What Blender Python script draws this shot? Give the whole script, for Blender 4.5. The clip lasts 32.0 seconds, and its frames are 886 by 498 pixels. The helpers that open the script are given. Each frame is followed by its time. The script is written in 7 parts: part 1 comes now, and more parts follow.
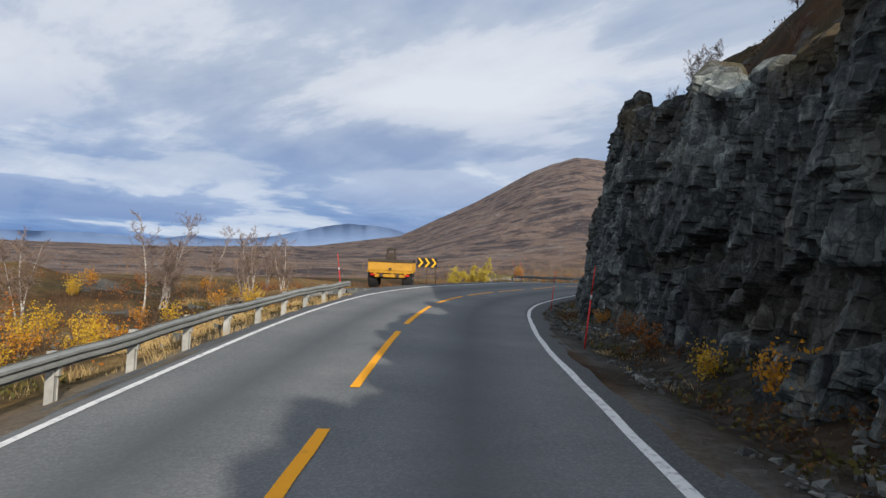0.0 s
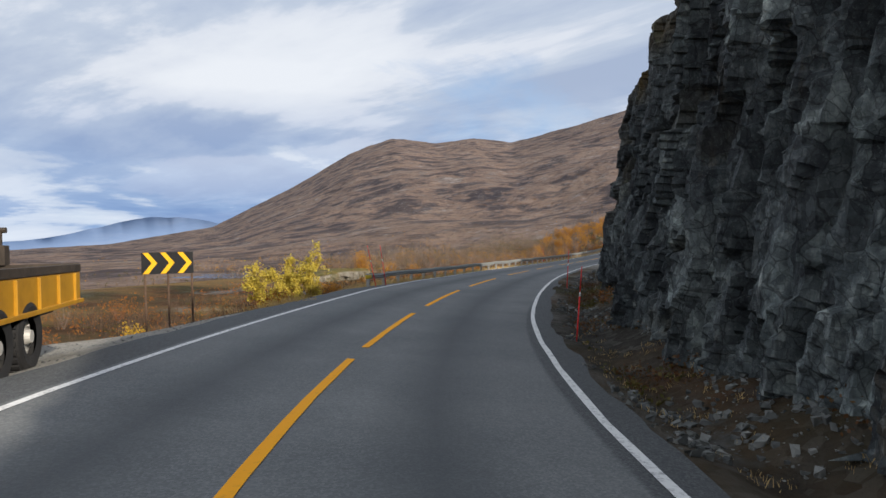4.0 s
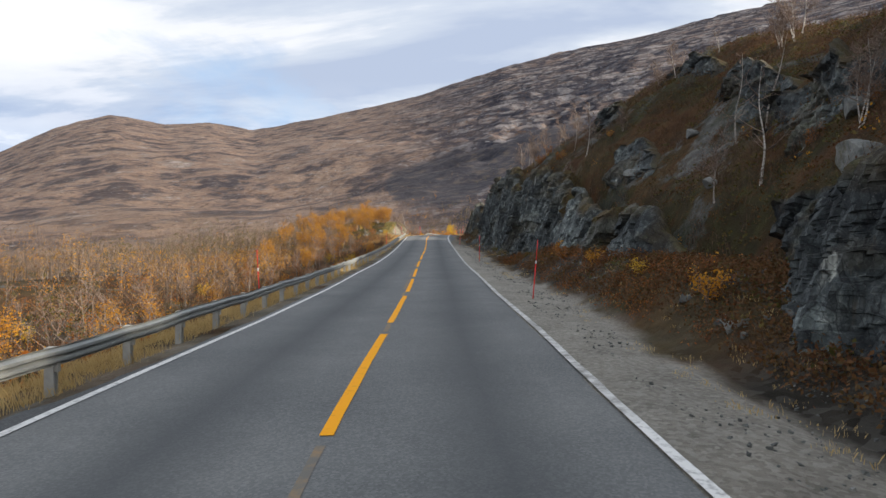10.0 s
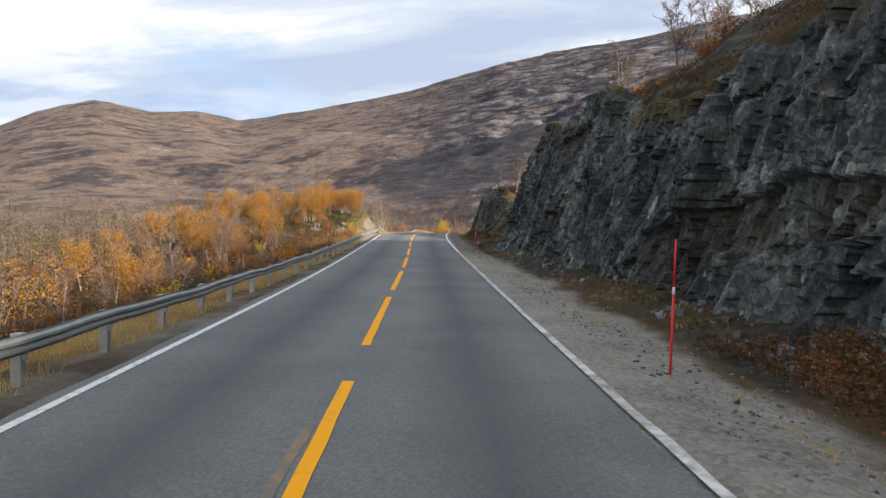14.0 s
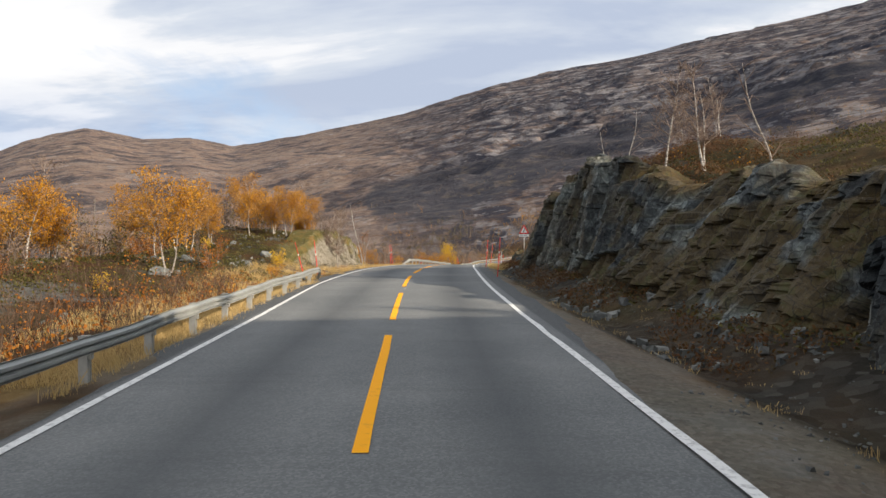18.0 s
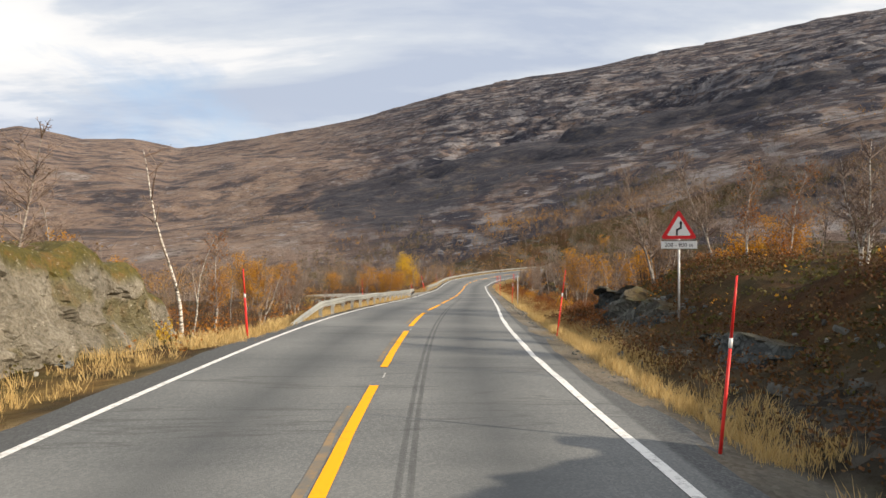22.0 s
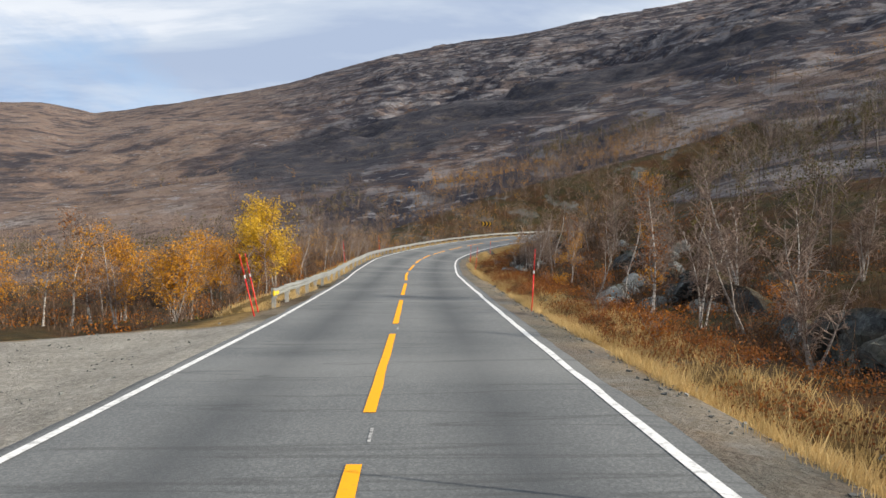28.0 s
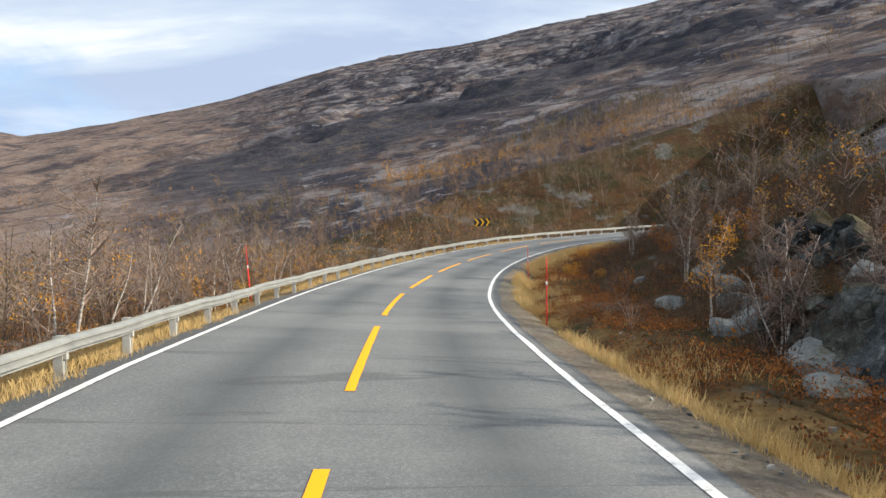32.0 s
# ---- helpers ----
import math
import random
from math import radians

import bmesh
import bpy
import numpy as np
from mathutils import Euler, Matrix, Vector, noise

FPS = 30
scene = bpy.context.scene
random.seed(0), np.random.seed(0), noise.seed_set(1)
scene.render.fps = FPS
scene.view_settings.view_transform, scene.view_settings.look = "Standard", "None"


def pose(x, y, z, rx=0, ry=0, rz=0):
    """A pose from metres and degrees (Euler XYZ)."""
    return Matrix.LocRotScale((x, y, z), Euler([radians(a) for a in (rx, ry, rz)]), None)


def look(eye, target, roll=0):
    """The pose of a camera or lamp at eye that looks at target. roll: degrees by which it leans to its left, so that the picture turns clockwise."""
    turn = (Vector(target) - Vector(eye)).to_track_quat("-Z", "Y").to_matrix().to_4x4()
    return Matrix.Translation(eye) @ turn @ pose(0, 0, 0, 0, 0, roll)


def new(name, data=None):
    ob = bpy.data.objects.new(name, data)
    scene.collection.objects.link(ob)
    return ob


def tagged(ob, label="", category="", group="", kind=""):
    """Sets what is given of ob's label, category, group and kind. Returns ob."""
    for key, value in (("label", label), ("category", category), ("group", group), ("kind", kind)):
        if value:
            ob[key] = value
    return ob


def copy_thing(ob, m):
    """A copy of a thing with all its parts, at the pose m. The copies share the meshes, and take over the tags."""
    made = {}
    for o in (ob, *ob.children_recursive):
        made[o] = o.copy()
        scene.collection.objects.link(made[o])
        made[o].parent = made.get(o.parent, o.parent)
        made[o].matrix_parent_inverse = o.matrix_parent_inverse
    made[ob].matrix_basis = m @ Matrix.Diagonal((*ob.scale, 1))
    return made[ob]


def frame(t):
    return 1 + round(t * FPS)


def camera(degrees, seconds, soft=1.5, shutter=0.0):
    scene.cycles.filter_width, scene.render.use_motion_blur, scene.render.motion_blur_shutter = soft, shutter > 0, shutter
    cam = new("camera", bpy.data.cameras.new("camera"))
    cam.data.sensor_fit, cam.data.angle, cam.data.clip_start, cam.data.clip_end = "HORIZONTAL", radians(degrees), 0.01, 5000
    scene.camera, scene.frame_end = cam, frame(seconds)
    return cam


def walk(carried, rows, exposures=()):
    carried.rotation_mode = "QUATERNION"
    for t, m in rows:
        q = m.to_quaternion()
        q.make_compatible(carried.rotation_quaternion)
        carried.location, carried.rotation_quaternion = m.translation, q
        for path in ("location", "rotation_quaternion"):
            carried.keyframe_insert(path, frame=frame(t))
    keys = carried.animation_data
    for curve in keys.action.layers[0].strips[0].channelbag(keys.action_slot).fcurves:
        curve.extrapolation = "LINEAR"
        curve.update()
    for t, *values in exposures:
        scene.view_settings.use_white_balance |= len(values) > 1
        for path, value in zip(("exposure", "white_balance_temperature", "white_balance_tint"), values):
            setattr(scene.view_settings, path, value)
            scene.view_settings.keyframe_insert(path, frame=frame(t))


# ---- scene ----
# ---- camera ----
cam = camera(70.0, 32.0)
PATH = [
    (0, (59.377, 2.369, 1.738), (44.235, 15.428, 2.154), 2.58),
    (0.5, (56.481, 4.904, 1.803), (41.714, 18.389, 2.123), 1.97),
    (1, (53.533, 7.508, 1.866), (39.481, 21.739, 1.997), 0.73),
    (1.5, (50.663, 10.079, 1.931), (36.655, 24.353, 1.827), -0.70),
    (2, (47.985, 12.673, 1.962), (34.401, 27.352, 1.839), -0.03),
    (2.5, (45.473, 15.166, 1.961), (32.386, 30.289, 1.843), -0.09),
    (3, (43.040, 17.680, 1.954), (30.528, 33.284, 1.848), -0.34),
    (3.5, (40.621, 20.288, 1.945), (28.844, 36.453, 1.863), -0.88),
    (4, (38.230, 23.092, 1.932), (27.264, 39.818, 1.875), -1.42),
    (4.5, (35.895, 26.183, 1.908), (25.723, 43.403, 1.863), -1.67),
    (5, (33.602, 29.582, 1.868), (24.550, 47.415, 1.670), -2.30),
    (5.5, (31.276, 33.187, 1.824), (23.200, 51.483, 1.639), -2.84),
    (6, (29.045, 36.885, 1.788), (21.929, 55.577, 1.768), -1.03),
    (6.5, (26.995, 40.784, 1.800), (20.805, 59.801, 1.832), 0.29),
    (7, (25.184, 44.960, 1.849), (20.093, 64.301, 1.971), 0.02),
    (7.5, (23.555, 49.355, 1.912), (19.075, 68.847, 1.975), -0.08),
    (8, (22.118, 53.880, 1.957), (18.259, 73.504, 1.999), 0.01),
    (8.5, (20.833, 58.318, 1.978), (17.436, 78.028, 1.975), 0.41),
    (9, (19.738, 62.566, 2.000), (16.267, 82.262, 1.827), -0.48),
    (9.5, (18.661, 66.850, 2.021), (15.097, 86.529, 1.815), 0.14),
    (10, (17.647, 71.193, 2.026), (14.075, 90.867, 1.639), -0.64),
    (10.5, (16.677, 75.734, 2.027), (13.308, 95.444, 1.582), 0.32),
    (11, (15.745, 80.364, 2.022), (12.474, 100.089, 1.553), 0.96),
    (11.5, (14.883, 84.922, 2.010), (11.827, 104.681, 1.501), 0.65),
    (12, (14.028, 89.427, 2.003), (10.421, 109.085, 1.257), -0.41),
    (12.5, (13.096, 94.120, 2.011), (9.845, 113.846, 1.475), -0.46),
    (13, (12.121, 99.058, 2.027), (8.957, 118.800, 1.522), -0.65),
    (13.5, (11.049, 104.190, 2.058), (7.778, 123.915, 1.571), -0.38),
    (14, (10.001, 109.266, 2.109), (6.812, 129.005, 1.662), 1.04),
    (14.5, (8.981, 114.190, 2.181), (5.813, 133.934, 1.785), 0.23),
    (15, (8.002, 119.008, 2.259), (4.926, 138.768, 1.938), 0.23),
    (15.5, (7.039, 123.762, 2.342), (4.081, 143.542, 2.184), 0.23),
    (16, (6.082, 128.493, 2.437), (3.185, 148.282, 2.442), 0.22),
    (16.5, (5.117, 133.233, 2.552), (2.141, 153.010, 2.632), 0.22),
    (17, (4.114, 137.997, 2.694), (1.031, 157.757, 2.848), 0.44),
    (17.5, (3.132, 142.793, 2.855), (-0.195, 162.514, 3.051), -0.18),
    (18, (2.164, 147.607, 3.019), (-0.919, 167.366, 3.290), 0.01),
    (18.5, (1.150, 152.379, 3.186), (-2.060, 172.117, 3.469), 0.18),
    (19, (0.226, 157.121, 3.365), (-2.972, 176.861, 3.690), 0.25),
    (19.5, (-0.677, 161.968, 3.550), (-3.676, 181.737, 3.979), -0.36),
    (20, (-1.539, 166.899, 3.735), (-4.395, 186.689, 4.208), 0.12),
    (20.5, (-2.345, 171.843, 3.930), (-4.958, 191.664, 4.459), 0.30),
    (21, (-3.063, 176.677, 4.110), (-5.226, 196.556, 4.498), 0.95),
    (21.5, (-3.684, 181.355, 4.247), (-5.556, 201.259, 4.819), 0.44),
    (22, (-4.258, 185.822, 4.326), (-5.886, 205.748, 4.862), 0.48),
    (22.5, (-4.802, 190.031, 4.357), (-6.298, 209.967, 4.943), 0.54),
    (23, (-5.276, 194.241, 4.372), (-6.559, 214.196, 4.735), -0.02),
    (23.5, (-5.728, 198.684, 4.389), (-6.594, 218.663, 4.659), -0.83),
    (24, (-6.106, 203.178, 4.399), (-6.451, 223.174, 4.481), -2.17),
    (24.5, (-6.385, 207.770, 4.382), (-6.291, 227.769, 4.264), -1.37),
    (25, (-6.537, 212.428, 4.334), (-6.074, 232.422, 4.133), -0.61),
    (25.5, (-6.613, 217.130, 4.260), (-5.987, 237.119, 4.019), -1.00),
    (26, (-6.686, 221.865, 4.148), (-5.833, 241.845, 3.894), -0.91),
    (26.5, (-6.778, 226.654, 4.007), (-5.795, 246.628, 3.726), -0.70),
    (27, (-6.868, 231.531, 3.862), (-5.875, 251.504, 3.554), -0.50),
    (27.5, (-6.945, 236.530, 3.737), (-6.090, 256.509, 3.416), -0.41),
    (28, (-7.068, 241.671, 3.638), (-6.781, 261.665, 3.237), -0.18),
    (28.5, (-7.275, 246.933, 3.551), (-6.860, 266.926, 3.238), 0.01),
    (29, (-7.433, 252.251, 3.468), (-6.879, 272.242, 3.204), -0.11),
    (29.5, (-7.608, 257.607, 3.407), (-6.849, 277.592, 3.267), -0.21),
    (30, (-7.794, 262.992, 3.343), (-6.622, 282.958, 3.292), -0.03),
    (30.5, (-7.980, 268.337, 3.277), (-6.911, 288.308, 3.223), 0.66),
    (31, (-8.095, 273.794, 3.229), (-6.793, 293.750, 3.034), -0.19),
    (31.5, (-8.113, 279.519, 3.222), (-6.638, 299.464, 3.021), -1.25),
    (32, (-7.955, 285.651, 3.287), (-6.224, 305.576, 3.247), -2.74),
]
walk(cam, [(t, look(eye, target, roll)) for t, eye, target, roll in PATH],
     [(0.0, 0.05, 6050, 10), (3.5, 0.2, 6150, 10), (8.0, 0.42, 6500, 10), (13.0, 0.68, 6500, 10), (17.0, 0.60, 6680, 10), (20.0, 0.44, 6850, 10), (22.0, 0.54, 6950, 10), (25.0, 0.45, 6700, 10), (28.0, 0.42, 6300, 9), (30.0, 0.58, 6300, 9), (32.0, 0.66, 6280, 8)])


# centre line of the road, a knot about every 10 m
ROAD_X = [84.03, 75.08, 66.56, 58.52, 51.03, 43.79, 37.10, 31.29, 26.50, 22.77, 19.81, 17.37, 15.27, 13.38, 11.49, 9.56, 7.64, 5.75, 3.83, 1.86, -0.09, -1.97, -3.66, -5.03, -6.09, -6.83, -7.21, -7.38, -7.54, -7.78, -8.10, -8.41, -8.63, -8.70, -8.10, -6.50, -3.60, 0.60, 6.40, 14.00, 23.00, 33.00, 45.00, 60.00, 80.00]
ROAD_Y = [-14.25, -9.79, -4.56, 1.39, 8.02, 14.92, 22.36, 30.50, 39.27, 48.55, 58.11, 67.81, 77.59, 87.41, 97.24, 107.05, 116.87, 126.70, 136.52, 146.33, 156.14, 165.96, 175.82, 185.73, 195.68, 205.66, 215.66, 225.66, 235.66, 245.66, 255.66, 265.66, 275.67, 285.67, 304.00, 315.50, 326.50, 336.50, 345.20, 352.00, 357.00, 360.00, 362.00, 363.50, 364.00]
ROAD_Z = [-0.26, -0.26, -0.26, -0.26, -0.11, -0.05, -0.08, -0.15, -0.18, -0.10, -0.02, 0.01, 0.02, 0.01, 0.03, 0.10, 0.23, 0.42, 0.67, 0.98, 1.34, 1.71, 2.06, 2.29, 2.37, 2.37, 2.26, 2.03, 1.78, 1.58, 1.43, 1.32, 1.26, 1.29, 1.40, 1.65, 2.05, 2.55, 3.10, 3.50, 3.80, 4.00, 4.10, 4.15, 4.20]

# ---- world, sun ----
SUN_EL, SUN_AZ = radians(23), radians(106)      # azimuth clockwise from +y
world = bpy.data.worlds.new("sky")
scene.world = world
world.use_nodes = True
wn, wl = world.node_tree.nodes, world.node_tree.links
wn.clear()


def wnode(kind, **kw):
    n = wn.new(kind)
    for k, v in kw.items():
        if k == "op":
            n.operation = v
        else:
            n.inputs[int(k[1:])].default_value = v
    return n


w_out = wn.new("ShaderNodeOutputWorld")
w_bg = wn.new("ShaderNodeBackground")
w_sky = wn.new("ShaderNodeTexSky")
w_sky.sky_type = "NISHITA"
w_sky.sun_disc = False
w_sky.sun_elevation, w_sky.sun_rotation = SUN_EL, SUN_AZ
w_sky.air_density, w_sky.dust_density, w_sky.ozone_density = 1.0, 0.6, 1.5
w_gain = wn.new("ShaderNodeMix")
w_gain.data_type, w_gain.blend_type = "RGBA", "MULTIPLY"
w_gain.inputs[0].default_value = 1.0
w_gain.inputs[7].default_value = (0.10, 0.10, 0.105, 1)
wl.new(w_sky.outputs[0], w_gain.inputs[6])
w_co = wn.new("ShaderNodeTexCoord")
w_sep = wn.new("ShaderNodeSeparateXYZ")
wl.new(w_co.outputs["Generated"], w_sep.inputs[0])
w_up = wnode("ShaderNodeMath", op="MAXIMUM", i1=0.0)
wl.new(w_sep.outputs[2], w_up.inputs[0])
w_den = wnode("ShaderNodeMath", op="ADD", i1=0.13)
wl.new(w_up.outputs[0], w_den.inputs[0])
w_px = wnode("ShaderNodeMath", op="DIVIDE")
w_py = wnode("ShaderNodeMath", op="DIVIDE")
wl.new(w_sep.outputs[0], w_px.inputs[0]), wl.new(w_den.outputs[0], w_px.inputs[1])
wl.new(w_sep.outputs[1], w_py.inputs[0]), wl.new(w_den.outputs[0], w_py.inputs[1])
w_plane = wn.new("ShaderNodeCombineXYZ")
wl.new(w_px.outputs[0], w_plane.inputs[0]), wl.new(w_py.outputs[0], w_plane.inputs[1])


def cloud_noise(scale, detail, rough, shift, stretch=(1, 1, 1)):
    m = wn.new("ShaderNodeMapping")
    m.inputs[1].default_value, m.inputs[3].default_value = shift, stretch
    wl.new(w_plane.outputs[0], m.inputs[0])
    n = wn.new("ShaderNodeTexNoise")
    n.inputs["Scale"].default_value, n.inputs["Detail"].default_value = scale, detail
    n.inputs["Roughness"].default_value, n.inputs["Distortion"].default_value = rough, 0.25
    wl.new(m.outputs[0], n.inputs[0])
    return n.outputs[0]


def ramp_of(nodes, links, src, stops):
    r = nodes.new("ShaderNodeValToRGB")
    r.color_ramp.elements[0].position, r.color_ramp.elements[0].color = stops[0][0], (*stops[0][1], 1)
    r.color_ramp.elements[1].position, r.color_ramp.elements[1].color = stops[-1][0], (*stops[-1][1], 1)
    for p, c in stops[1:-1]:
        r.color_ramp.elements.new(p).color = (*c, 1)
    links.new(src, r.inputs[0])
    return r.outputs[0]


def wmix(f, a, b, kind="MIX"):
    m = wn.new("ShaderNodeMix")
    m.data_type, m.blend_type = "RGBA", kind
    for sock, v in ((m.inputs[0], f), (m.inputs[6], a), (m.inputs[7], b)):
        if isinstance(v, (int, float)):
            sock.default_value = v
        elif isinstance(v, tuple):
            sock.default_value = (*v, 1)
        else:
            wl.new(v, sock)
    return m.outputs[2]


cover = ramp_of(wn, wl, cloud_noise(0.62, 9, 0.58, (3.1, 0.4, 0), (1, 0.75, 1)), [(0.30, (0, 0, 0)), (0.40, (1, 1, 1))])
body_tone = ramp_of(wn, wl, cloud_noise(1.05, 9, 0.56, (0.7, 5.2, 2), (0.55, 1.1, 1)),
                    [(0.37, (0.35, 0.41, 0.53)), (0.47, (0.48, 0.53, 0.61)), (0.515, (0.64, 0.66, 0.70)), (0.57, (0.69, 0.705, 0.73)), (0.66, (0.735, 0.745, 0.76))])
cloudy = wmix(cover, wmix(0.35, w_gain.outputs[2], (0.48, 0.59, 0.76)), body_tone)
# nearer the horizon the deck is seen edge-on and greys to blue
low = ramp_of(wn, wl, w_up.outputs[0], [(0.0, (1, 1, 1)), (0.10, (0.62, 0.62, 0.62)), (0.24, (0, 0, 0))])
streak = ramp_of(wn, wl, cloud_noise(0.75, 8, 0.55, (9, 2, 1), (1, 1, 1)), [(0.44, (0.14, 0.25, 0.48)), (0.53, (0.22, 0.34, 0.56)), (0.57, (0.52, 0.59, 0.70)), (0.66, (0.66, 0.70, 0.76))])
cloudy = wmix(low, cloudy, streak)
wl.new(cloudy, w_bg.inputs[0])
w_bg.inputs[1].default_value = 1.0
wl.new(w_bg.outputs[0], w_out.inputs[0])

sun = new("sun", bpy.data.lights.new("sun", "SUN"))
sun.data.energy, sun.data.angle, sun.data.color = 5.0, radians(0.6), (1.0, 0.88, 0.72)
sun_dir = Vector((math.sin(SUN_AZ) * math.cos(SUN_EL), math.cos(SUN_AZ) * math.cos(SUN_EL), math.sin(SUN_EL)))
sun.matrix_world = look(sun_dir * 100, (0, 0, 0))


# ---- materials ----
class Mat:
    """A small builder for one node material."""

    def __init__(self, name, rough=0.8, metal=0.0, spec=0.3):
        self.m = bpy.data.materials.new(name)
        self.m.use_nodes = True
        self.n, self.l = self.m.node_tree.nodes, self.m.node_tree.links
        self.b = self.n["Principled BSDF"]
        self.b.inputs["Roughness"].default_value, self.b.inputs["Metallic"].default_value = rough, metal
        self.b.inputs["Specular IOR Level"].default_value = spec
        self.co = None

    def where(self, stretch=(1, 1, 1), world=True, uv=False):
        c = self.n.new("ShaderNodeTexCoord") if not world or uv else self.n.new("ShaderNodeNewGeometry")
        m = self.n.new("ShaderNodeMapping")
        m.inputs[3].default_value = stretch
        self.l.new(c.outputs["UV" if uv else "Object" if not world else "Position"], m.inputs[0])
        return m.outputs[0]

    def noise(self, scale, detail=6, rough=0.6, stretch=(1, 1, 1), world=True, uv=False, warp=0.0):
        t = self.n.new("ShaderNodeTexNoise")
        t.inputs["Scale"].default_value, t.inputs["Detail"].default_value = scale, detail
        t.inputs["Roughness"].default_value, t.inputs["Distortion"].default_value = rough, warp
        self.l.new(self.where(stretch, world, uv), t.inputs[0])
        return t.outputs[0]

    def voro(self, scale, stretch=(1, 1, 1), feature="F1", out="Distance", world=True):
        t = self.n.new("ShaderNodeTexVoronoi")
        t.feature = feature
        t.inputs["Scale"].default_value = scale
        self.l.new(self.where(stretch, world), t.inputs[0])
        return t.outputs[out]

    def ramp(self, src, stops):
        return ramp_of(self.n, self.l, src, stops)

    def attr(self, name, out="Fac"):
        a = self.n.new("ShaderNodeAttribute")
        a.attribute_name = name
        return a.outputs[out]

    def rnd(self):
        return self.n.new("ShaderNodeObjectInfo").outputs["Random"]

    def island(self):
        return self.n.new("ShaderNodeNewGeometry").outputs["Random Per Island"]

    def math(self, op, a, b=0.0):
        t = self.n.new("ShaderNodeMath")
        t.operation, t.use_clamp = op, False
        for sock, v in ((t.inputs[0], a), (t.inputs[1], b)):
            if isinstance(v, (int, float)):
                sock.default_value = v
            else:
                self.l.new(v, sock)
        return t.outputs[0]

    def mix(self, f, a, b, kind="MIX"):
        m = self.n.new("ShaderNodeMix")
        m.data_type, m.blend_type = "RGBA", kind
        for sock, v in ((m.inputs[0], f), (m.inputs[6], a), (m.inputs[7], b)):
            if isinstance(v, (int, float)):
                sock.default_value = v
            elif isinstance(v, tuple):
                sock.default_value = (*v, 1)
            else:
                self.l.new(v, sock)
        return m.outputs[2]

    def color(self, c):
        if isinstance(c, tuple):
            self.b.inputs["Base Color"].default_value = (*c, 1)
        else:
            self.l.new(c, self.b.inputs["Base Color"])
        return self

    def rough(self, src):
        self.l.new(src, self.b.inputs["Roughness"])
        return self

    def bump(self, src, strength=0.4, dist=0.05):
        t = self.n.new("ShaderNodeBump")
        t.inputs["Strength"].default_value, t.inputs["Distance"].default_value = strength, dist
        self.l.new(src, t.inputs["Height"])
        if self.b.inputs["Normal"].is_linked:
            self.l.new(self.b.inputs["Normal"].links[0].from_socket, t.inputs["Normal"])
        self.l.new(t.outputs[0], self.b.inputs["Normal"])
        return self


def speckled(name, dark, mid, light, scale=6.0, rough=0.8, metal=0.0, world=True, bump=0.3, dist=0.02, stretch=(1, 1, 1), vary=0.0):
    """A plain surface whose tone varies at two scales."""
    m = Mat(name, rough, metal)
    c = m.mix(0.5, m.ramp(m.noise(scale, 8, 0.65, stretch, world), [(0.3, dark), (0.5, mid), (0.72, light)]),
              m.ramp(m.noise(scale * 0.13, 5, 0.6, stretch, world), [(0.3, dark), (0.55, mid), (0.75, light)]))
    if vary:
        c = m.mix(m.math("MULTIPLY", m.rnd(), vary), c, (dark[0] * 0.5, dark[1] * 0.5, dark[2] * 0.5))
    m.color(c).bump(m.noise(scale * 4, 5, 0.7, stretch, world), bump, dist)
    return m.m


# asphalt: worn lanes, polished wheel tracks, transverse cracks and patches; UV is metres along and across the road
A = Mat("asphalt", 0.85, spec=0.25)
uvn = A.n.new("ShaderNodeUVMap")
sepuv = A.n.new("ShaderNodeSeparateXYZ")
A.l.new(uvn.outputs[0], sepuv.inputs[0])
au = sepuv.outputs[1]


def track(mid, wide):
    d = A.math("ABSOLUTE", A.math("SUBTRACT", A.math("ADD", au, A.math("MULTIPLY", A.noise(0.05, 2), 0.5)), mid + 0.25))
    return A.ramp(A.math("DIVIDE", d, wide), [(0.0, (1, 1, 1)), (1.0, (0, 0, 0))])


tr = A.mix(1.0, track(1.65, 0.95), track(-1.65, 0.95), "ADD")
grain = A.ramp(A.voro(42.0, out="Color"), [(0.1, (0.065, 0.067, 0.069)), (0.5, (0.125, 0.127, 0.127)), (0.9, (0.25, 0.25, 0.242))])
worn = A.mix(0.68, grain, A.ramp(A.noise(0.35, 7, 0.62, (1, 1, 1)), [(0.3, (0.095, 0.098, 0.10)), (0.55, (0.14, 0.141, 0.14)), (0.75, (0.185, 0.184, 0.178))]))
worn = A.mix(A.math("MULTIPLY", tr, 0.72), worn, (0.060, 0.063, 0.067))
cross = A.ramp(A.noise(0.16, 4, 0.6, (1, 0.10, 1), uv=True), [(0.50, (0, 0, 0)), (0.60, (1, 1, 1))])
late = A.ramp(A.math("DIVIDE", sepuv.outputs[0], 400.0), [(0.48, (0.15, 0.15, 0.15)), (0.58, (1, 1, 1))])
worn = A.mix(A.math("MULTIPLY", A.math("MULTIPLY", cross, late), 0.28), worn, (0.235, 0.232, 0.222))
crack = A.ramp(A.noise(0.55, 5, 0.6, (0.5, 0.05, 1), uv=True, warp=0.6), [(0.490, (0, 0, 0)), (0.498, (1, 1, 1)), (0.506, (0, 0, 0))])
worn = A.mix(A.math("MULTIPLY", A.math("MULTIPLY", crack, late), 0.55), worn, (0.05, 0.05, 0.05))
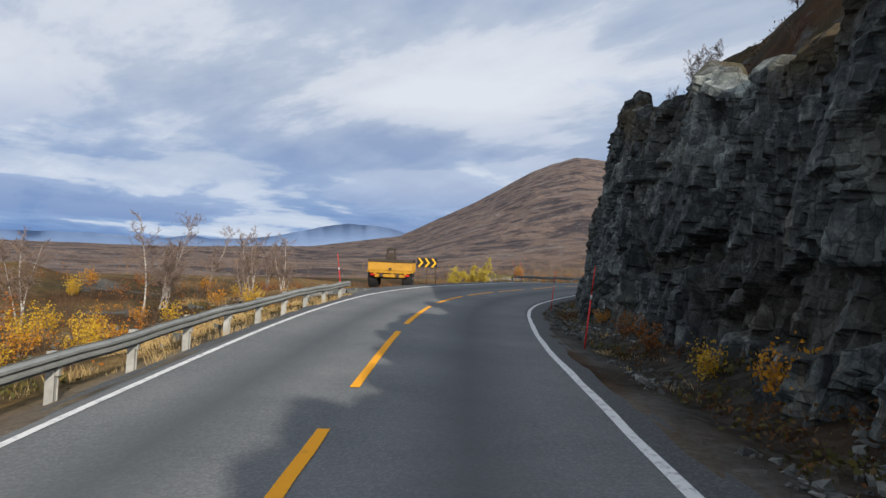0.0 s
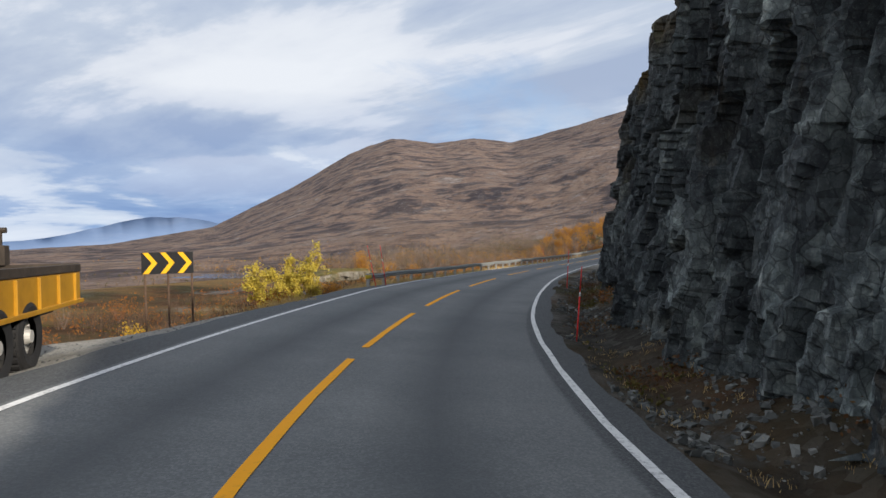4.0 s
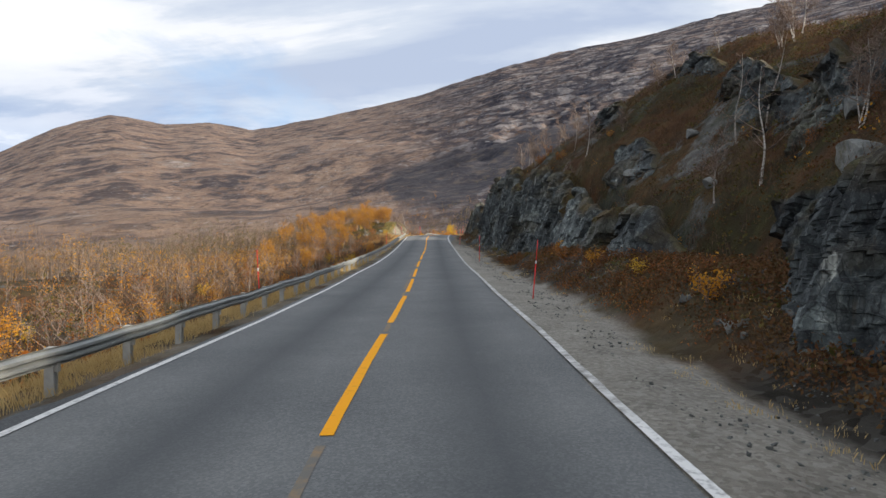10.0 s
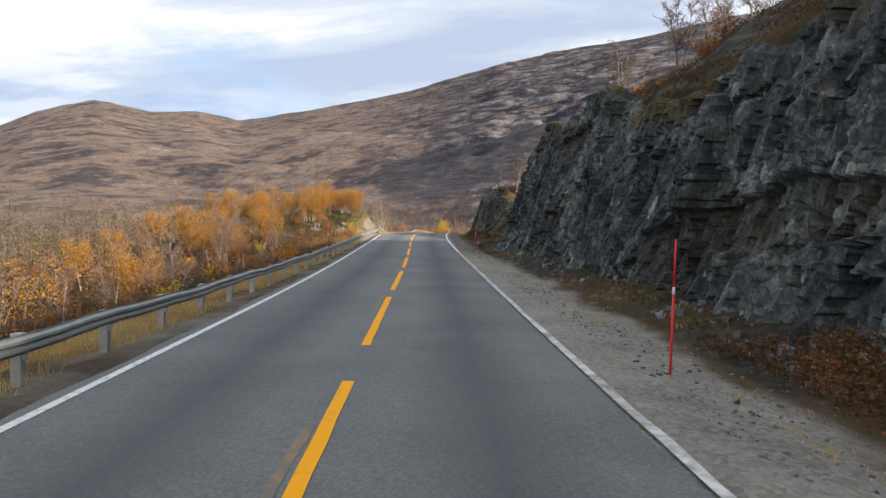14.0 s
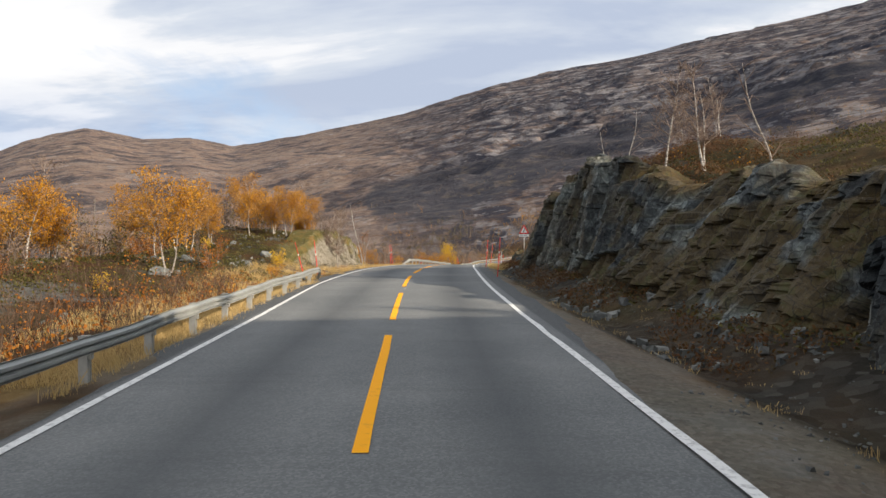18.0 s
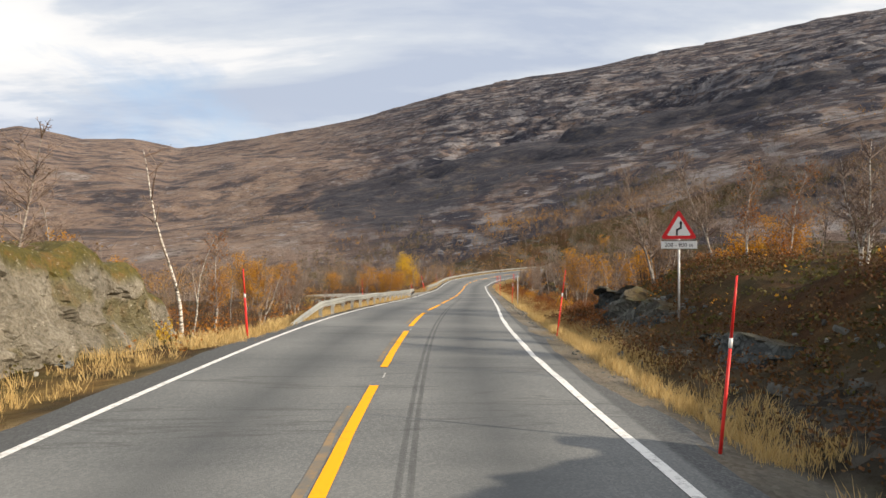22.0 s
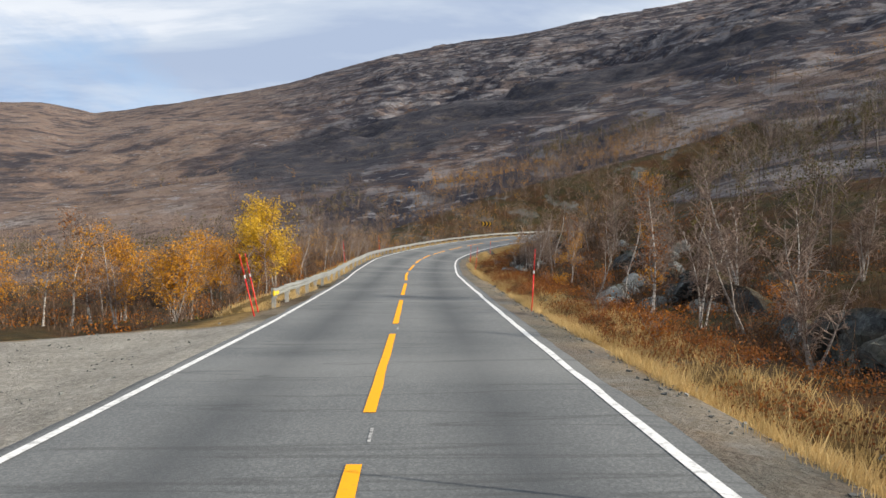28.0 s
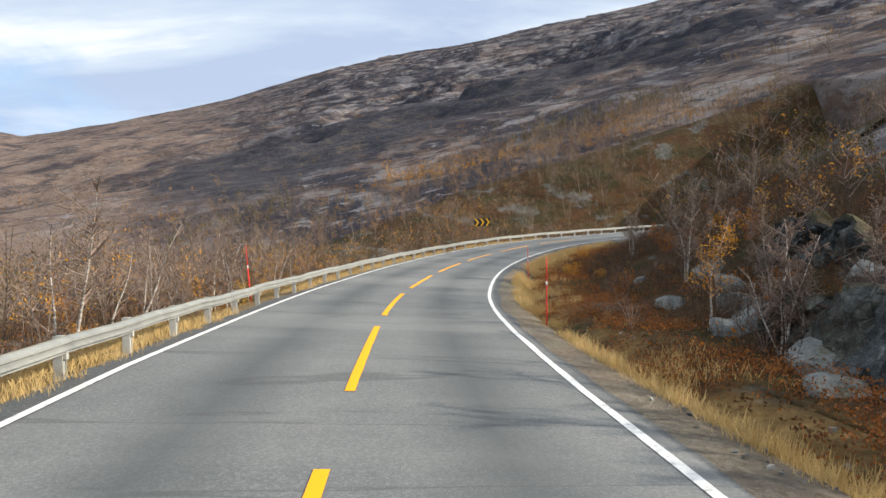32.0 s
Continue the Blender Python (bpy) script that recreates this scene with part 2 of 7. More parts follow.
skid = A.ramp(A.math("DIVIDE", A.math("ABSOLUTE", A.math("SUBTRACT", A.math("ABSOLUTE", A.math("SUBTRACT", A.math("ADD", au, A.math("MULTIPLY", A.noise(0.02, 1), 0.5)), 0.92)), 0.055)), 0.04), [(0.0, (1, 1, 1)), (0.8, (0.8, 0.8, 0.8)), (1.0, (0, 0, 0))])
along = A.ramp(A.math("DIVIDE", A.math("ABSOLUTE", A.math("SUBTRACT", sepuv.outputs[0], 257.0)), 29.0), [(0.80, (1, 1, 1)), (1.0, (0, 0, 0))])
worn = A.mix(A.math("MULTIPLY", A.math("MULTIPLY", skid, along), A.math("MULTIPLY", A.noise(1.3, 4, 0.6, (1, 8, 1), uv=True), 1.1)), worn, (0.045, 0.045, 0.047))
newer = A.ramp(A.math("DIVIDE", A.math("ABSOLUTE", au), 4.2), [(0.82, (0, 0, 0)), (0.84, (1, 1, 1))])
worn = A.mix(A.math("MULTIPLY", newer, 0.9), worn, A.mix(0.3, (0.042, 0.043, 0.046), grain))
A.color(A.mix(1.0, worn, (1.10, 1.135, 1.14), "MULTIPLY")).bump(A.voro(60.0), 0.35, 0.006)
ASPHALT = A.m

M = Mat("white_road_paint", 0.7)
M.color(M.mix(M.ramp(M.noise(9, 8, 0.7), [(0.50, (0, 0, 0)), (0.68, (1, 1, 1))]), (0.72, 0.72, 0.70), (0.30, 0.30, 0.30)))
WHITE_PAINT = M.m
M = Mat("yellow_road_paint", 0.85)
M.color(M.mix(M.ramp(M.noise(7, 8, 0.7), [(0.56, (0, 0, 0)), (0.74, (1, 1, 1))]), (0.90, 0.385, 0.004), (0.62, 0.28, 0.025)))
YELLOW_PAINT = M.m
M = Mat("dusty_white_paint", 0.8)
M.color(M.mix(M.ramp(M.noise(2.3, 9, 0.75), [(0.42, (0, 0, 0)), (0.62, (1, 1, 1))]), (0.62, 0.62, 0.60), (0.22, 0.215, 0.20)))
DUSTY_WHITE = M.m
M = Mat("faded_yellow_paint", 0.75)
M.color(M.mix(M.ramp(M.noise(3.0, 9, 0.7), [(0.28, (0.3, 0.3, 0.3)), (0.58, (1, 1, 1))]), (0.42, 0.24, 0.07), (0.15, 0.142, 0.125)))
FADED_PAINT = M.m
M = Mat("faded_white_paint", 0.75)
M.color(M.mix(M.ramp(M.noise(11, 8, 0.75), [(0.42, (0, 0, 0)), (0.58, (1, 1, 1))]), (0.52, 0.52, 0.50), (0.16, 0.16, 0.16)))
FADED_WHITE = M.m

# ground cover: heath, dry grass, moss and bare gravel, chosen by two painted-in masks
M = Mat("heath", 0.95, spec=0.1)
heath = M.mix(0.5, M.ramp(M.noise(1.7, 9, 0.7), [(0.30, (0.010, 0.009, 0.006)), (0.44, (0.030, 0.022, 0.013)), (0.54, (0.068, 0.036, 0.016)), (0.64, (0.085, 0.058, 0.026)), (0.76, (0.032, 0.036, 0.013))]),
              M.ramp(M.noise(0.21, 6, 0.6), [(0.3, (0.020, 0.020, 0.009)), (0.45, (0.070, 0.030, 0.013)), (0.56, (0.085, 0.060, 0.028)), (0.70, (0.034, 0.034, 0.013))]))
dry = M.ramp(M.noise(3.5, 8, 0.7), [(0.3, (0.13, 0.075, 0.025)), (0.5, (0.30, 0.19, 0.07)), (0.7, (0.42, 0.30, 0.13))])
gravel = M.mix(0.55, M.ramp(M.voro(16.0, out="Color"), [(0.1, (0.14, 0.135, 0.115)), (0.5, (0.275, 0.26, 0.228)), (0.9, (0.44, 0.42, 0.375))]),
               M.ramp(M.noise(0.8, 7, 0.65), [(0.3, (0.165, 0.155, 0.135)), (0.5, (0.275, 0.257, 0.222)), (0.72, (0.39, 0.365, 0.315))]))
rub = M.mix(0.5, M.ramp(M.voro(5.0, out="Color"), [(0.1, (0.014, 0.013, 0.012)), (0.5, (0.042, 0.040, 0.035)), (0.9, (0.12, 0.115, 0.105))]),
            M.ramp(M.noise(1.2, 7, 0.65), [(0.35, (0.018, 0.015, 0.010)), (0.6, (0.048, 0.042, 0.032)), (0.75, (0.060, 0.036, 0.015))]))
stony = M.ramp(M.math("ADD", M.noise(0.13, 9, 0.66), M.math("MULTIPLY", M.noise(1.4, 5, 0.7), 0.12)), [(0.635, (0, 0, 0)), (0.665, (1, 1, 1))])
heath = M.mix(M.math("MULTIPLY", stony, 0.8), heath, M.ramp(M.noise(2.5, 8, 0.7), [(0.3, (0.05, 0.053, 0.055)), (0.55, (0.13, 0.135, 0.13)), (0.75, (0.24, 0.24, 0.225))]))
peaty = M.ramp(M.noise(0.16, 8, 0.70, (1, 1, 1.5)), [(0.43, (1, 1, 1)), (0.52, (0, 0, 0))])
heath = M.mix(M.math("MULTIPLY", peaty, 0.7), heath, M.ramp(M.noise(1.1, 6, 0.7), [(0.35, (0.012, 0.012, 0.009)), (0.55, (0.028, 0.032, 0.013)), (0.7, (0.050, 0.055, 0.020))]))
c = M.mix(M.attr("dry"), heath, dry)
c = M.mix(M.attr("rubble"), c, rub)
c = M.mix(M.attr("gravel"), c, gravel)
M.color(c).bump(M.noise(7, 8, 0.75), 0.7, 0.12).bump(M.voro(18.0), 0.5, 0.03)
HEATH = M.m

# mountain side: brown heath with ledges of grey rock, tilted strata; shade and distance haze are painted in
M = Mat("mountain_heath", 0.95, spec=0.08)
comb = M.n.new("ShaderNodeCombineXYZ")
M.l.new(M.math("MULTIPLY", M.attr("along"), 0.0038), comb.inputs[0]), M.l.new(M.math("MULTIPLY", M.attr("updip"), 0.026), comb.inputs[1])


def dip_noise(scale, detail, rough, warp=0.3):
    t = M.n.new("ShaderNodeTexNoise")
    t.inputs["Scale"].default_value, t.inputs["Detail"].default_value = scale, detail
    t.inputs["Roughness"].default_value, t.inputs["Distortion"].default_value = rough, warp
    M.l.new(comb.outputs[0], t.inputs[0])
    return t.outputs[0]


fine = M.math("SUBTRACT", M.noise(0.045, 10, 0.72, (1, 1, 1.6)), 0.5)


def rough_edge(src, k):
    return M.math("ADD", src, M.math("MULTIPLY", fine, k))


c1 = M.ramp(rough_edge(dip_noise(0.8, 6, 0.5), 0.30), [(0.40, (0.010, 0.012, 0.018)), (0.455, (0.024, 0.025, 0.030)), (0.48, (0.085, 0.064, 0.053)), (0.55, (0.15, 0.108, 0.080)), (0.60, (0.075, 0.062, 0.054)), (0.68, (0.17, 0.16, 0.14))])
c2 = M.ramp(M.noise(0.014, 12, 0.72, (1, 1, 2.0)), [(0.32, (0.028, 0.027, 0.028)), (0.47, (0.105, 0.072, 0.052)), (0.58, (0.175, 0.115, 0.070)), (0.72, (0.145, 0.132, 0.115))])
c3 = M.ramp(rough_edge(dip_noise(2.4, 4, 0.5, 0.2), 0.45), [(0.42, (0.010, 0.012, 0.017)), (0.47, (0.075, 0.060, 0.052)), (0.55, (0.135, 0.10, 0.078)), (0.64, (0.25, 0.235, 0.205))])
c = M.mix(0.42, M.mix(0.25, c1, c2), c3)
# broad bluish-dark bands: shadow on the slope put into its colour
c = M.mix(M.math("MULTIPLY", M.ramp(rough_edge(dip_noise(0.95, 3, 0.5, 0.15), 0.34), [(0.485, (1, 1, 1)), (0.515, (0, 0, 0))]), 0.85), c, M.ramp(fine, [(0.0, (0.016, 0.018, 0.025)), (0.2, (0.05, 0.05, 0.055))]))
patch = M.ramp(rough_edge(M.noise(0.013, 10, 0.62, (1, 1, 2.6)), 0.40), [(0.40, (0.014, 0.016, 0.022)), (0.45, (0.045, 0.043, 0.044)), (0.48, (0.12, 0.086, 0.064)), (0.56, (0.18, 0.128, 0.09)), (0.62, (0.13, 0.105, 0.085)), (0.70, (0.24, 0.22, 0.19))])
c = M.mix(M.attr("craggy"), c, patch)
c = M.mix(M.attr("ledge"), c, M.ramp(M.noise(0.05, 7, 0.7), [(0.3, (0.045, 0.048, 0.055)), (0.6, (0.11, 0.11, 0.11)), (0.8, (0.19, 0.185, 0.17))]))
c = M.mix(M.attr("wood"), c, M.ramp(M.noise(0.09, 8, 0.75), [(0.3, (0.08, 0.062, 0.048)), (0.5, (0.17, 0.118, 0.076)), (0.65, (0.25, 0.17, 0.095)), (0.8, (0.12, 0.10, 0.065))]))
# narrower dark bands, painted shade of the ledges
shade_bands = M.ramp(rough_edge(dip_noise(1.5, 3, 0.5, 0.12), 0.30), [(0.452, (1, 1, 1)), (0.482, (0, 0, 0))])
c = M.mix(M.math("MULTIPLY", shade_bands, M.math("SUBTRACT", 0.85, M.attr("craggy"))), c, M.ramp(fine, [(0.0, (0.014, 0.017, 0.025)), (0.2, (0.045, 0.047, 0.055))]))
pale_ = M.ramp(rough_edge(dip_noise(2.1, 3, 0.5, 0.12), 0.35), [(0.60, (0, 0, 0)), (0.63, (1, 1, 1))])
c = M.mix(M.math("MULTIPLY", pale_, M.math("SUBTRACT", 0.7, M.attr("craggy"))), c, (0.17, 0.165, 0.155))
stubble = M.ramp(M.noise(0.07, 9, 0.7, (1, 1, 2.5)), [(0.42, (1, 1, 1)), (0.49, (0, 0, 0))])
c = M.mix(M.math("MULTIPLY", stubble, M.math("SUBTRACT", 0.5, M.math("MULTIPLY", M.attr("craggy"), 0.3))), c, (0.030, 0.028, 0.028))
# evened towards a mean tone, in place of distance haze
c = M.mix(M.math("ADD", 0.12, M.math("MULTIPLY", M.attr("craggy"), 0.13)), c, M.ramp(M.noise(0.006, 6, 0.6, (1, 1, 2)), [(0.35, (0.085, 0.066, 0.056)), (0.5, (0.135, 0.098, 0.074)), (0.65, (0.165, 0.125, 0.09))]))
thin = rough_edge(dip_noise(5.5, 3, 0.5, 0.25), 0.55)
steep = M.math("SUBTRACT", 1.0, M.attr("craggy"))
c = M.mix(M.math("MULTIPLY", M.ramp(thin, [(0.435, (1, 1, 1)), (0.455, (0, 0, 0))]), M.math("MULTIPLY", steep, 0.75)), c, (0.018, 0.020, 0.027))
c = M.mix(M.math("MULTIPLY", M.ramp(thin, [(0.575, (0, 0, 0)), (0.60, (1, 1, 1))]), M.math("MULTIPLY", steep, 0.38)), c, (0.19, 0.185, 0.175))
bush = M.ramp(M.noise(0.13, 4, 0.65, (1, 1, 1.3)), [(0.565, (0, 0, 0)), (0.60, (1, 1, 1))])
c = M.mix(M.math("MULTIPLY", bush, 0.6), c, M.ramp(M.noise(0.021, 4, 0.6), [(0.38, (0.022, 0.020, 0.020)), (0.5, (0.050, 0.036, 0.026)), (0.62, (0.085, 0.050, 0.026))]))
stones = M.ramp(M.math("ADD", M.noise(0.17, 4, 0.7, (1, 1, 2.2)), M.math("MULTIPLY", M.math("SUBTRACT", M.noise(0.012, 4, 0.6, (1, 1, 2)), 0.5), 0.35)), [(0.635, (0, 0, 0)), (0.66, (1, 1, 1))])
c = M.mix(M.math("MULTIPLY", stones, 0.7), c, (0.20, 0.195, 0.185))
# blue-grey band with ragged edges, darker than the slope around it
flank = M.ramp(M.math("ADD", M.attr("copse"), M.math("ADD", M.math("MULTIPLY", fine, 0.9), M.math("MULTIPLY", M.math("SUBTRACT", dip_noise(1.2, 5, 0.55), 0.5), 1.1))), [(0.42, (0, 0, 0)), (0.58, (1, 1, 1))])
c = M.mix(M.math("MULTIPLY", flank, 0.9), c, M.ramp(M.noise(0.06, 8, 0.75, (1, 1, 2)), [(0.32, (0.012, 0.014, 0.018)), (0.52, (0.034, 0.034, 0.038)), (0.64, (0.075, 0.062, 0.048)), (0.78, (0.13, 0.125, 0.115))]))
# whole slope lifted towards pale blue: haze put into the colour
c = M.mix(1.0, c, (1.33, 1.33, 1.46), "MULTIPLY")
M.color(c).bump(dip_noise(2.4, 6, 0.6, 0.2), 0.5, 7.0).bump(M.noise(0.012, 10, 0.68, (1, 1, 2)), 0.7, 22.0).bump(M.noise(0.25, 6, 0.7), 0.6, 1.0)
MOUNTAIN = M.m
# the blue haze of distance is painted into this colour
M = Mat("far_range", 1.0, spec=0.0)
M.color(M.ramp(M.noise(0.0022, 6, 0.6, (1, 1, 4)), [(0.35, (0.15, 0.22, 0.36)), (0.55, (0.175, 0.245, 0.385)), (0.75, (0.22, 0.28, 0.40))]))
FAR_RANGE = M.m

# cut rock: dark grey schist with rusty and pale streaks
M = Mat("cliff_rock", 0.82, spec=0.25)
c = M.mix(0.5, M.ramp(M.noise(0.55, 9, 0.65, (1, 1, 0.5)), [(0.32, (0.014, 0.016, 0.019)), (0.5, (0.046, 0.052, 0.054)), (0.62, (0.105, 0.115, 0.112)), (0.78, (0.23, 0.24, 0.225))]),
          M.ramp(M.noise(5.0, 10, 0.72, (1, 1, 0.7)), [(0.34, (0.010, 0.011, 0.013)), (0.5, (0.055, 0.062, 0.064)), (0.68, (0.21, 0.22, 0.21))]))
c = M.mix(1.0, c, M.ramp(M.attr("tone"), [(0.0, (0.45, 0.47, 0.50)), (0.45, (0.85, 0.86, 0.87)), (0.75, (1.5, 1.52, 1.5)), (1.0, (2.5, 2.5, 2.42))]), "MULTIPLY")
c = M.mix(M.math("MULTIPLY", M.ramp(M.noise(0.9, 7, 0.7, (1, 1, 0.25)), [(0.60, (0, 0, 0)), (0.72, (1, 1, 1))]), 0.45), c, (0.16, 0.105, 0.05))
c = M.mix(M.math("MULTIPLY", M.ramp(M.noise(1.5, 6, 0.62, (1, 1, 0.16)), [(0.655, (0, 0, 0)), (0.70, (1, 1, 1))]), 0.75), c, (0.33, 0.335, 0.31))
c = M.mix(M.attr("moss"), c, M.ramp(M.noise(2.2, 8, 0.7), [(0.3, (0.028, 0.022, 0.012)), (0.5, (0.075, 0.050, 0.018)), (0.65, (0.075, 0.072, 0.022)), (0.8, (0.15, 0.055, 0.022))]))
wob = M.n.new("ShaderNodeTexNoise")
wob.inputs["Scale"].default_value, wob.inputs["Detail"].default_value = 1.4, 4.0
M.l.new(M.where((1, 1, 0.8)), wob.inputs[0])
shift = M.n.new("ShaderNodeVectorMath")
shift.operation = "SCALE"
shift.inputs["Scale"].default_value = 0.55
M.l.new(wob.outputs[1], shift.inputs[0])


def fracture(scale, stretch, feature, out):
    """Cells of broken rock whose joints wander."""
    total = M.n.new("ShaderNodeVectorMath")
    total.operation = "ADD"
    M.l.new(M.where(stretch), total.inputs[0]), M.l.new(shift.outputs[0], total.inputs[1])
    t = M.n.new("ShaderNodeTexVoronoi")
    t.feature = feature
    t.inputs["Scale"].default_value = scale
    M.l.new(total.outputs[0], t.inputs[0])
    return t.outputs[out]


tint = M.mix(1.0, M.ramp(fracture(2.3, (1, 1, 0.75), "F1", "Color"), [(0.1, (0.62, 0.63, 0.66)), (0.5, (1.05, 1.07, 1.07)), (0.9, (1.7, 1.74, 1.70))]),
             M.ramp(fracture(6.0, (1, 1, 0.9), "F1", "Color"), [(0.1, (0.72, 0.73, 0.74)), (0.5, (1.05, 1.06, 1.06)), (0.9, (1.5, 1.5, 1.47))]), "MULTIPLY")
c = M.mix(M.math("SUBTRACT", 1.0, M.attr("moss")), c, M.mix(1.0, c, tint, "MULTIPLY"))
seams = M.mix(1.0, M.ramp(fracture(2.3, (1, 1, 0.75), "DISTANCE_TO_EDGE", "Distance"), [(0.0, (1, 1, 1)), (0.035, (0, 0, 0))]),
              M.ramp(fracture(6.0, (1, 1, 0.9), "DISTANCE_TO_EDGE", "Distance"), [(0.0, (0.7, 0.7, 0.7)), (0.045, (0, 0, 0))]), "LIGHTEN")
c = M.mix(M.math("MULTIPLY", seams, 0.75), c, (0.010, 0.010, 0.011))
spot = M.ramp(M.noise(19, 5, 0.7), [(0.60, (0, 0, 0)), (0.68, (1, 1, 1))])
c = M.mix(M.math("MULTIPLY", spot, 0.35), c, (0.26, 0.27, 0.25))
M.color(c).bump(fracture(2.3, (1, 1, 0.75), "F1", "Color"), 0.55, 0.16).bump(fracture(6.0, (1, 1, 0.9), "F1", "Color"), 0.5, 0.07).bump(seams, -0.5, 0.06).bump(M.noise(7, 10, 0.75, (1, 1, 0.6)), 0.7, 0.06)
ROCK = M.m


# ---- helpers for meshes ----
def link_mesh(name, verts, faces, material, parent=None, smooth=False, attrs=None, uv=None):
    me = bpy.data.meshes.new(name)
    verts = np.asarray(verts, np.float32)
    if isinstance(faces, np.ndarray):
        n, k = faces.shape
        me.vertices.add(len(verts))
        me.vertices.foreach_set("co", verts.ravel())
        me.loops.add(n * k)
        me.loops.foreach_set("vertex_index", faces.astype(np.int32).ravel())
        me.polygons.add(n)
        me.polygons.foreach_set("loop_start", np.arange(0, n * k, k, dtype=np.int32))
        me.update(calc_edges=True)
    else:
        me.from_pydata(verts.tolist(), [], faces)
    for key, values in (attrs or {}).items():
        a = me.attributes.new(key, "FLOAT", "POINT")
        a.data.foreach_set("value", np.asarray(values, np.float32).ravel())
    if uv is not None:
        layer = me.uv_layers.new(name="UVMap")
        idx = np.empty(len(me.loops), np.int32)
        me.loops.foreach_get("vertex_index", idx)
        layer.data.foreach_set("uv", np.asarray(uv, np.float32)[idx].ravel())
    me.polygons.foreach_set("use_smooth", np.full(len(me.polygons), smooth))
    me.materials.append(material)
    ob = new(name, me)
    if parent:
        ob.parent = parent
    return ob


def grid_faces(rows, cols):
    i = np.arange((rows - 1) * cols).reshape(rows - 1, cols)[:, :-1]
    return np.stack([i, i + 1, i + cols + 1, i + cols], -1).reshape(-1, 4)


def smooth01(x):
    x = np.clip(x, 0, 1)
    return x * x * (3 - 2 * x)


def hash2(i, j, seed=0):
    v = np.sin(i * 127.1 + j * 311.7 + seed * 74.7) * 43758.5453
    return v - np.floor(v)


def vnoise(x, y, seed=0):
    """Smooth value noise in -1..1."""
    xi, yi = np.floor(x), np.floor(y)
    fx, fy = smooth01(x - xi), smooth01(y - yi)
    a, b = hash2(xi, yi, seed), hash2(xi + 1, yi, seed)
    c, d = hash2(xi, yi + 1, seed), hash2(xi + 1, yi + 1, seed)
    return 2 * ((a * (1 - fx) + b * fx) * (1 - fy) + (c * (1 - fx) + d * fx) * fy) - 1


def fbm(x, y, octaves=4, seed=0, gain=0.5):
    out, amp = 0, 1.0
    for o in range(octaves):
        out = out + amp * vnoise(x * 2**o, y * 2**o, seed + o * 13)
        amp *= gain
    return out


# ---- the road's line ----
STEP = 0.5
knots = np.stack([ROAD_X, ROAD_Y, ROAD_Z], -1)


def spline(p, per=20):
    q = np.vstack([2 * p[0] - p[1], p, 2 * p[-1] - p[-2]])
    out = []
    for i in range(1, len(q) - 2):
        t = np.linspace(0, 1, per, endpoint=False)[:, None]
        a, b, c, d = q[i - 1], q[i], q[i + 1], q[i + 2]
        out.append(0.5 * (2 * b + (c - a) * t + (2 * a - 5 * b + 4 * c - d) * t**2 + (3 * b - a - 3 * c + d) * t**3))
    return np.vstack(out + [p[-1:]])


line = spline(knots)
arc = np.r_[0, np.cumsum(np.linalg.norm(np.diff(line[:, :2], axis=0), axis=1))]
LENGTH = float(arc[-1])
RS = np.arange(0, LENGTH, STEP)
RX, RY, RZ = (np.interp(RS, arc, line[:, k]) for k in range(3))
hx, hy = np.gradient(RX), np.gradient(RY)
hl = np.hypot(hx, hy)
hx, hy = hx / hl, hy / hl
BANK_S, BANK_V = [0, 35, 46, 57, 68, 86, 100, 115, 322, 340, 400], [-0.05, -0.05, 0.0, 0.05, 0.077, 0.077, 0.02, 0.0, 0.0, 0.08, 0.08]
EDGE_S = [0, 35, 43, 51, 62, 73, 82, 91, 100, 109, 118, 127, 136, 146, 157, 186, 216, 226, 236, 244, 253, 262, 291, 302, 312, 323, 335, 360, 480]
EDGE_U = [3.4, 3.42, 3.40, 3.58, 3.70, 3.79, 3.67, 3.47, 3.28, 3.22, 3.25, 3.32, 3.24, 3.27, 3.19, 3.17, 3.17, 3.24, 3.16, 3.03, 3.06, 3.19, 3.08, 3.12, 3.20, 3.12, 3.19, 3.35, 3.5]
LEFT_S = [0, 36, 45, 53, 64, 76, 84, 94, 103, 112, 120, 129, 138, 148, 158, 172, 187, 197, 207, 217, 227, 237, 245, 254, 263, 292, 303, 314, 325, 337, 360, 480]
LEFT_U = [3.2, 3.17, 3.29, 3.36, 3.36, 3.30, 3.33, 3.53, 3.60, 3.59, 3.42, 3.20, 3.15, 3.20, 3.06, 3.12, 3.22, 3.26, 3.32, 3.62, 3.59, 3.50, 3.48, 3.42, 3.22, 3.30, 3.14, 3.20, 3.37, 3.55, 3.5, 3.5]
MID_S = [0, 37, 47, 56, 66, 75, 82, 90, 100, 108, 118, 126, 137, 146, 157, 170, 188, 196, 204, 213, 222, 231, 241, 250, 257, 263, 275, 294, 301, 309, 318, 324, 340, 360, 480]
MID_U = [0, 0.02, -0.09, -0.20, -0.10, 0.03, 0.04, -0.06, -0.12, -0.10, -0.02, 0.02, 0.04, 0.0, -0.05, -0.04, 0.07, 0.04, -0.02, -0.10, -0.18, -0.13, -0.07, -0.09, -0.13, 0.0, -0.05, 0.04, 0.11, 0.13, 0.10, -0.03, -0.03, 0.04, 0.0]


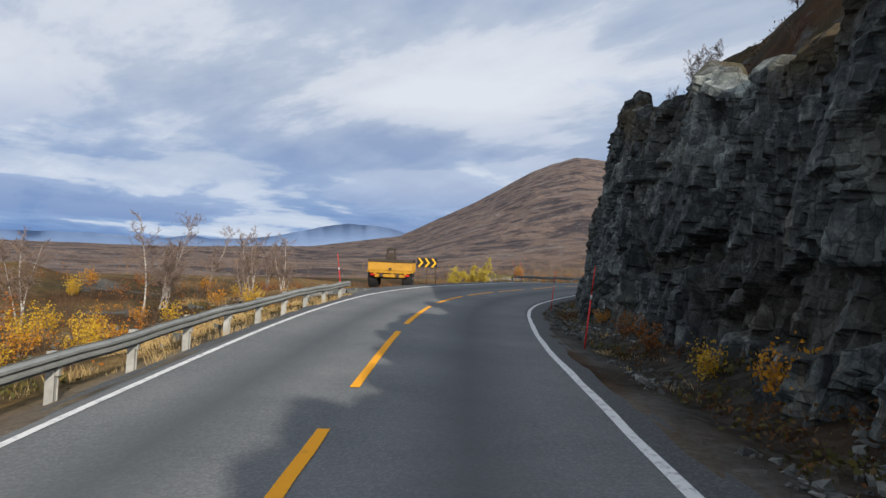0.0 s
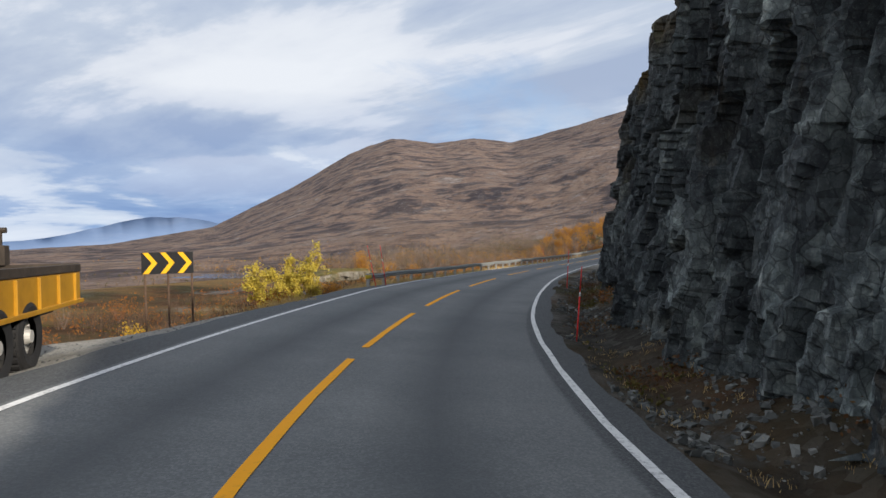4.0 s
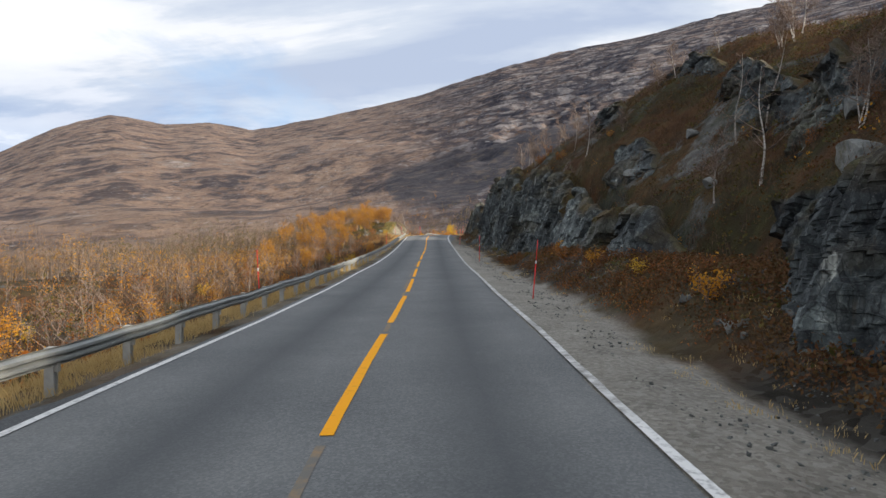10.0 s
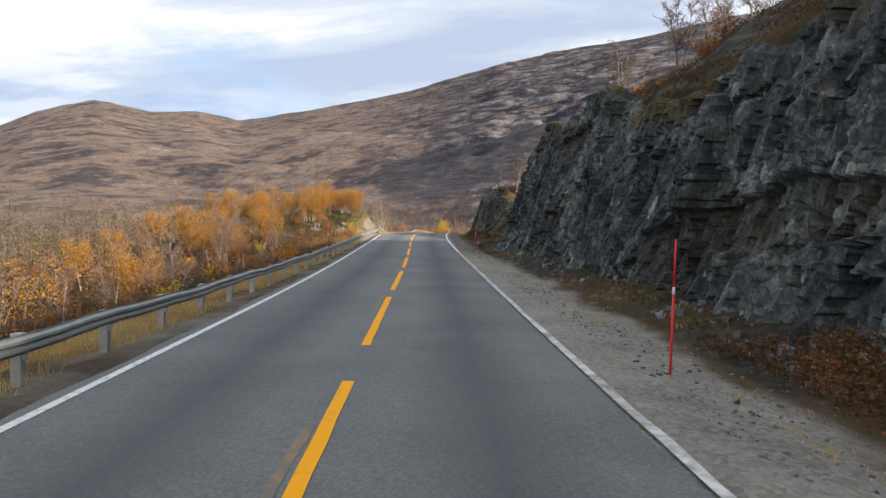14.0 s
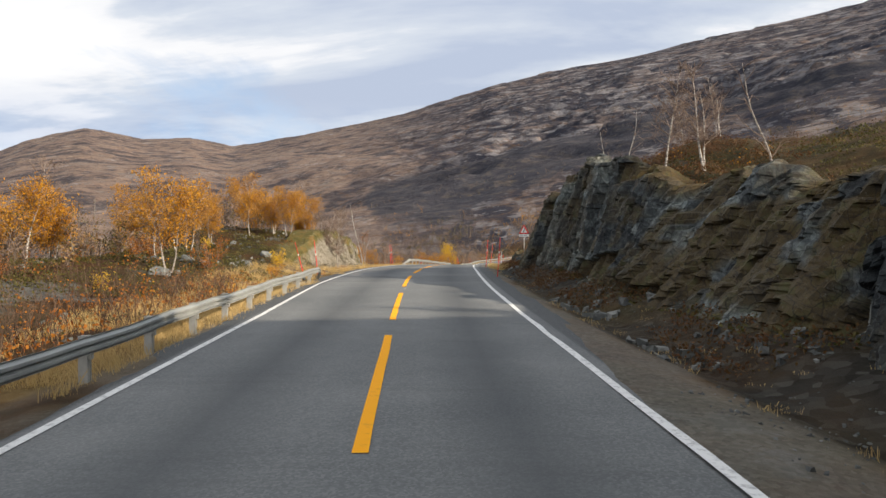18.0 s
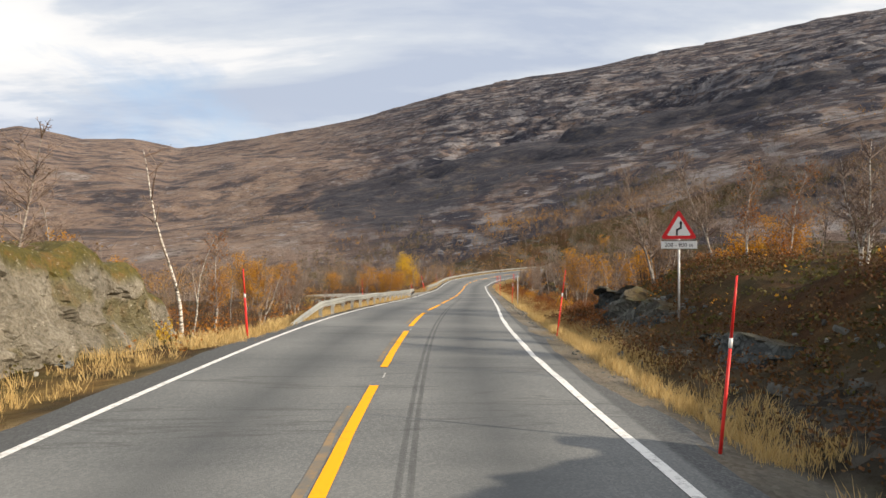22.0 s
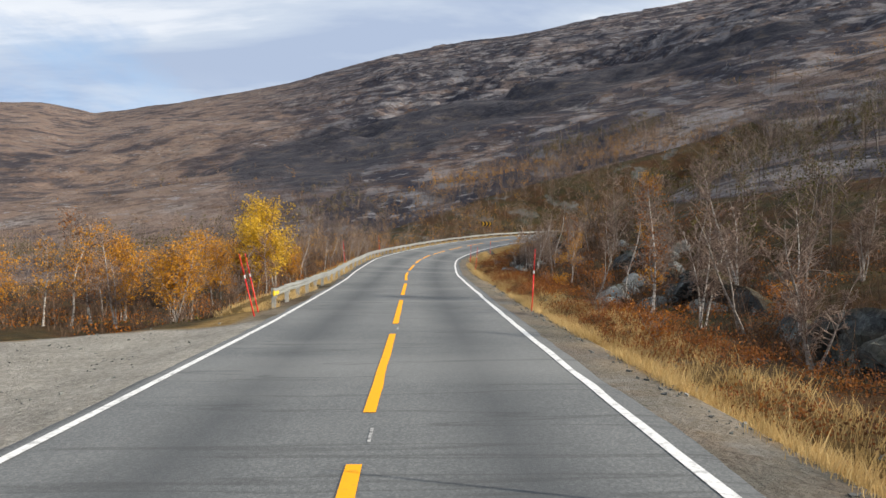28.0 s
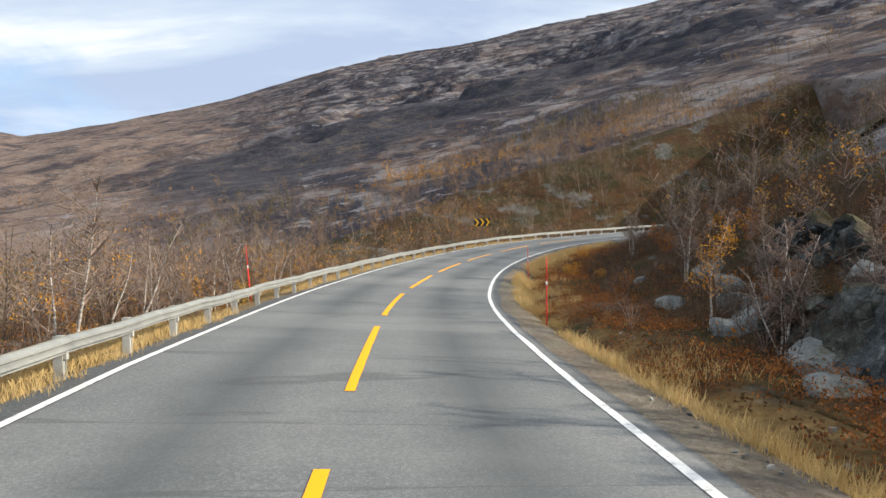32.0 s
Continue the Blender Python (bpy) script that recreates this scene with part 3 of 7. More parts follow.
def lane(s, u):
    """x, y and the height of the paved plane at s metres along and u metres right of the centre line."""
    s, u = np.asarray(s, float), np.asarray(u, float)
    nx, ny = np.interp(s, RS, hy), -np.interp(s, RS, hx)
    return (np.interp(s, RS, RX) + nx * u, np.interp(s, RS, RY) + ny * u,
            np.interp(s, RS, RZ) - np.interp(s, BANK_S, BANK_V) * np.clip(u - 1.2, -6, 4))


def locate(x, y):
    """s and u of points of the plan."""
    x, y = np.atleast_1d(x).astype(float), np.atleast_1d(y).astype(float)
    s, u = np.empty(len(x)), np.empty(len(x))
    for k in range(0, len(x), 4000):
        dx, dy = x[k : k + 4000, None] - RX, y[k : k + 4000, None] - RY
        i = (dx * dx + dy * dy).argmin(1)
        r = np.arange(len(i))
        s[k : k + 4000] = RS[i] + dx[r, i] * hx[i] + dy[r, i] * hy[i]
        u[k : k + 4000] = dx[r, i] * hy[i] - dy[r, i] * hx[i]
    return s, u


# right-hand side: foot of the rock, height of its face, rise of the ground behind it
TOE_S, TOE_U = [0, 50, 75, 100, 115, 125, 143, 155, 170, 185, 195, 205, 220, 230, 240, 250, 300, 440], [6.4, 6.3, 6.8, 7.0, 6.8, 7.2, 8.2, 8.1, 7.4, 7.1, 7.0, 7.3, 6.9, 6.5, 6.0, 5.8, 6.8, 6.5]
FACE_S = [0, 20, 27, 33, 38, 43, 52, 60, 75, 90, 97, 104, 118, 122, 127, 143, 150, 157, 167, 180, 190, 196, 200, 206, 213, 219, 224, 228, 233, 240, 246, 253, 257, 260]
FACE_H = [8.5, 8.5, 6.8, 6.6, 6.4, 5.5, 7.0, 9.0, 10.0, 8.8, 5.8, 4.6, 4.4, 3.4, 1.7, 1.7, 3.3, 6.0, 6.5, 7.2, 7.6, 6.6, 3.2, 2.9, 3.9, 5.2, 5.4, 4.4, 2.5, 1.8, 1.7, 1.5, 1.2, 0.0]
RISE_S, RISE_V = [0, 26, 34, 45, 56, 96, 110, 120, 150, 170, 190, 205, 240, 262, 290, 330, 350, 370, 440], [0.30, 0.50, 1.35, 1.30, 0.88, 0.55, 0.72, 0.95, 1.0, 0.85, 0.40, 0.22, 0.10, 0.08, 0.13, 0.20, 0.30, 0.34, 0.34]
DITCH_S, DITCH_V = [0, 120, 125, 188, 196, 240, 260, 440], [0.15, 0.15, 0.0, 0.0, 0.15, 0.2, 0.45, 0.4]
# left-hand side: fall of the ground past the rail
FALL_S, FALL_V = [0, 58, 64, 86, 92, 120, 150, 185, 200, 212, 222, 244, 252, 285, 290, 304, 312, 440], [1.2, 1.2, 1.0, 1.4, 2.0, 2.6, 2.8, 2.4, 1.0, 0.2, -0.6, -0.2, 1.2, 1.2, 0.7, 0.7, 1.2, 1.6]
FLAT_S, FLAT_U = [0, 58, 64, 75, 81, 208, 214, 244, 286, 291, 299, 304, 440], [4.6, 4.6, 10.5, 10.0, 4.7, 4.7, 6.4, 4.7, 4.7, 15.0, 13.0, 4.7, 4.7]
GRAV_S, GRAV_U = [0, 112, 122, 135, 185, 196, 206, 440], [4.5, 4.6, 5.0, 5.4, 5.3, 4.8, 4.4, 4.35]

# the far land, by the compass round one point of the road: degrees left of north, height of the skyline in degrees, its distance
HUB = (12.0, 100.0)
SKY_A = [-180, -120, -90, -60, -40, -25, -12, -1, 5, 12, 20, 27, 30.5, 34, 38, 42, 47, 54, 62, 75, 100, 140, 180]
SKY_E = [8.0, 9.0, 12.0, 16.0, 18.2, 18.3, 17.2, 15.9, 14.8, 12.8, 10.9, 9.4, 10.0, 9.7, 10.1, 8.8, 5.9, 2.4, 1.1, 0.5, 0.3, 1.5, 8.0]
SKY_R = [1500, 1500, 1700, 2100, 2500, 2600, 2700, 2750, 2750, 2800, 3200, 3500, 3800, 3700, 3600, 3500, 3400, 3300, 3000, 2600, 2400, 2000, 1500]


def far_height(x, y):
    dx, dy = np.asarray(x) - HUB[0], np.asarray(y) - HUB[1]
    r, a = np.hypot(dx, dy), np.degrees(np.arctan2(-dx, dy))
    e = np.interp(a, SKY_A, SKY_E)
    big = np.interp(a, SKY_A, SKY_R)
    foot = np.interp(a, [-180, -60, -20, 5, 25, 60, 180], [60, 60, 150, 260, 330, 500, 400])
    t = np.clip((r - foot) / (big - foot), 0, None)
    top = big * np.tan(np.radians(e))
    h = np.where(t < 1, top * np.minimum(t, 1) ** 1.12, top - (t - 1) * big * 0.12)
    base = np.interp(a, [-180, -90, -30, 0, 25, 60, 110, 180], [2, 6, 6, 3, -3, -7, -8, 0]) * smooth01(r / 160)
    bumps = fbm(dx / 340, dy / 340, 5, 3) * 16 * smooth01((r - 150) / 700) * np.clip(e / 9, 0.25, 1.2) * np.clip(1.25 - t, 0.3, 1)
    bumps = bumps + fbm(dx / 45, dy / 45, 3, 8) * 1.6 * smooth01((r - 60) / 120)
    hill = 11.0 * np.exp(-(((dx - 40) / 38) ** 2) - (((dy - 205) / 42) ** 2))
    # ledges: the slope steps up along bands that follow the skyline
    band = np.minimum(t, 1.2) * 24 + 0.10 * bumps + 0.9 * fbm(dx / 420, dy / 420, 4, 21)
    f = band - np.floor(band)
    ledge = (smooth01(f / 0.30) - f) * 22.0 * (1 - 0.8 * smooth01((a - 3) / 14)) * (0.55 + 0.45 * fbm(dx / 300, dy / 300, 2, 27)) * smooth01((r - 350) / 500) * np.clip(e / 10, 0, 1)
    return h + base + bumps + ledge + hill


REACH_S, REACH_V = [0, 300, 335, 480], [1.0, 1.0, 0.55, 0.55]


def near_height(s, u):
    """Height of the ground beside the road."""
    s, u = np.asarray(s, float), np.asarray(u, float)
    x, y, z0 = lane(s, u)
    au_ = np.abs(u)
    z = z0 - 0.03 - np.clip(au_ - 3.8, 0, 1.6) * 0.09
    n1, n2 = fbm(x / 3.1, y / 3.1, 3, 5), fbm(x / 11.0, y / 11.0, 3, 9)
    toe, face, rise = np.interp(s, TOE_S, TOE_U), np.interp(s, FACE_S, FACE_H), np.interp(s, RISE_S, RISE_V)
    ditch = np.interp(s, DITCH_S, DITCH_V)
    g = np.interp(s, GRAV_S, GRAV_U)
    R_ = -ditch * smooth01((u - g) / 0.7) * (1 - 0.6 * smooth01((u - g - 0.8) / 1.2))
    R_ = R_ + 0.45 * smooth01((u - toe + 1.6) / 1.9) * np.minimum(face, 1)
    R_ = R_ + 0.9 * smooth01((s - 122) / 6) * smooth01((158 - s) / 6) * smooth01((u - g - 0.2) / 1.6)
    R_ = R_ + face * smooth01((u - toe - np.interp(s, [0, 198, 206], [1.9, 1.9, 0.3])) / np.interp(s, [0, 198, 206], [1.6, 1.6, 3.4])) * 0.97
    back = np.clip(u - toe - 2.6, 0, None)
    R_ = R_ + rise * np.minimum(back, 26) + 0.10 * np.clip(back - 26, 0, None)
    R_ = R_ + n2 * 0.5 * smooth01((u - toe) / 6) + n1 * (0.10 + 0.22 * smooth01((u - toe - 1.5) / 3)) * smooth01((u - g - 0.3) / 2)
    R_ = R_ + 0.55 * (0.5 - np.abs(fbm(x / 4.5, y / 4.5, 2, 15))) * smooth01((u - toe - 3) / 3)
    fall, flat = np.interp(s, FALL_S, FALL_V), np.interp(s, FLAT_S, FLAT_U)
    z = z - np.where(u < 0, np.interp(s, BANK_S, BANK_V) * 6.0 * smooth01((au_ - 4.8) / 3.6) + np.interp(s, [0, 56, 60, 400], [0.12, 0.12, 0.05, 0.05]) * smooth01((au_ - 3.75) / 0.5), 0)
    L_ = -fall * smooth01((au_ - flat) / 6.0) - 0.02 * np.clip(au_ - flat - 6, 0, None)
    L_ = L_ + (n2 * 0.55 * smooth01((au_ - flat - 1) / 7) + n1 * 0.10 * smooth01((au_ - flat) / 2))
    mound = np.exp(-(((s - 239.5) / 8.0) ** 2)) * 2.5 * smooth01((au_ - 7.2) / 2.2) * (1 - smooth01((au_ - 14) / 10))
    L_ = L_ + mound + np.exp(-(((s - 222) / 14.0) ** 2)) * 0.8 * smooth01((au_ - 8) / 6) * (1 - smooth01((au_ - 24) / 14))
    z = z + np.where(u > 0, R_, L_)
    reach = np.where(u > 0, np.interp(s, REACH_S, REACH_V), 1.0)
    w = smooth01((au_ / reach - 16) / 28)
    return z * (1 - w) + far_height(x, y) * w


def ground_z(x, y):
    s, u = locate(x, y)
    inside = np.abs(u) < 46 * np.where(u > 0, np.interp(s, REACH_S, REACH_V), 1.0)
    return np.where(inside, near_height(s, u), far_height(x, y))


def zat(x, y):
    return float(ground_z(np.array([x]), np.array([y]))[0])


# ---- ground ----
us = np.r_[-46:-22:3.0, -22:-12:1.0, -12:12.01:0.3, 12.5:30:0.5, 30:46.1:2.0]
gs = np.arange(0, LENGTH - 1, 0.6)
SS, UU = np.meshgrid(gs, us, indexing="ij")
UU = np.where(UU > 0, UU * np.interp(SS, REACH_S, REACH_V) ** np.clip((UU - 6) / 6, 0, 1), UU)
gx, gy, _ = lane(SS, UU)
gz = near_height(SS, UU)
n1 = fbm(gx / 1.3, gy / 1.3, 4, 31)
n2 = fbm(gx / 6.0, gy / 6.0, 3, 33)
right, au_ = UU > 0, np.abs(UU)
gl = np.where(right, np.interp(SS, GRAV_S, GRAV_U), np.where(np.interp(SS, FLAT_S, FLAT_U) > 6, np.interp(SS, FLAT_S, FLAT_U), 4.3))
grav = (1 - smooth01((au_ + n1 * 0.35 - gl) / 0.5)) * np.where(right, np.interp(SS, [0, 108, 120, 186, 196], [0.12, 0.12, 1.0, 1.0, 0.45]) + 0.25 * n1 * (SS < 112), np.where(gl > 6, 1.0, 0.3 + 0.3 * n1)).clip(0, 1)
soil = smooth01((SS - 207) / 4) * smooth01((240 - SS) / 5) * smooth01((au_ - 5.4) / 0.8) * smooth01((10.0 - au_) / 1.5) * np.clip(0.75 + 0.8 * n1 + 0.4 * n2, 0, 0.6)
grav = np.where(right, grav, np.maximum(grav, 0.30 * soil))
toe = np.interp(SS, TOE_S, TOE_U)
rub_ = np.where(right, np.where(SS < 114, smooth01((UU - 3.9) / 0.3), smooth01((UU - gl) / 0.6)) * (1 - smooth01((UU - toe - 0.6) / 1.2)) * (np.interp(SS, FACE_S, FACE_H) > 1.0), 0) * np.clip(0.75 + 0.6 * n2 + 0.4 * n1, 0, 1)
dry_ = np.exp(-(((au_ - gl - 0.8) / 1.3) ** 2)) * np.clip(0.5 + n1 * 0.8, 0, 1) * np.where(right, np.interp(SS, [0, 235, 250], [0.15, 0.3, 0.9]), 0.75)
ground = link_mesh("ground", np.stack([gx, gy, gz], -1).reshape(-1, 3), grid_faces(len(gs), len(us)), HEATH, smooth=True,
                   attrs={"gravel": grav, "rubble": np.where(right, rub_, 0.35 * soil), "dry": np.where(right, dry_, np.clip(dry_ + 0.45 * soil + 0.5 * np.clip(0.6 + n2, 0, 1) * smooth01((au_ - 7) / 4) * (1 - smooth01((SS - 118) / 20)), 0, 1))})
tagged(ground, "roadside heath with dry grass, gravel shoulders and rubble", "ground", kind="structure")

# far land in rings round the hub
ang = np.radians(np.r_[np.arange(-180, -45, 3.0), np.arange(-45, 75, 0.22), np.arange(75, 180.1, 3.0)])
rad = np.concatenate([np.linspace(0.01, 60, 8), 60 + (3300) * np.linspace(0.004, 1, 230) ** 1.55, np.linspace(3460, 4200, 10)])
AA, RR = np.meshgrid(ang, rad, indexing="ij")
fx, fy = HUB[0] - np.sin(AA) * RR, HUB[1] + np.cos(AA) * RR
fz = far_height(fx, fy)
close = RR < 460
fs, fu = locate(fx[close], fy[close])
inside = (np.abs(fu) < 44 * np.where(fu > 0, np.interp(fs, REACH_S, REACH_V), 1)) & (fs > 1) & (fs < LENGTH - 3)
under = np.minimum(near_height(fs, fu), fz[close]) - 0.8
under = np.where((fu > -3) & (fu < 27 * np.interp(fs, REACH_S, REACH_V)), np.minimum(under, np.interp(fs, RS, RZ) - 4.0), under)
fz[close] = np.where(inside, under, fz[close])
rise_ = np.gradient(fz, axis=1) / np.gradient(RR, axis=1)
ledge_ = smooth01((rise_ - 0.42) / 0.35) * smooth01((RR - 300) / 300)
wood_ = smooth01((RR - 60) / 80) * (1 - smooth01((RR - 520 - 160 * fbm(fx / 150, fy / 150, 3, 41)) / 350)) * np.clip(0.2 + fbm(fx / 90, fy / 90, 3, 43), 0, 0.3) * (0.3 + 0.7 * smooth01((np.degrees(AA) - 12) / 14))
deg_ = np.degrees(AA)
part_up = fz / np.maximum(np.interp(deg_, SKY_A, SKY_R) * np.tan(np.radians(np.interp(deg_, SKY_A, SKY_E))), 60)
# height and width of the darker band along the slope
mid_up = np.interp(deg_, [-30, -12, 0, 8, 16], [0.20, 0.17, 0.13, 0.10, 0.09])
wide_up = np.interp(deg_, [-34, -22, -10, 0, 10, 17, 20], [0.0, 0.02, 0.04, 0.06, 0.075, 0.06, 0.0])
dark_band_ = np.clip(1.3 - np.abs(part_up - mid_up) / np.maximum(wide_up, 1e-3), 0, 1) * smooth01((17 - deg_) / 3) * smooth01((deg_ + 30) / 8)
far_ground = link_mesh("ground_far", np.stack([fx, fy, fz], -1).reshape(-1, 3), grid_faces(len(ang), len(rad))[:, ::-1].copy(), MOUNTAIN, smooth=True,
                       attrs={"ledge": ledge_, "wood": wood_, "copse": dark_band_, "craggy": 0.85 * smooth01((np.degrees(AA) - 4) / 16), "along": np.degrees(AA) * 26.0, "updip": np.clip(fz / np.maximum(np.interp(np.degrees(AA), SKY_A, SKY_R) * np.tan(np.radians(np.interp(np.degrees(AA), SKY_A, SKY_E))), 60), -0.2, 1.3) * 330 + np.clip(fz, -50, 900) * 0.37})
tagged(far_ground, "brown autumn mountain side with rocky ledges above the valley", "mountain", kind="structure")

# ranges across the valley, blue from the haze in their colour
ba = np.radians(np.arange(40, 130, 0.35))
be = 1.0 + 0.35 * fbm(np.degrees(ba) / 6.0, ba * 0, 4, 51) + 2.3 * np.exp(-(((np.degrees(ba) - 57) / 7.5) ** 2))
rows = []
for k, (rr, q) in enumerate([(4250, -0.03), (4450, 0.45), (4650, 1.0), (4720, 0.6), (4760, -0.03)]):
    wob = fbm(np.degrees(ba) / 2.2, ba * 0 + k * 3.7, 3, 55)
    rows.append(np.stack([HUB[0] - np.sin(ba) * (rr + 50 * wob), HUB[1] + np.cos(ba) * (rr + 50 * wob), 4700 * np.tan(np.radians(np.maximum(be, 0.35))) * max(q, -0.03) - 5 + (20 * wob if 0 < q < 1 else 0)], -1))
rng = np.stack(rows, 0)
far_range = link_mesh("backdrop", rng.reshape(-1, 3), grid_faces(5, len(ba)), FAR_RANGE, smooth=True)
tagged(far_range, "mountain range across the valley, painted haze blue", "mountain range", kind="structure")

# ---- road ----
rv = np.linspace(-1, 1, 13)
SS, VV = np.meshgrid(RS, rv, indexing="ij")
lo, hi = -np.interp(SS, LEFT_S, LEFT_U) - np.interp(SS, [0, 54, 62, 86, 92, 200, 210, 246, 256], [0.55, 0.55, 1.2, 1.2, 0.55, 0.55, 0.85, 0.85, 0.55]), np.interp(SS, EDGE_S, EDGE_U) + np.interp(SS, [0, 108, 116, 196, 206, 250, 262], [0.62, 0.62, 0.2, 0.2, 0.95, 0.9, 0.62])
UU = np.where(VV < 0, -VV * lo, VV * hi)
UU = UU + np.where(np.abs(VV) > 0.99, fbm(SS / 1.6, VV * 5, 3, 61) * 0.10 - 0.02, 0) * np.sign(VV)
x, y, z = lane(SS, UU)
z = z - 0.05 * (np.abs(VV) > 0.99)
road = link_mesh("road", np.stack([x, y, z], -1).reshape(-1, 3), grid_faces(len(RS), len(rv))[:, ::-1].copy(), ASPHALT, smooth=True,
                 uv=np.stack([SS, UU], -1).reshape(-1, 2))
tagged(road, "worn grey two-lane asphalt road with wheel tracks", "road", kind="structure")


def stripe(name, s0, s1, where, wide, material, parent, lift=0.008, step=1.0, ragged=0.0):
    n = max(2, int((s1 - s0) / step) + 1)
    s = np.linspace(s0, s1, n)
    mid = where(s) if callable(where) else np.full(n, where)
    e = fbm(s * 1.7, s * 0 + 3.3, 3, 71) * ragged
    v = []
    for k in (-1, 1):
        x, y, z = lane(s, mid + k * wide / 2 + e * (1 if k > 0 else 0.3))
        v.append(np.stack([x, y, z + lift], -1))
    v = np.stack(v, 1).reshape(-1, 3)
    return link_mesh(name, v, grid_faces(n, 2)[:, ::-1].copy(), material, parent)


stripe("edge_line", 0, LENGTH - 1, lambda s: -np.interp(s, LEFT_S, LEFT_U), 0.12, WHITE_PAINT, road)
for e0, e1, paint in ((0, 120, WHITE_PAINT), (120, 192, DUSTY_WHITE), (192, LENGTH - 1, WHITE_PAINT)):
    stripe("edge_line", e0, e1, lambda s: np.interp(s, EDGE_S, EDGE_U), 0.13, paint, road, ragged=0.025)
# dashed warning line: about 6.8 m of paint and 2.1 m of gap
DASH_K = [-4, -1, 0, 1, 2, 3, 4, 5, 6, 7, 8, 9, 10, 11, 12, 13, 14, 15, 17, 18, 19, 20, 21, 22, 23, 24, 25, 26, 29, 30, 31, 32, 33, 34, 40]
DASH_S = [3.0, 30.4, 39.3, 47.8, 56.6, 64.8, 72.9, 81.9, 91.2, 101.5, 110.8, 119.7, 128.2, 136.5, 144.7, 153.4, 162.5, 171.0, 188.2, 197.1, 206.1, 215.5, 224.8, 233.7, 242.3, 250.6, 259.3, 268.0, 293.7, 302.3, 311.2, 320.3, 329.0, 338.7, 393.0]


def middle(s, off=0.0):
    return np.interp(s, MID_S, MID_U) + off


for k in range(-4, 41):
    d0 = float(np.interp(k, DASH_K, DASH_S))
    stripe("centre_dash", d0, d0 + 6.75, middle, 0.15, YELLOW_PAINT, road, lift=0.009, step=0.75, ragged=0.012)
# older, half worn-off dashes left of the new ones
for d0, d1, off in ((117.4, 119.4, 0.0), (126.8, 128.1, 0.0), (135.0, 136.3, -0.10), (137.5, 143.0, -0.17), (144.9, 150.5, -0.19), (153.6, 158.5, -0.18), (166.0, 171.0, -0.18), (234.5, 239.0, -0.17), (243.0, 247.5, -0.17), (251.5, 256.5, -0.20), (260.3, 265.5, -0.24), (270.0, 274.5, -0.22), (279.5, 283.0, -0.22)):
    stripe("old_dash", d0, d1, lambda s, off=off: middle(s, off), 0.10, FADED_PAINT, road, lift=0.005, step=0.5, ragged=0.03)
for k in (20, 22, 23, 24, 25, 29, 30):
    d0 = float(np.interp(k, DASH_K, DASH_S))
    stripe("white_tick", d0 - 1.15, d0 - 0.65, lambda s: middle(s, 0.08), 0.035, FADED_WHITE, road, lift=0.006, step=0.25)

# ---- cut rock ----
def blocks(a, b, ca, cb, seed, depth, tilt, tip=0.4):
    """Offset of a broken face at places a along and b up: cells about ca by cb, each set back and tipped by its own amount."""
    a = a + 0.35 * ca * vnoise(a / ca * 0.7, b / cb * 0.7, seed + 5)
    ia, ib = np.floor(a / ca), np.floor(b / cb)
    best, out = np.full(a.shape, 1e9), np.zeros(a.shape)
    for di in (-1, 0, 1):
        for dj in (-1, 0, 1):
            i, j = ia + di, ib + dj
            pa, pb = (i + 0.5 + 0.75 * (hash2(i, j, seed) - 0.5)) * ca, (j + 0.5 + 0.75 * (hash2(i, j, seed + 1) - 0.5)) * cb
            da, db = (a - pa) / ca, (b - pb) / cb
            d = np.maximum(np.abs(da), np.abs(db)) + 0.15 * (np.abs(da) + np.abs(db))
            val = depth * (hash2(i, j, seed + 2) - 0.5) + tilt * ((hash2(i, j, seed + 3) - 0.5) * (a - pa) + tip * (hash2(i, j, seed + 4) - 0.65) * (b - pb))
            out = np.where(d < best, val, out)
            best = np.minimum(best, d)
    return out


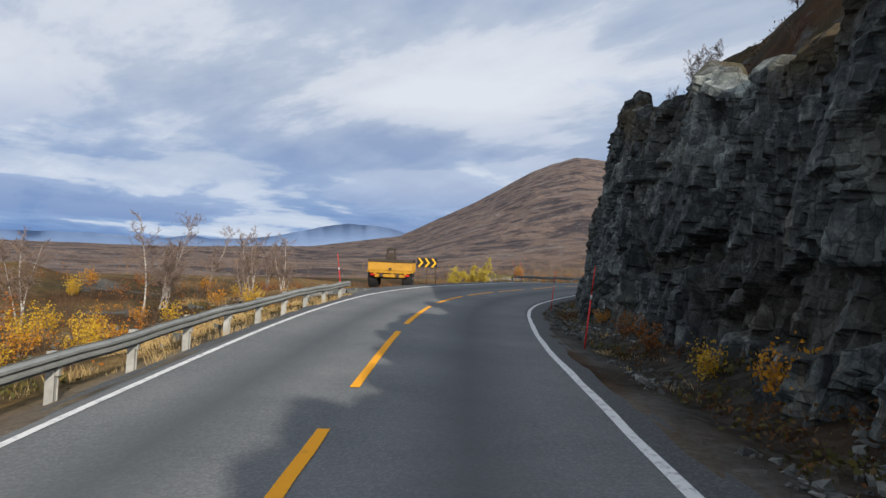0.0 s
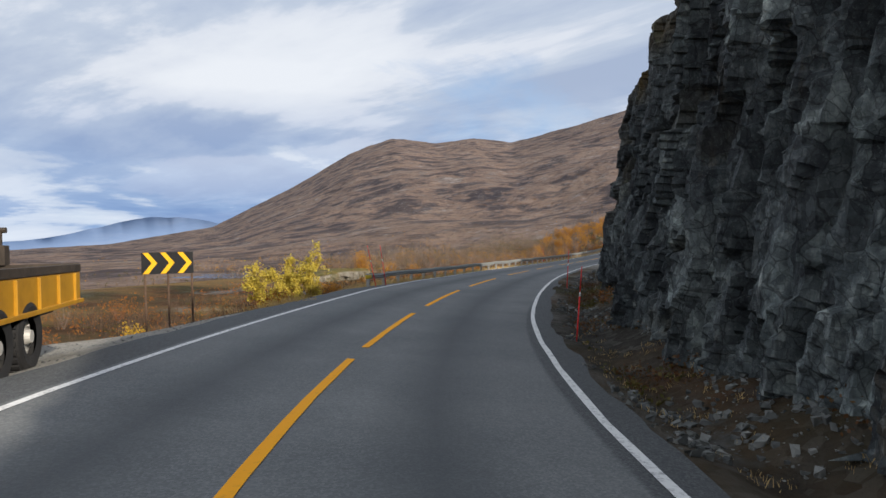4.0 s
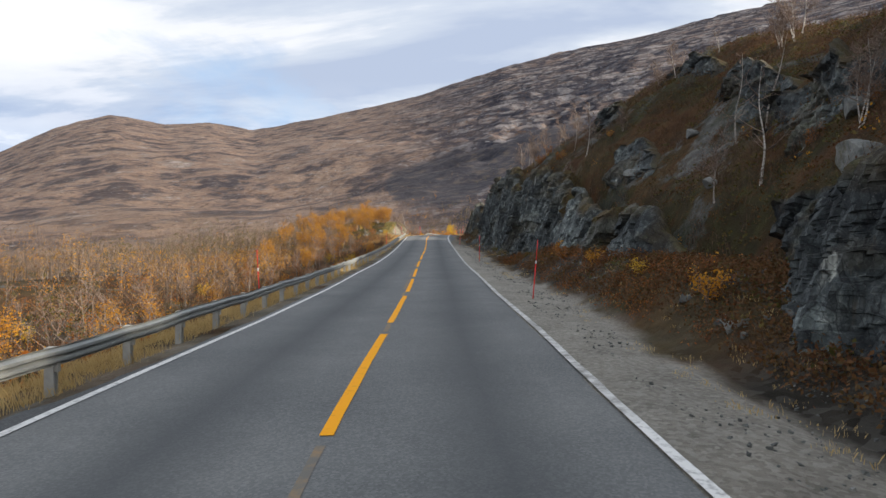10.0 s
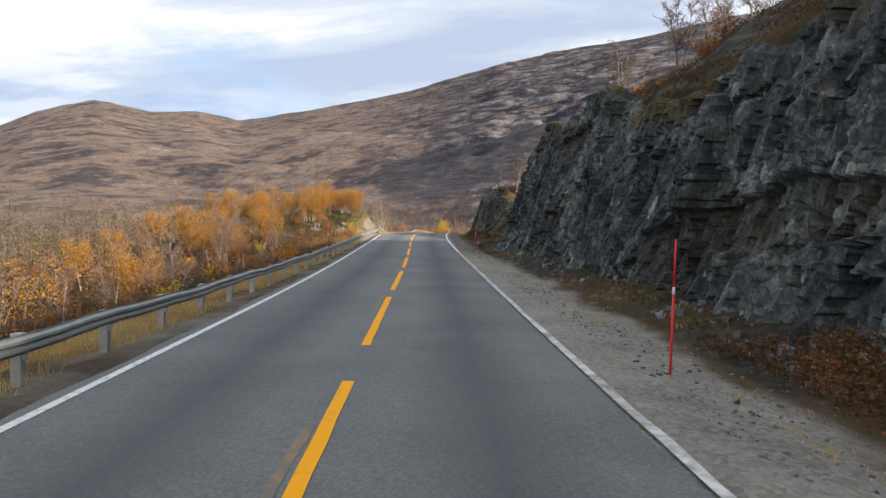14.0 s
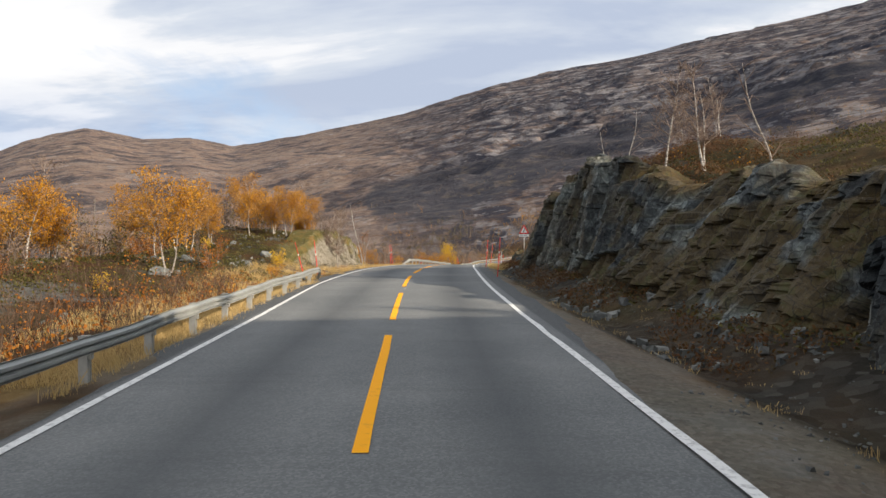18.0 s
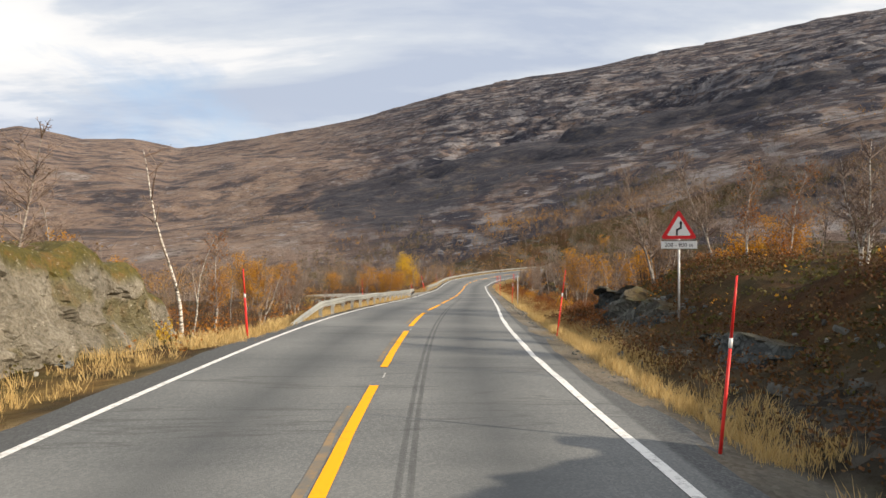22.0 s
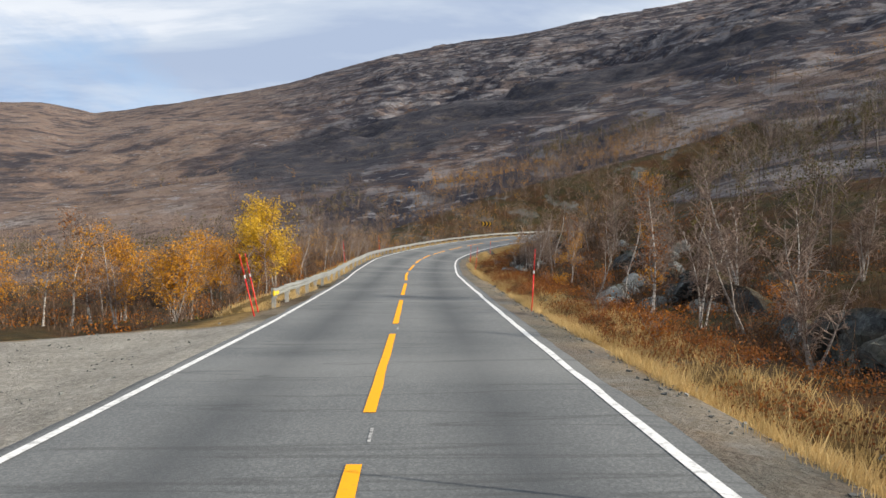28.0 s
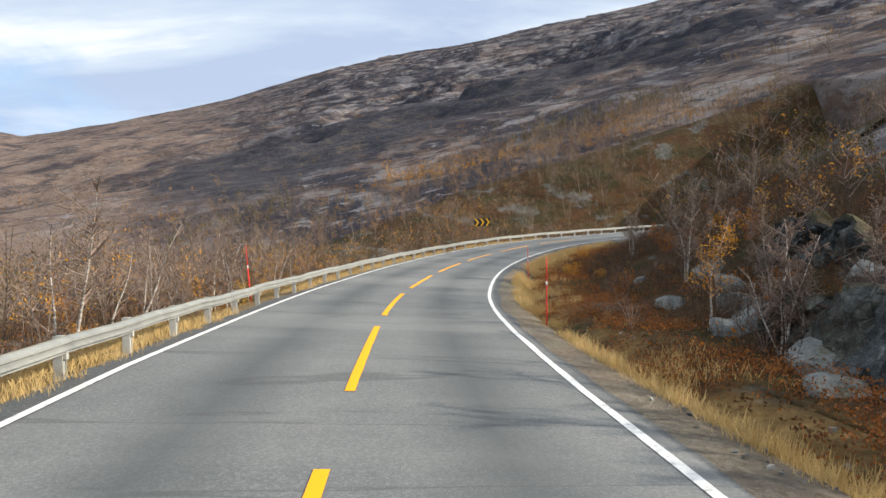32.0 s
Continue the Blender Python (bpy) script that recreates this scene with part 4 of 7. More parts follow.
def rock_face(s0, s1, label, seed, cell=0.085, lean=0.16, moss=0.25, lift=0.0, big=1.0, rough=1.0, veil=0.0, squat=1.0):
    """A broken rock wall along the road; big and squat scale its blocks along and upwards, rough their depth."""
    s = np.arange(s0, s1, cell)
    lean, veil, squat = (np.interp(s, *q)[:, None] if isinstance(q, tuple) else q for q in (lean, veil, squat))
    tall = float(np.max(np.interp(s, FACE_S, FACE_H))) + 0.8
    t = np.r_[np.linspace(-0.5 / tall, 1, int(tall / cell)), 1 + np.linspace(0.01, 0.25, 16)]
    SS, TT = np.meshgrid(s, t, indexing="ij")
    H = np.interp(SS, FACE_S, FACE_H) * (1 + 0.10 * fbm(SS / 4.0, SS * 0, 3, seed)) + 0.25 * vnoise(SS / 0.8, SS * 0, seed + 3)
    ends = smooth01((SS - s0) / 2.2) * smooth01((s1 - SS) / 2.2)
    H = H * (0.06 + 0.94 * ends)
    V = np.minimum(TT, 1) * H
    back = np.clip(TT - 1, 0, None) * 9.0
    toe = np.interp(SS, TOE_S, TOE_U) - 0.30 * np.abs(fbm(SS / 6.0, SS * 0 + 2, 3, seed + 7))
    dip = SS + 0.10 * V + 0.10 * fbm(SS / 1.2, V / 2.5, 2, seed + 8)
    lay = V + 0.10 * SS + 0.25 * vnoise(SS / 1.6, V / 4, seed + 6)
    d = (blocks(dip, lay, 1.35 * big, 6.5 * squat, seed, 0.65, 0.45, 0.03) + blocks(dip, lay, 0.46 * big, 2.3 * squat, seed + 20, 0.34 * rough, 0.85 * rough, 0.06)
         + rough * blocks(dip + 0.10 * V, lay, 0.24, 0.85 * squat, seed + 40, 0.15, 1.0, 0.15) + rough * blocks(dip, lay, 0.16, 0.30, seed + 50, 0.05, 0.5, 0.3))
    tone = np.clip(0.42 + 0.5 * blocks(dip, lay, 0.46 * big, 2.3 * squat, seed + 20, 0.5, 0) + 0.6 * blocks(dip + 0.10 * V, lay, 0.24, 0.85 * squat, seed + 40, 0.5, 0) + 0.38 * fbm(SS / 2.2, V / 3, 3, seed + 23), 0, 1)
    d = d + 0.38 * fbm(SS / 2.6, V / 6.0, 3, seed + 9) + 0.05 * fbm(SS / 0.3, V / 0.9, 3, seed + 10)
    tone = np.clip(tone + np.interp(SS, [40, 52, 66, 76, 82, 95, 101, 112, 128, 134, 148, 153, 170, 185], [0.0, 0.18, 0.18, 0.0, -0.25, -0.25, -0.14, -0.16, -0.14, 0.20, 0.20, 0.0, 0.0, -0.05]), 0, 1)
    # a few ledges where blocks have come away
    shelf = smooth01((fbm(SS / 5.0, lay / 1.3, 2, seed + 15) - 0.45) / 0.08)
    d = d - 0.35 * shelf
    U = toe + lean * V + back - d * np.clip(1 - back / 2.2, 0.1, 1) + (1 - ends) * 1.2
    x, y, z0 = lane(SS, U)
    base = np.interp(SS, RS, RZ) + 0.15 + lift * ends
    top = V + back * np.interp(SS, RISE_S, RISE_V) * 0.9 + (TT > 1) * 0.10 * fbm(SS / 0.5, back / 0.5, 2, seed + 11)
    z = base + top + 0.05 * blocks(dip, V, 0.5, 0.9, seed + 60, 1.0, 0.2)
    tuck = smooth01((back - 0.25) / 1.3)
    z = z * (1 - tuck) + (near_height(SS, U) - 0.12) * tuck
    up = smooth01((TT - 0.8) / 0.25)
    ms = np.clip(up * (0.4 + 0.8 * fbm(SS / 2.0, V / 2.0, 3, seed + 13)) + moss * smooth01((fbm(SS / 3.0, V / 1.5, 4, seed + 17) - 0.25) / 0.3) + 0.5 * shelf * moss * 3, 0, 1)
    ms = np.maximum(ms, smooth01((TT - 1.0) / 0.1) * 0.85)
    ms = np.clip(np.maximum(ms, veil * smooth01((0.55 + fbm(SS / 1.3, V / 1.0, 4, seed + 19)) / 0.5)), 0, 1)
    ob = link_mesh("rock_cliff", np.stack([x, y, z], -1).reshape(-1, 3), grid_faces(len(s), len(t)), ROCK, attrs={"moss": ms, "tone": tone})
    return tagged(ob, label, "cliff")


rock_face(2, 127, "tall dark grey blasted rock face beside the bend", 1, lean=([2, 92, 104, 127], [0.14, 0.14, 0.34, 0.42]), moss=0.14, squat=([2, 90, 102, 127], [0.85, 0.85, 0.5, 0.5]), big=1.0, rough=1.05)
rock_face(134, 153, "low smooth outcrop of pale green-grey rock", 2, moss=0.3, lift=0.9, lean=0.45, big=2.0, rough=0.6, squat=0.45)
rock_face(150.5, 203, "dark blocky rock cutting with vertical joints", 3, lean=0.30, moss=0.15, squat=0.85, rough=1.05)
rock_face(201, 237, "mossy rock knoll beside the road", 4, lean=([201, 210, 217, 227, 233, 238], [0.85, 0.75, 0.28, 0.26, 0.6, 0.8]), moss=0.55, veil=([201, 210, 217, 226, 232, 238], [0.9, 0.8, 0.25, 0.3, 0.9, 1.0]), rough=0.9, squat=([201, 211, 217, 238], [0.3, 0.3, 1.0, 1.0]), big=0.9)

# ---- materials of the things ----
STEEL = speckled("galvanised_steel", (0.20, 0.21, 0.205), (0.34, 0.35, 0.335), (0.46, 0.47, 0.44), 3.0, 0.55, 0.35, bump=0.1, dist=0.004)
POST_STEEL = speckled("post_steel", (0.24, 0.24, 0.22), (0.40, 0.40, 0.375), (0.55, 0.55, 0.51), 5.0, 0.6, 0.2, bump=0.15, dist=0.004)
YELLOW_CAP = speckled("yellow_cap_paint", (0.55, 0.36, 0.02), (0.78, 0.55, 0.03), (0.85, 0.65, 0.06), 6.0, 0.5, bump=0.05)
POLE_RED = speckled("red_pole_plastic", (0.55, 0.018, 0.02), (0.74, 0.028, 0.025), (0.80, 0.07, 0.05), 3.0, 0.45, bump=0.03)
POLE_WHITE = speckled("white_reflective_band", (0.62, 0.62, 0.60), (0.75, 0.75, 0.74), (0.82, 0.82, 0.82), 8.0, 0.35, bump=0.02)
SIGN_BLACK = speckled("black_sign_sheet", (0.012, 0.012, 0.013), (0.018, 0.018, 0.02), (0.03, 0.03, 0.03), 4.0, 0.45, bump=0.02)
SIGN_YELLOW = speckled("yellow_sign_sheet", (0.70, 0.36, 0.01), (0.82, 0.45, 0.015), (0.85, 0.50, 0.03), 4.0, 0.4, bump=0.02)
SIGN_RED = speckled("red_sign_sheet", (0.55, 0.012, 0.018), (0.66, 0.016, 0.022), (0.70, 0.03, 0.03), 4.0, 0.4, bump=0.02)
SIGN_WHITE = speckled("white_sign_sheet", (0.68, 0.68, 0.66), (0.78, 0.78, 0.76), (0.82, 0.82, 0.80), 4.0, 0.4, bump=0.02)
RUST_POST = speckled("rusty_post", (0.05, 0.03, 0.02), (0.12, 0.075, 0.05), (0.20, 0.14, 0.10), 9.0, 0.75, 0.2, bump=0.2)
GREY_POST = speckled("grey_tube", (0.35, 0.35, 0.35), (0.50, 0.50, 0.49), (0.60, 0.60, 0.58), 6.0, 0.5, 0.3, bump=0.05)
TRUCK_YELLOW = speckled("yellow_machine_paint", (0.26, 0.125, 0.008), (0.44, 0.225, 0.012), (0.52, 0.28, 0.02), 2.5, 0.45, bump=0.04)
TRUCK_DARK = speckled("dirty_dark_steel", (0.025, 0.02, 0.016), (0.06, 0.048, 0.038), (0.12, 0.09, 0.065), 4.0, 0.7, 0.3, bump=0.2)
TYRE = speckled("tyre_rubber", (0.010, 0.010, 0.011), (0.018, 0.018, 0.019), (0.035, 0.033, 0.03), 5.0, 0.85, bump=0.2)
RIM = speckled("pale_wheel_rim", (0.30, 0.29, 0.26), (0.46, 0.45, 0.42), (0.58, 0.57, 0.53), 5.0, 0.5, 0.2, bump=0.05)
LAMP_RED = speckled("red_lamp_glass", (0.30, 0.01, 0.01), (0.45, 0.015, 0.012), (0.5, 0.03, 0.02), 5.0, 0.25, bump=0.0)

M = Mat("birch_bark", 0.75, spec=0.2)
bands = M.ramp(M.noise(5.0, 6, 0.7, (1, 1, 5), world=False), [(0.38, (0.035, 0.028, 0.024)), (0.47, (0.30, 0.27, 0.24)), (0.55, (0.60, 0.57, 0.52)), (0.75, (0.74, 0.71, 0.66))])
M.color(M.mix(M.math("MULTIPLY", M.rnd(), 0.7), bands, (0.15, 0.12, 0.10))).bump(M.noise(14, 6, 0.7, (1, 1, 4), world=False), 0.3, 0.01)
BARK = M.m
M = Mat("twig_bark", 0.85, spec=0.1)
M.color(M.mix(M.island(), (0.13, 0.088, 0.070), (0.29, 0.225, 0.185)))
TWIG = M.m
M = Mat("brush_bark", 0.9, spec=0.08)
M.color(M.mix(M.island(), (0.05, 0.032, 0.022), (0.15, 0.10, 0.07)))
BRUSH = M.m


def leaf_mat(name, stops, sheen=0.35):
    m = Mat(name, 0.7, spec=0.2)
    c = m.mix(0.5, m.ramp(m.island(), stops), m.ramp(m.noise(0.6, 4, 0.6), stops))
    m.color(c)
    t = m.n.new("ShaderNodeBsdfTranslucent")
    m.l.new(c, t.inputs[0])
    mixer = m.n.new("ShaderNodeMixShader")
    mixer.inputs[0].default_value = sheen
    m.l.new(m.b.outputs[0], mixer.inputs[1]), m.l.new(t.outputs[0], mixer.inputs[2])
    m.l.new(mixer.outputs[0], m.n["Material Output"].inputs[0])
    return m.m


GOLD_LEAF = leaf_mat("golden_leaf", [(0.0, (0.36, 0.13, 0.014)), (0.4, (0.53, 0.24, 0.022)), (0.75, (0.62, 0.32, 0.032)), (1.0, (0.42, 0.26, 0.035))])
YELLOW_LEAF = leaf_mat("yellow_leaf", [(0.0, (0.38, 0.23, 0.025)), (0.5, (0.62, 0.39, 0.03)), (1.0, (0.74, 0.52, 0.06))])
WILLOW_LEAF = leaf_mat("willow_leaf", [(0.0, (0.30, 0.24, 0.05)), (0.5, (0.55, 0.43, 0.06)), (1.0, (0.70, 0.58, 0.14))])
RUST_LEAF = leaf_mat("rust_leaf", [(0.0, (0.16, 0.045, 0.012)), (0.5, (0.34, 0.12, 0.02)), (1.0, (0.44, 0.20, 0.03))])
WOOD_RUST = leaf_mat("far_rust_leaf", [(0.0, (0.13, 0.072, 0.034)), (0.5, (0.26, 0.145, 0.055)), (1.0, (0.38, 0.25, 0.09))])
BILBERRY = leaf_mat("bilberry_leaf", [(0.0, (0.10, 0.030, 0.012)), (0.5, (0.25, 0.085, 0.024)), (1.0, (0.40, 0.19, 0.04))], 0.25)
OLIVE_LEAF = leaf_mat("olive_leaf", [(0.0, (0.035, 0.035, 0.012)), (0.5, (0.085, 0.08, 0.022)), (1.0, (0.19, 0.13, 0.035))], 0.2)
HEATHER = leaf_mat("heather_leaf", [(0.0, (0.035, 0.020, 0.012)), (0.35, (0.11, 0.045, 0.020)), (0.6, (0.15, 0.075, 0.026)), (0.8, (0.07, 0.065, 0.024)), (1.0, (0.05, 0.042, 0.018))], 0.2)
STRAW = leaf_mat("dry_grass", [(0.0, (0.30, 0.18, 0.065)), (0.4, (0.50, 0.35, 0.14)), (0.8, (0.66, 0.50, 0.25)), (1.0, (0.40, 0.30, 0.12))], 0.3)
M = Mat("loose_stone", 0.85, spec=0.2)
M.color(M.mix(0.5, M.ramp(M.island(), [(0.0, (0.030, 0.033, 0.033)), (0.5, (0.085, 0.09, 0.086)), (0.85, (0.18, 0.185, 0.17)), (1.0, (0.40, 0.40, 0.37))]),
              M.ramp(M.noise(4.0, 8, 0.7), [(0.3, (0.045, 0.05, 0.05)), (0.5, (0.13, 0.135, 0.13)), (0.75, (0.30, 0.30, 0.28))]))).bump(M.noise(16, 6, 0.7), 0.5, 0.03)
STONE = M.m
M = Mat("lichen_boulder", 0.85, spec=0.2)
c = M.mix(0.5, M.ramp(M.noise(1.6, 9, 0.7), [(0.3, (0.05, 0.055, 0.058)), (0.5, (0.15, 0.16, 0.155)), (0.7, (0.34, 0.345, 0.32))]),
          M.ramp(M.noise(9, 7, 0.7), [(0.35, (0.05, 0.055, 0.055)), (0.55, (0.18, 0.185, 0.175)), (0.75, (0.36, 0.36, 0.33))]))
c = M.mix(M.math("MULTIPLY", M.ramp(M.noise(1.1, 6, 0.7), [(0.55, (0, 0, 0)), (0.66, (1, 1, 1))]), 0.8), c, (0.07, 0.06, 0.022))
M.color(c).bump(M.noise(7, 8, 0.7), 0.6, 0.05)
BOULDER = M.m


# ---- part builders ----
def part(name, bm, material, parent, label="", smooth=False):
    me = bpy.data.meshes.new(name)
    bm.to_mesh(me)
    bm.free()
    me.materials.append(material)
    if smooth:
        me.polygons.foreach_set("use_smooth", np.full(len(me.polygons), True))
    ob = new(name, me)
    ob.parent = parent
    if label:
        ob["label"] = label
    return ob


def box(bm, size, m, bevel=0.0):
    r = bmesh.ops.create_cube(bm, size=1.0, matrix=m @ Matrix.Diagonal((*size, 1)))
    if bevel:
        es = {e for v in r["verts"] for e in v.link_edges}
        bmesh.ops.bevel(bm, geom=list(es), offset=bevel, segments=2, affect="EDGES", profile=0.6)


def rod(bm, r1, r2, a, b, seg=10):
    a, b = Vector(a), Vector(b)
    d = b - a
    m = Matrix.Translation((a + b) / 2) @ d.to_track_quat("Z", "Y").to_matrix().to_4x4()
    bmesh.ops.create_cone(bm, cap_ends=True, segments=seg, radius1=r1, radius2=r2, depth=d.length, matrix=m)


def heading(s):
    return math.atan2(float(np.interp(s, RS, hy)), float(np.interp(s, RS, hx)))


def empty(name, m):
    e = new(name)
    e.empty_display_size = 0.3
    e.matrix_world = m
    return e


def on_plan(s, u, dz=0.0, turn=0.0):
    """Pose on the ground at s, u: x along the road, y to its left, turned by degrees."""
    x, y, _ = lane(s, u)
    z = float(near_height(np.array([s]), np.array([u]))[0])
    return Matrix.Translation((float(x), float(y), z + dz)) @ Matrix.Rotation(heading(s) + radians(turn), 4, "Z")


# ---- crash barriers ----
# W-beam section: height above the beam's foot, how far it stands out
W_Z = np.array([0.04, 0.065, 0.095, 0.135, 0.165, 0.195, 0.235, 0.27, 0.29])
W_U = np.array([0.02, 0.0, 0.078, 0.078, 0.015, 0.078, 0.078, 0.0, 0.02])
RAIL_U, RAIL_TOP, POST_GAP = -4.0, 0.64, 2.12


def post_mesh():
    bm = bmesh.new()
    box(bm, (0.08, 0.10, 1.1), pose(0, 0, 0.055), 0.006)
    box(bm, (0.014, 0.13, 1.1), pose(0.048, 0, 0.055), 0.003)
    box(bm, (0.014, 0.13, 1.1), pose(-0.048, 0, 0.055), 0.003)
    box(bm, (0.07, 0.07, 0.22), pose(0, -0.075, 0.38), 0.006)
    me = bpy.data.meshes.new("post")
    bm.to_mesh(me)
    bm.free()
    me.materials.append(POST_STEEL)
    return me


POST_ME = post_mesh()


def guardrail(s0, s1, label, start="plain", end="plain"):
    """A barrier from s0 to s1; its ends are plain, capped yellow, or bent down into the ground."""
    x, y, z = lane(s0, RAIL_U)
    thing = tagged(empty("guardrail", Matrix.Translation((float(x), float(y), float(z)))), label, "guardrail", "roadside barriers")
    inv = thing.matrix_world.inverted()
    off = Vector(thing.location)
    s = s0
    while s < s1 - 0.3:
        e = min(s + 4 * POST_GAP, s1)
        ss_ = np.linspace(s, e + (0.12 if e < s1 else 0), 12)
        v = []
        for q in ss_:
            low, out = 0.0, 0.0
            if end == "down" and s1 - q < 2.2:
                low, out = 0.62 * ((2.2 - (s1 - q)) / 2.2) ** 1.3, 0.55 * ((2.2 - (s1 - q)) / 2.2) ** 1.5
            if start == "down" and q - s0 < 3.6:
                low, out = 0.62 * ((3.6 - (q - s0)) / 3.6) ** 1.1, 0.25 * ((3.6 - (q - s0)) / 3.6)
            wob = 0.02 * math.sin(q * 0.9) + 0.012 * math.sin(q * 2.3)
            for layer in (0.0, -0.004):
                x, y, z = lane(np.full(9, q), RAIL_U - out + W_U + layer + wob * 0.5)
                v.append(np.stack([x, y, z - 0.03 + RAIL_TOP - 0.31 - low + W_Z + wob], -1))
        n = len(ss_)
        v = np.array(v).reshape(n, 18, 3) - np.array(off)
        f = []
        for i in range(n - 1):
            a, b = i * 18, (i + 1) * 18
            for k in range(8):
                f.append((a + k, a + k + 1, b + k + 1, b + k))
                f.append((a + 9 + k, b + 9 + k, b + 10 + k, a + 10 + k))
            f.append((a, b, b + 9, a + 9)), f.append((a + 8, a + 17, b + 17, b + 8))
        link_mesh("rail_beam", v.reshape(-1, 3), f, STEEL, thing, smooth=False)
        s = e
    p = s0 + (0.6 if start != "down" else 3.7)
    while p < s1 - (0.2 if end != "down" else 2.0):
        o = new("post", POST_ME)
        x, y, z = lane(p, RAIL_U - 0.10)
        m = Matrix.Translation((float(x), float(y), float(z) - 0.03)) @ Matrix.Rotation(heading(p), 4, "Z") @ Matrix.Rotation(radians(1.5 * math.sin(p * 3.1)), 4, "X")
        o.parent = thing
        o.matrix_basis = inv @ m
        p += POST_GAP
    if start == "cap":
        bm = bmesh.new()
        x, y, z = lane(s0 + 0.25, RAIL_U + 0.045)
        box(bm, (0.7, 0.07, 0.17), inv @ Matrix.Translation((float(x), float(y), float(z) - 0.03 + RAIL_TOP - 0.155)) @ Matrix.Rotation(heading(s0), 4, "Z"), 0.03)
        part("end_cap", bm, YELLOW_CAP, thing, "bright yellow end piece")
    return thing


guardrail(2, 56.5, "galvanised steel guardrail with pale posts along the bend")
guardrail(87.4, 220.9, "long grey steel guardrail with a yellow end piece", start="cap", end="down")
guardrail(251.5, 291, "weathered steel guardrail sunk into the verge at its ends", start="down", end="down")
guardrail(306.9, 430, "steel guardrail with yellow end piece round the far bend", start="cap")

# ---- snow poles ----
def snow_pole():
    root = empty("snow_pole", Matrix.Identity(4))
    bm = bmesh.new()
    rod(bm, 0.021, 0.017, (0, 0, -0.25), (0, 0, 1.16), 9)
    part("pole_foot", bm, POLE_RED, root, smooth=True)
    bm = bmesh.new()
    rod(bm, 0.021, 0.021, (0, 0, 1.16), (0, 0, 1.27), 9)
    part("reflector_band", bm, POLE_WHITE, root, "white reflective band", smooth=True)
    bm = bmesh.new()
    rod(bm, 0.017, 0.011, (0, 0, 1.27), (0, 0, 1.95), 9)
    part("pole_tip", bm, POLE_RED, root, smooth=True)
    return tagged(root, "thin red plastic snow pole with a white band", "snow pole", "snow poles along the road")


def plant(ob, spots):
    """Set a thing at the first pose and copies of it at the rest."""
    out = [ob]
    for m in spots[1:]:
        out.append(copy_thing(ob, m))
    ob.matrix_basis = spots[0]
    return out


POLES = [(45.0, 4.4, 4), (62.8, 4.5, 3), (77.0, 4.75, 4), (93.6, 4.45, 3), (116.1, 4.3, 3), (134.2, 4.3, 4), (161.1, 4.45, 0), (193.5, 4.32, 2), (222.2, 4.05, 3),
         (237.0, 4.02, 3), (248.9, 4.35, 5), (271.9, 4.3, 2), (290.3, 4.05, 1), (305.9, 4.3, 2), (332.3, 4.6, 4), (348.3, 4.6, 2), (368.0, 4.9, 1),
         (59.5, -5.35, -6), (88.2, -3.8, -8), (89.6, -3.8, -6), (137.0, -5.5, -1), (189.5, -4.7, 1), (222.5, -4.75, -5), (224.8, -6.0, -10), (247.4, -4.3, -4), (248.2, -4.6, -3),
         (277.5, -6.6, -3), (293.6, -4.6, -4), (305.3, -4.2, -9), (306.6, -4.4, -8), (333.0, -5.0, -3), (352.0, -5.0, -2)]
plant(snow_pole(), [on_plan(s, u) @ Matrix.Rotation(radians(lean * 1.4), 4, "X") @ Matrix.Rotation(radians(3 * math.sin(s)), 4, "Y") for s, u, lean in POLES])
bm = bmesh.new()
root = tagged(empty("marker_pole", on_plan(270.6, 4.6)), "plain grey wooden marker pole in the verge", "marker pole")
rod(bm, 0.028, 0.024, (0, 0, -0.2), (0, 0, 1.95), 8)
part("pole", bm, GREY_POST, root, smooth=True)

# ---- signs ----
def chevron_sign(m, wide, tall, foot, label):
    """A black board with three yellow arrowheads that point to the right of one who faces it; board faces -y of m."""
    root = tagged(empty("chevron_sign", m), label, "road sign")
    bm = bmesh.new()
    box(bm, (wide, 0.03, tall), pose(0, 0, foot + tall / 2), 0.008)
    part("board", bm, SIGN_BLACK, root)
    for k in range(3):
        c = (k - 1) * wide / 3.0
        bm = bmesh.new()
        w, h, th = wide * 0.085, tall * 0.5, wide * 0.105
        pts = [(-w - th / 2, -h), (th / 2 - w, -h), (w + th / 2, 0), (th / 2 - w, h), (-w - th / 2, h), (w - th / 2, 0)]
        fr = [bm.verts.new((c + x, -0.024, foot + tall / 2 + z * 0.97)) for x, z in pts]
        bk = [bm.verts.new((c + x, -0.014, foot + tall / 2 + z * 0.97)) for x, z in pts]
        for q in (fr, bk[::-1]):
            bm.faces.new((q[0], q[1], q[2], q[5])), bm.faces.new((q[5], q[2], q[3], q[4]))
        for i in range(6):
            bm.faces.new((fr[i], bk[i], bk[(i + 1) % 6], fr[(i + 1) % 6]))
        bmesh.ops.recalc_face_normals(bm, faces=bm.faces)
        part("arrowhead", bm, SIGN_YELLOW, root, "yellow arrowhead")
    for x in (-wide * 0.44, 0, wide * 0.46):
        bm = bmesh.new()
        rod(bm, 0.035, 0.035, (x, 0.05, -0.4), (x, 0.05, foot + tall * 0.97), 8)
        part("sign_post", bm, RUST_POST, root)
    return root


def face_towards(x, y, ex, ey):
    """Turn about z so that -y looks from (x, y) to (ex, ey)."""
    return math.atan2(ey - y, ex - x) + math.pi / 2


